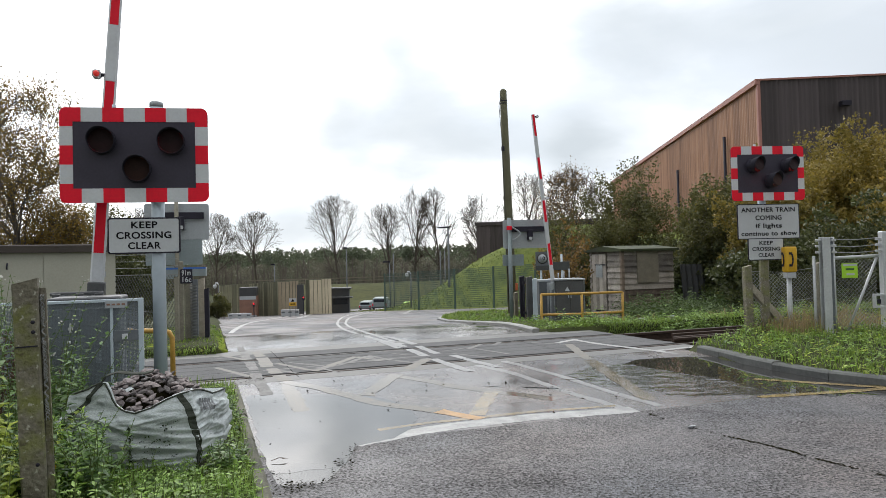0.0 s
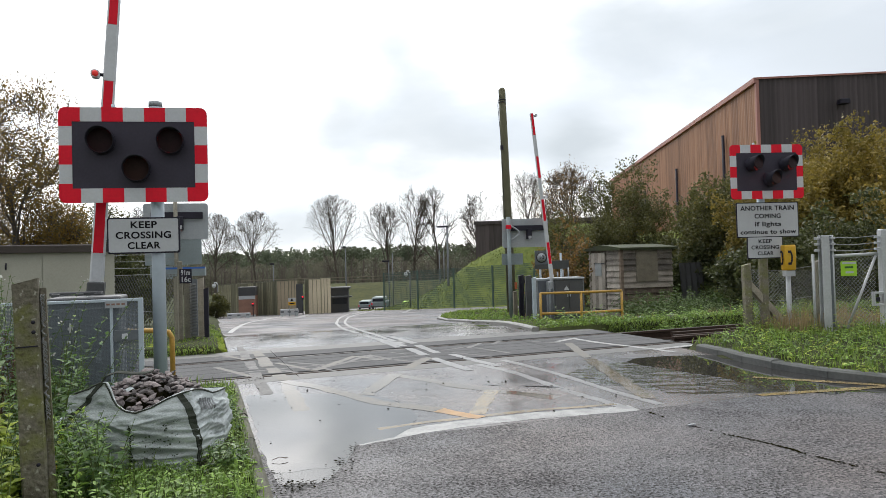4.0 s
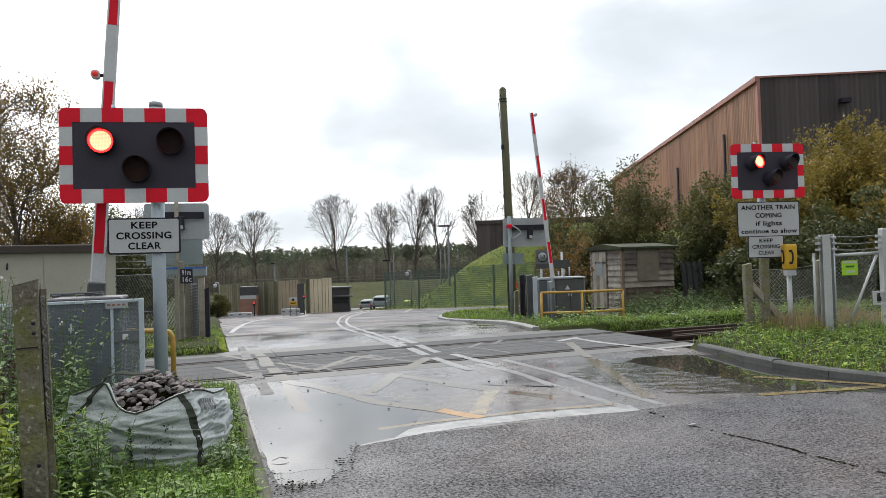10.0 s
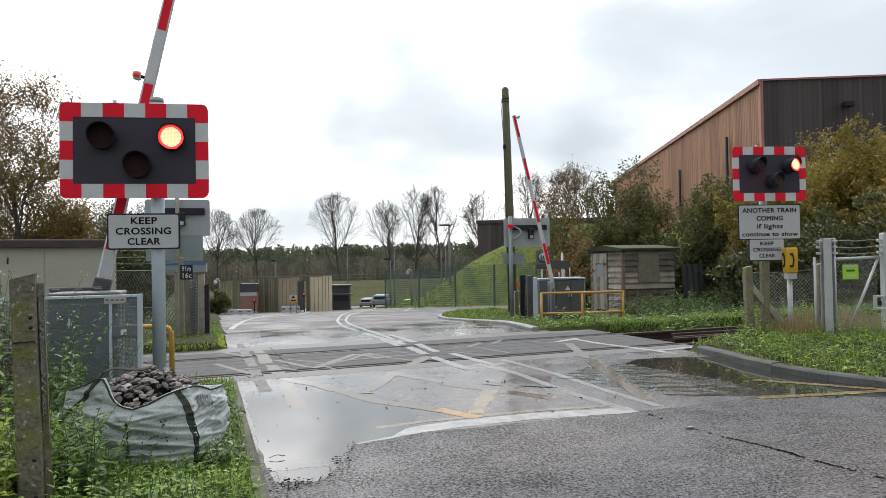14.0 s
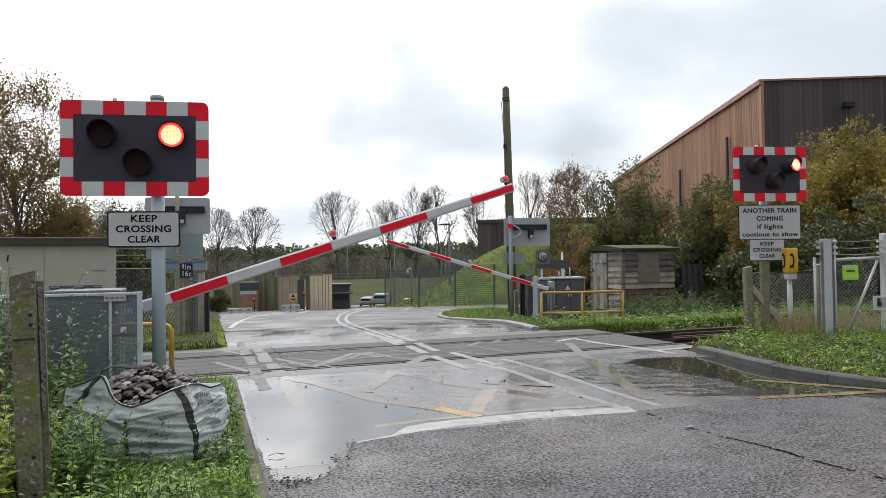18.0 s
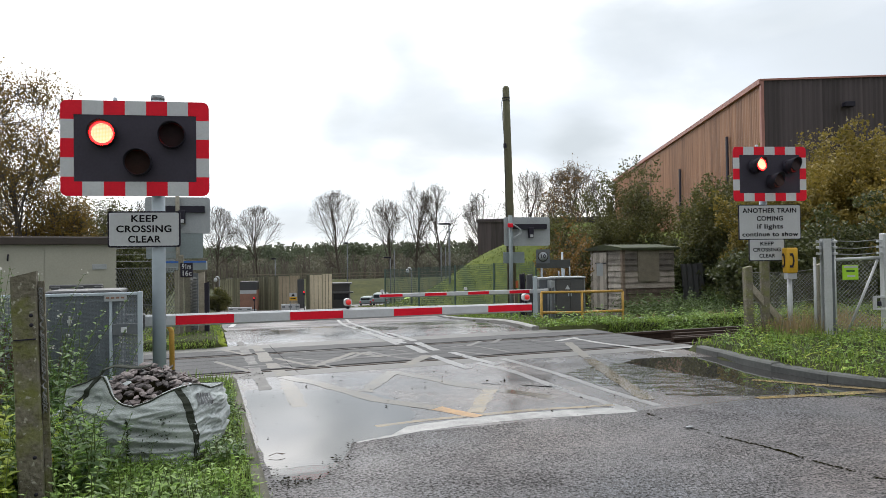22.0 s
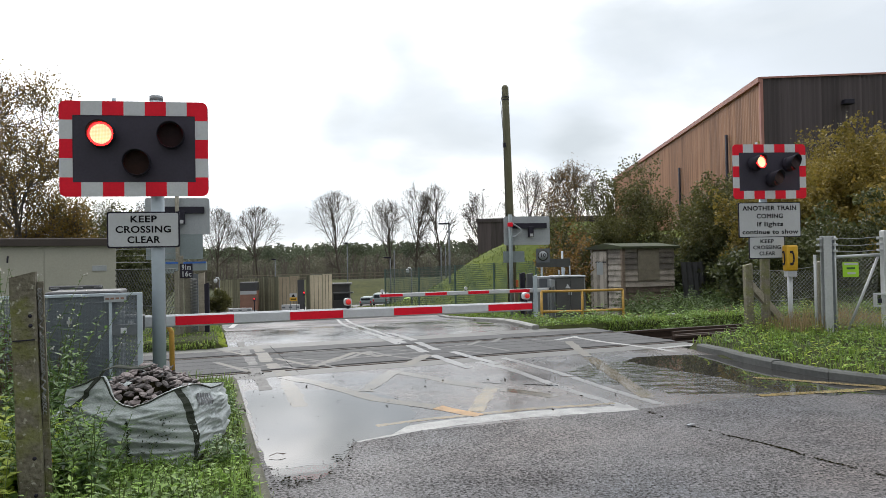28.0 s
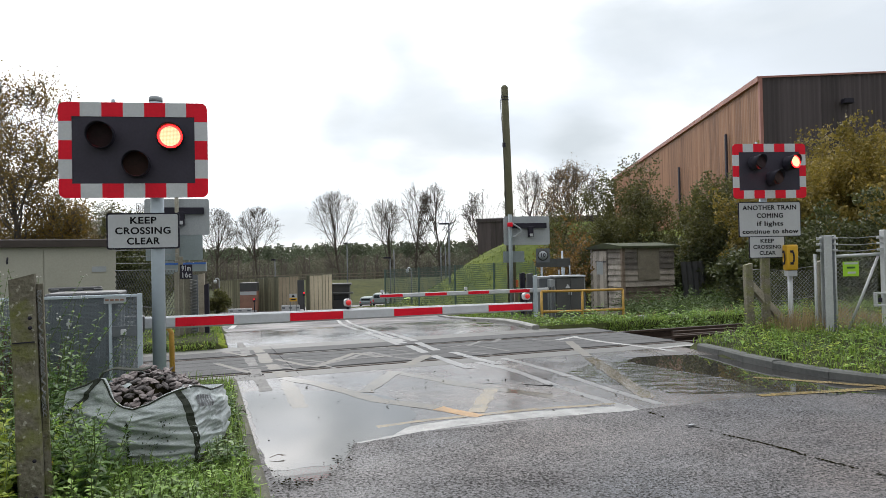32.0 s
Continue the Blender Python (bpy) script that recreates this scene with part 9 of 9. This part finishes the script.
herbs("bag_back_weeds", "dark rosettes behind the bag beside the rails", 60, (-0.15, 0.22, 5.3, 6.4), near, (0.06, 0.16), 0.06, M["leaf_nettle"], 87, 0.03, 0.5, 0.3, 3)
weeds("feathery_weeds", "fine feathery grass weeds on the verge", 180, (-1.3, 0.22, 3.1, 4.4), near, (0.06, 0.16), 0.05, M["leaf_green"], 59, 26, 0.6, 0.16)
rng_d = np.random.default_rng(52)
dock = scatter(rng_d, 260, -1.6, 0.2, 3.0, 4.5, near)
tagged(new("broad_leaves", blades_mesh("broad_leaves", dock, rng_d.uniform(0.06, 0.16, 260), 0.026, M["leaf_fresh"], rng_d, 1.1)), "broad strap-like dock leaves among the weeds", "weeds", "", "stuff")
herbs("kerb_weeds", "small leafy weeds overhanging the kerb", 300, (-0.12, 0.36, 2.9, 7.2), lambda x, y: x < road_left(y) + 0.05 * (y < 4.7) - 0.02 * (y > 5), (0.04, 0.11), 0.036, M["leaf_fresh"], 78, 0.025, 0.5, 0.4)
herbs("guard_weeds", "nettles and small white-flowered weeds before the mesh guard", 105, (-2.0, -0.42, 4.95, 5.62), near, (0.28, 0.66), 0.052, M["leaf_nettle"], 74, 0.05, 0.42, 0.5, bloom="petal_white")
herbs("withered_weeds", "brown withered weeds before the mesh guard", 36, (-1.9, -0.85, 5.0, 5.6), near, (0.35, 0.80), 0.035, M["leaf_brown"], 88, 0.035, 0.3, 0.8, stalk="dead_stalk")
herbs("right_weeds", "low leafy weeds on the verge behind the kerb", 1050, (5.7, 11.5, 3.2, 7.6), lambda x, y: x > road_right(y) + 0.12, (0.06, 0.20), 0.062, M["leaf_fresh"], 75, 0.04, 0.5, 0.4, clump=1.0)
herbs("right_pale_weeds", "bright weeds overhanging the kerb", 500, (5.7, 11.5, 3.2, 7.4), lambda x, y: x > road_right(y) + 0.06, (0.08, 0.20), 0.055, M["leaf_pale"], 48, 0.035, 0.4, 0.5, clump=1.0)
herbs("right_tall_weeds", "pale weeds along the chain-link fence", 90, (6.8, 11.5, 7.1, 7.65), lambda x, y: x > road_right(y) + 0.3, (0.15, 0.38), 0.06, M["leaf_pale"], 57, 0.05, 0.4)
herbs("cess_weeds", "bright low weeds along the shoulder of the track", 520, (6.3, 18, 10.58, 11.4), lambda x, y: True, (0.06, 0.20), 0.065, M["leaf_fresh"], 46, 0.045)
grass("cess_grass", "tufty green grass along the shoulder of the track", 5000, (6.0, 18, 10.6, 11.6), lambda x, y: x > road_right(y) + 0.12, (0.05, 0.14), 0.012, M["grass_bright"], 45, 1.0)
mound = lambda x, y: max(0.0, noise.noise((x * 0.45, y * 0.6, 9)) + 0.35)
herbs("hut_weeds", "tangled dark green nettles before the hut", 1500, (9.0, 17.5, 11.5, 17.8), lambda x, y: mound(x, y) > 0.15 and x > 8.6 + 0.42 * (y - 11), (0.18, 0.55), 0.12, M["leaf_shade"], 76, 0.075, 0.45, 0.5, clump=0.55)
herbs("hut_nettles", "shaded nettles at the foot of the hut and hedge", 800, (11.5, 18.5, 13.0, 18.5), lambda x, y: True, (0.25, 0.7), 0.13, M["leaf_shade"], 96, 0.085, 0.45, 0.5, clump=0.5)
herbs("track_edge_weeds", "low weeds along the far edge of the track", 420, (5.6, 17, 10.6, 11.9), lambda x, y: x > road_right(y) + 0.2, (0.06, 0.24), 0.075, M["leaf_green"], 54, 0.05)
herbs("cutting_weeds", "weeds hanging over the edge of the track bed", 700, (6.4, 19, 10.25, 10.57), lambda x, y: True, (0.28, 0.50), 0.07, M["leaf_green"], 53, 0.06)
weeds("barrier_weeds", "rough weeds round the far barrier", 420, (5.6, 11, 11.0, 20), lambda x, y: x > road_right(y) + 0.3, (0.03, 0.14), 0.045, M["leaf_green"], 56, 22, 0.5)
herbs("hedge_weeds", "weeds at the foot of the hedge", 420, (12, 20, 10.8, 15), lambda x, y: x > 11 + (y - 10) * 0.6, (0.25, 0.7), 0.12, M["leaf_shade"], 77, 0.08, clump=0.5)


def dead_stem(x, y, h, seed):
    rng = random.Random(seed)
    t = thing("dead_dock_stem", "dry brown dock stem with seed heads", "plant", pose(x, y, 0.1, rng.uniform(-5, 5), rng.uniform(-6, 6), 0), "dead stems by the guard")
    smooth(part("stem", Geo().tube([(0, 0, -0.05), (0.01, 0, h * 0.5), (0.02, 0.01, h)], [0.006, 0.005, 0.002], 6), M["dead_stalk"], t))
    r2 = np.random.default_rng(seed)
    n = 190
    u = r2.uniform(0.42, 1.0, n)
    c = np.stack([0.02 * u + r2.normal(size=n) * 0.018, r2.normal(size=n) * 0.018, h * u], 1)
    tagged(part("seed_head", quads_mesh("seed_head", c, r2.uniform(0.010, 0.022, n), M["dead_stalk"], r2, 0.8), None, t), kind="stuff")


for k, (x, y, h) in enumerate(((-0.994, 5.953, 0.780), (-1.033, 5.913, 0.620), (-1.241, 5.296, 0.720), (-1.308, 5.425, 0.600), (-0.950, 5.991, 0.550), (-1.315, 5.321, 0.750))):
    dead_stem(x, y, h, 80 + k)


def litter(name, label, n, pts, size, mat_, seed, spread=0.06):
    """Dead leaves, grit and dark flecks lying on the road along a line of places."""
    rng = np.random.default_rng(seed)
    idx = rng.integers(0, len(pts), n)
    c = np.array([pts[i] for i in idx]) + rng.normal(size=(n, 2)) * spread
    c = np.concatenate([c, np.full((n, 1), 0.008)], 1)
    c[:, 2] += np.array([road_z(y) for y in c[:, 1]])
    tagged(new(name, quads_mesh(name, c, rng.uniform(0.4, 1.4, n) * size, mat_, rng, 0.6, 0.95)), label, "litter", "", "stuff")


litter("road_litter", "dark dead leaves and grit at the puddle edge", 260, [(0.352, 4.06), (0.372, 3.98), (0.40, 3.94), (0.455, 3.955), (0.48, 3.93), (0.503, 3.96), (0.562, 3.915), (0.66, 3.99), (0.72, 4.12), (0.80, 4.27), (0.89, 4.51), (0.92, 4.62), (0.347, 4.220), (0.431, 3.900), (0.384, 3.878), (0.76, 4.32), (0.45, 3.88)], 0.019, M["crack"], 91, 0.045)
litter("pool_leaves", "single dark leaves floating in the puddle", 34, [(0.459, 6.737), (0.313, 6.871), (0.381, 7.155), (0.378, 6.278), (0.417, 5.853), (0.581, 6.399), (0.495, 5.974), (0.693, 5.705), (0.505, 5.294), (1.043, 5.998), (0.918, 5.184), (1.508, 5.955), (1.667, 5.880), (2.044, 5.835), (2.171, 6.352), (2.337, 5.216), (1.146, 5.244), (2.9, 6.6), (3.6, 7.0), (2.6, 7.0)], 0.024, M["crack"], 93, 0.22)
# flat dark flecks stand in for bumps that break the wet lane's sheen
litter("wet_flecks", "small dark flecks drawn for bumps in the wet tarmac", 60, [(1.6, 5.7), (2.0, 6.2), (2.4, 5.9), (2.6, 6.6), (1.5, 6.8), (2.2, 7.1), (3.0, 6.2), (3.3, 5.6), (3.6, 6.6), (3.9, 7.0), (4.2, 6.2), (3.4, 7.3), (2.9, 5.4), (1.1, 7.2), (0.6, 7.3), (4.5, 7.3)], 0.032, M["crack"], 95, 0.3)
litter("far_litter", "dark leaves along the far lane edge", 110, [(0.285, 11.942), (0.381, 14.160), (0.582, 19.936), (0.368, 11.234), (0.579, 12.137), (0.782, 12.451), (0.973, 12.460), (1.076, 12.551), (0.570, 25.192), (0.312, 10.755)], 0.032, M["crack"], 92, 0.16)
litter("kerb_litter", "dead leaves and twigs against the kerb", 70, [(0.413, 7.548), (0.364, 7.722), (0.311, 7.824), (0.459, 7.838), (0.492, 7.905), (0.415, 8.022)], 0.022, M["crack"], 94, 0.07)


def branch_bits():
    t = thing("fallen_twig", "small dark twig lying in the puddle", "twig", pose(0.412, 4.497, 0.012))
    smooth(part("twig", Geo().tube([(-0.05, 0, 0), (0, 0.01, 0.012), (0.05, 0.0, 0.004)], 0.002, 5), M["dead_stalk"], t))
    smooth(part("side_twig", Geo().tube([(0, 0.01, 0.012), (0.035, -0.02, 0.006)], 0.0015, 5), M["dead_stalk"], t))


branch_bits()


# ---- what moves ----
def flashes(lamp, at, spans):
    """Turns a lamp's glowing face to the front for each span of seconds."""
    f = 1 / 30
    turned = lambda ang: at @ pose(0, 0, 0, 0, 0, ang)
    rows = [(0.0, turned(180))]
    for a, b in spans:
        for t0, seq in ((a, (180, 180, 180, 120, 60, 0, 0, 0)), (b, (0, 0, 0, -60, -120, -180))):
            if t0 >= 31.95:
                continue
            rows += [(t0 + f * (k - 4), turned(ang)) for k, ang in enumerate(seq)]
        if b < 31.95:
            rows += [(b + 1.4 * f, turned(180)), (b + 2.0 * f, turned(180))]
    rows.append((32.0, rows[-1][1].copy()))
    walk(lamp, rows)


ANCHORS = [(0, 9.93), (5, 13.55), (7, 15.08), (10, 17.28), (11, 18.11), (12, 18.78), (15, 20.90), (19, 23.88), (20, 24.77), (23, 26.95), (29, 31.40), (30, 32.14)]


def beat(n):
    return interp(n, ANCHORS)


def half(n):
    return 0.43 if n in (1, 16, 28) else 0.385


SPANS_L = [(8.275, 8.76), (9.15, 9.55)] + [(beat(n), beat(n) + half(n)) for n in range(30)]
SPANS_R = [(8.275, 8.94), (9.465, 9.93)] + [(beat(n) + half(n), beat(n + 1)) for n in range(30)]

# seconds and degrees above level
ARM_NEAR = [(0.0, 85.7), (13.4, 85.8), (13.7, 82.6), (14.0, 77.5), (14.3, 72.6), (14.5, 69.7), (16.5, 40.1), (16.8, 35.6), (17.1, 31.3), (17.5, 25.6), (17.7, 22.4), (18.0, 17.5), (18.3, 12.4), (18.6, 10.2), (18.9, 8.5), (19.2, 6.9), (19.5, 5.3), (19.8, 3.6), (20.1, 2.0), (20.4, 0.8), (20.7, 0.1), (21.0, -0.1), (32.0, -0.1)]
ARM_FAR = [(0.0, 84.2), (13.4, 83.5), (13.7, 82.3), (14.0, 76.8), (14.3, 71.4), (16.5, 39.4), (16.8, 35.1), (17.1, 30.4), (17.5, 25.6), (17.7, 22.3), (18.0, 16.5), (18.6, 10.5), (19.0, 6.5), (19.4, 5.0), (19.8, 2.5), (20.2, 0.8), (20.6, 0.0), (32.0, 0.0)]


def motions():
    for lamps in (lampsL, lampsR):
        flashes(*lamps[0], SPANS_L)
        flashes(*lamps[1], SPANS_R)
        flashes(*lamps[2], [(5.2, 8.275)])
    for arm, rows in ((armL, ARM_NEAR), (armF, ARM_FAR)):
        walk(arm, [(t, pose(0, 0, 0, 0, -a, 0)) for t, a in rows])


motions()
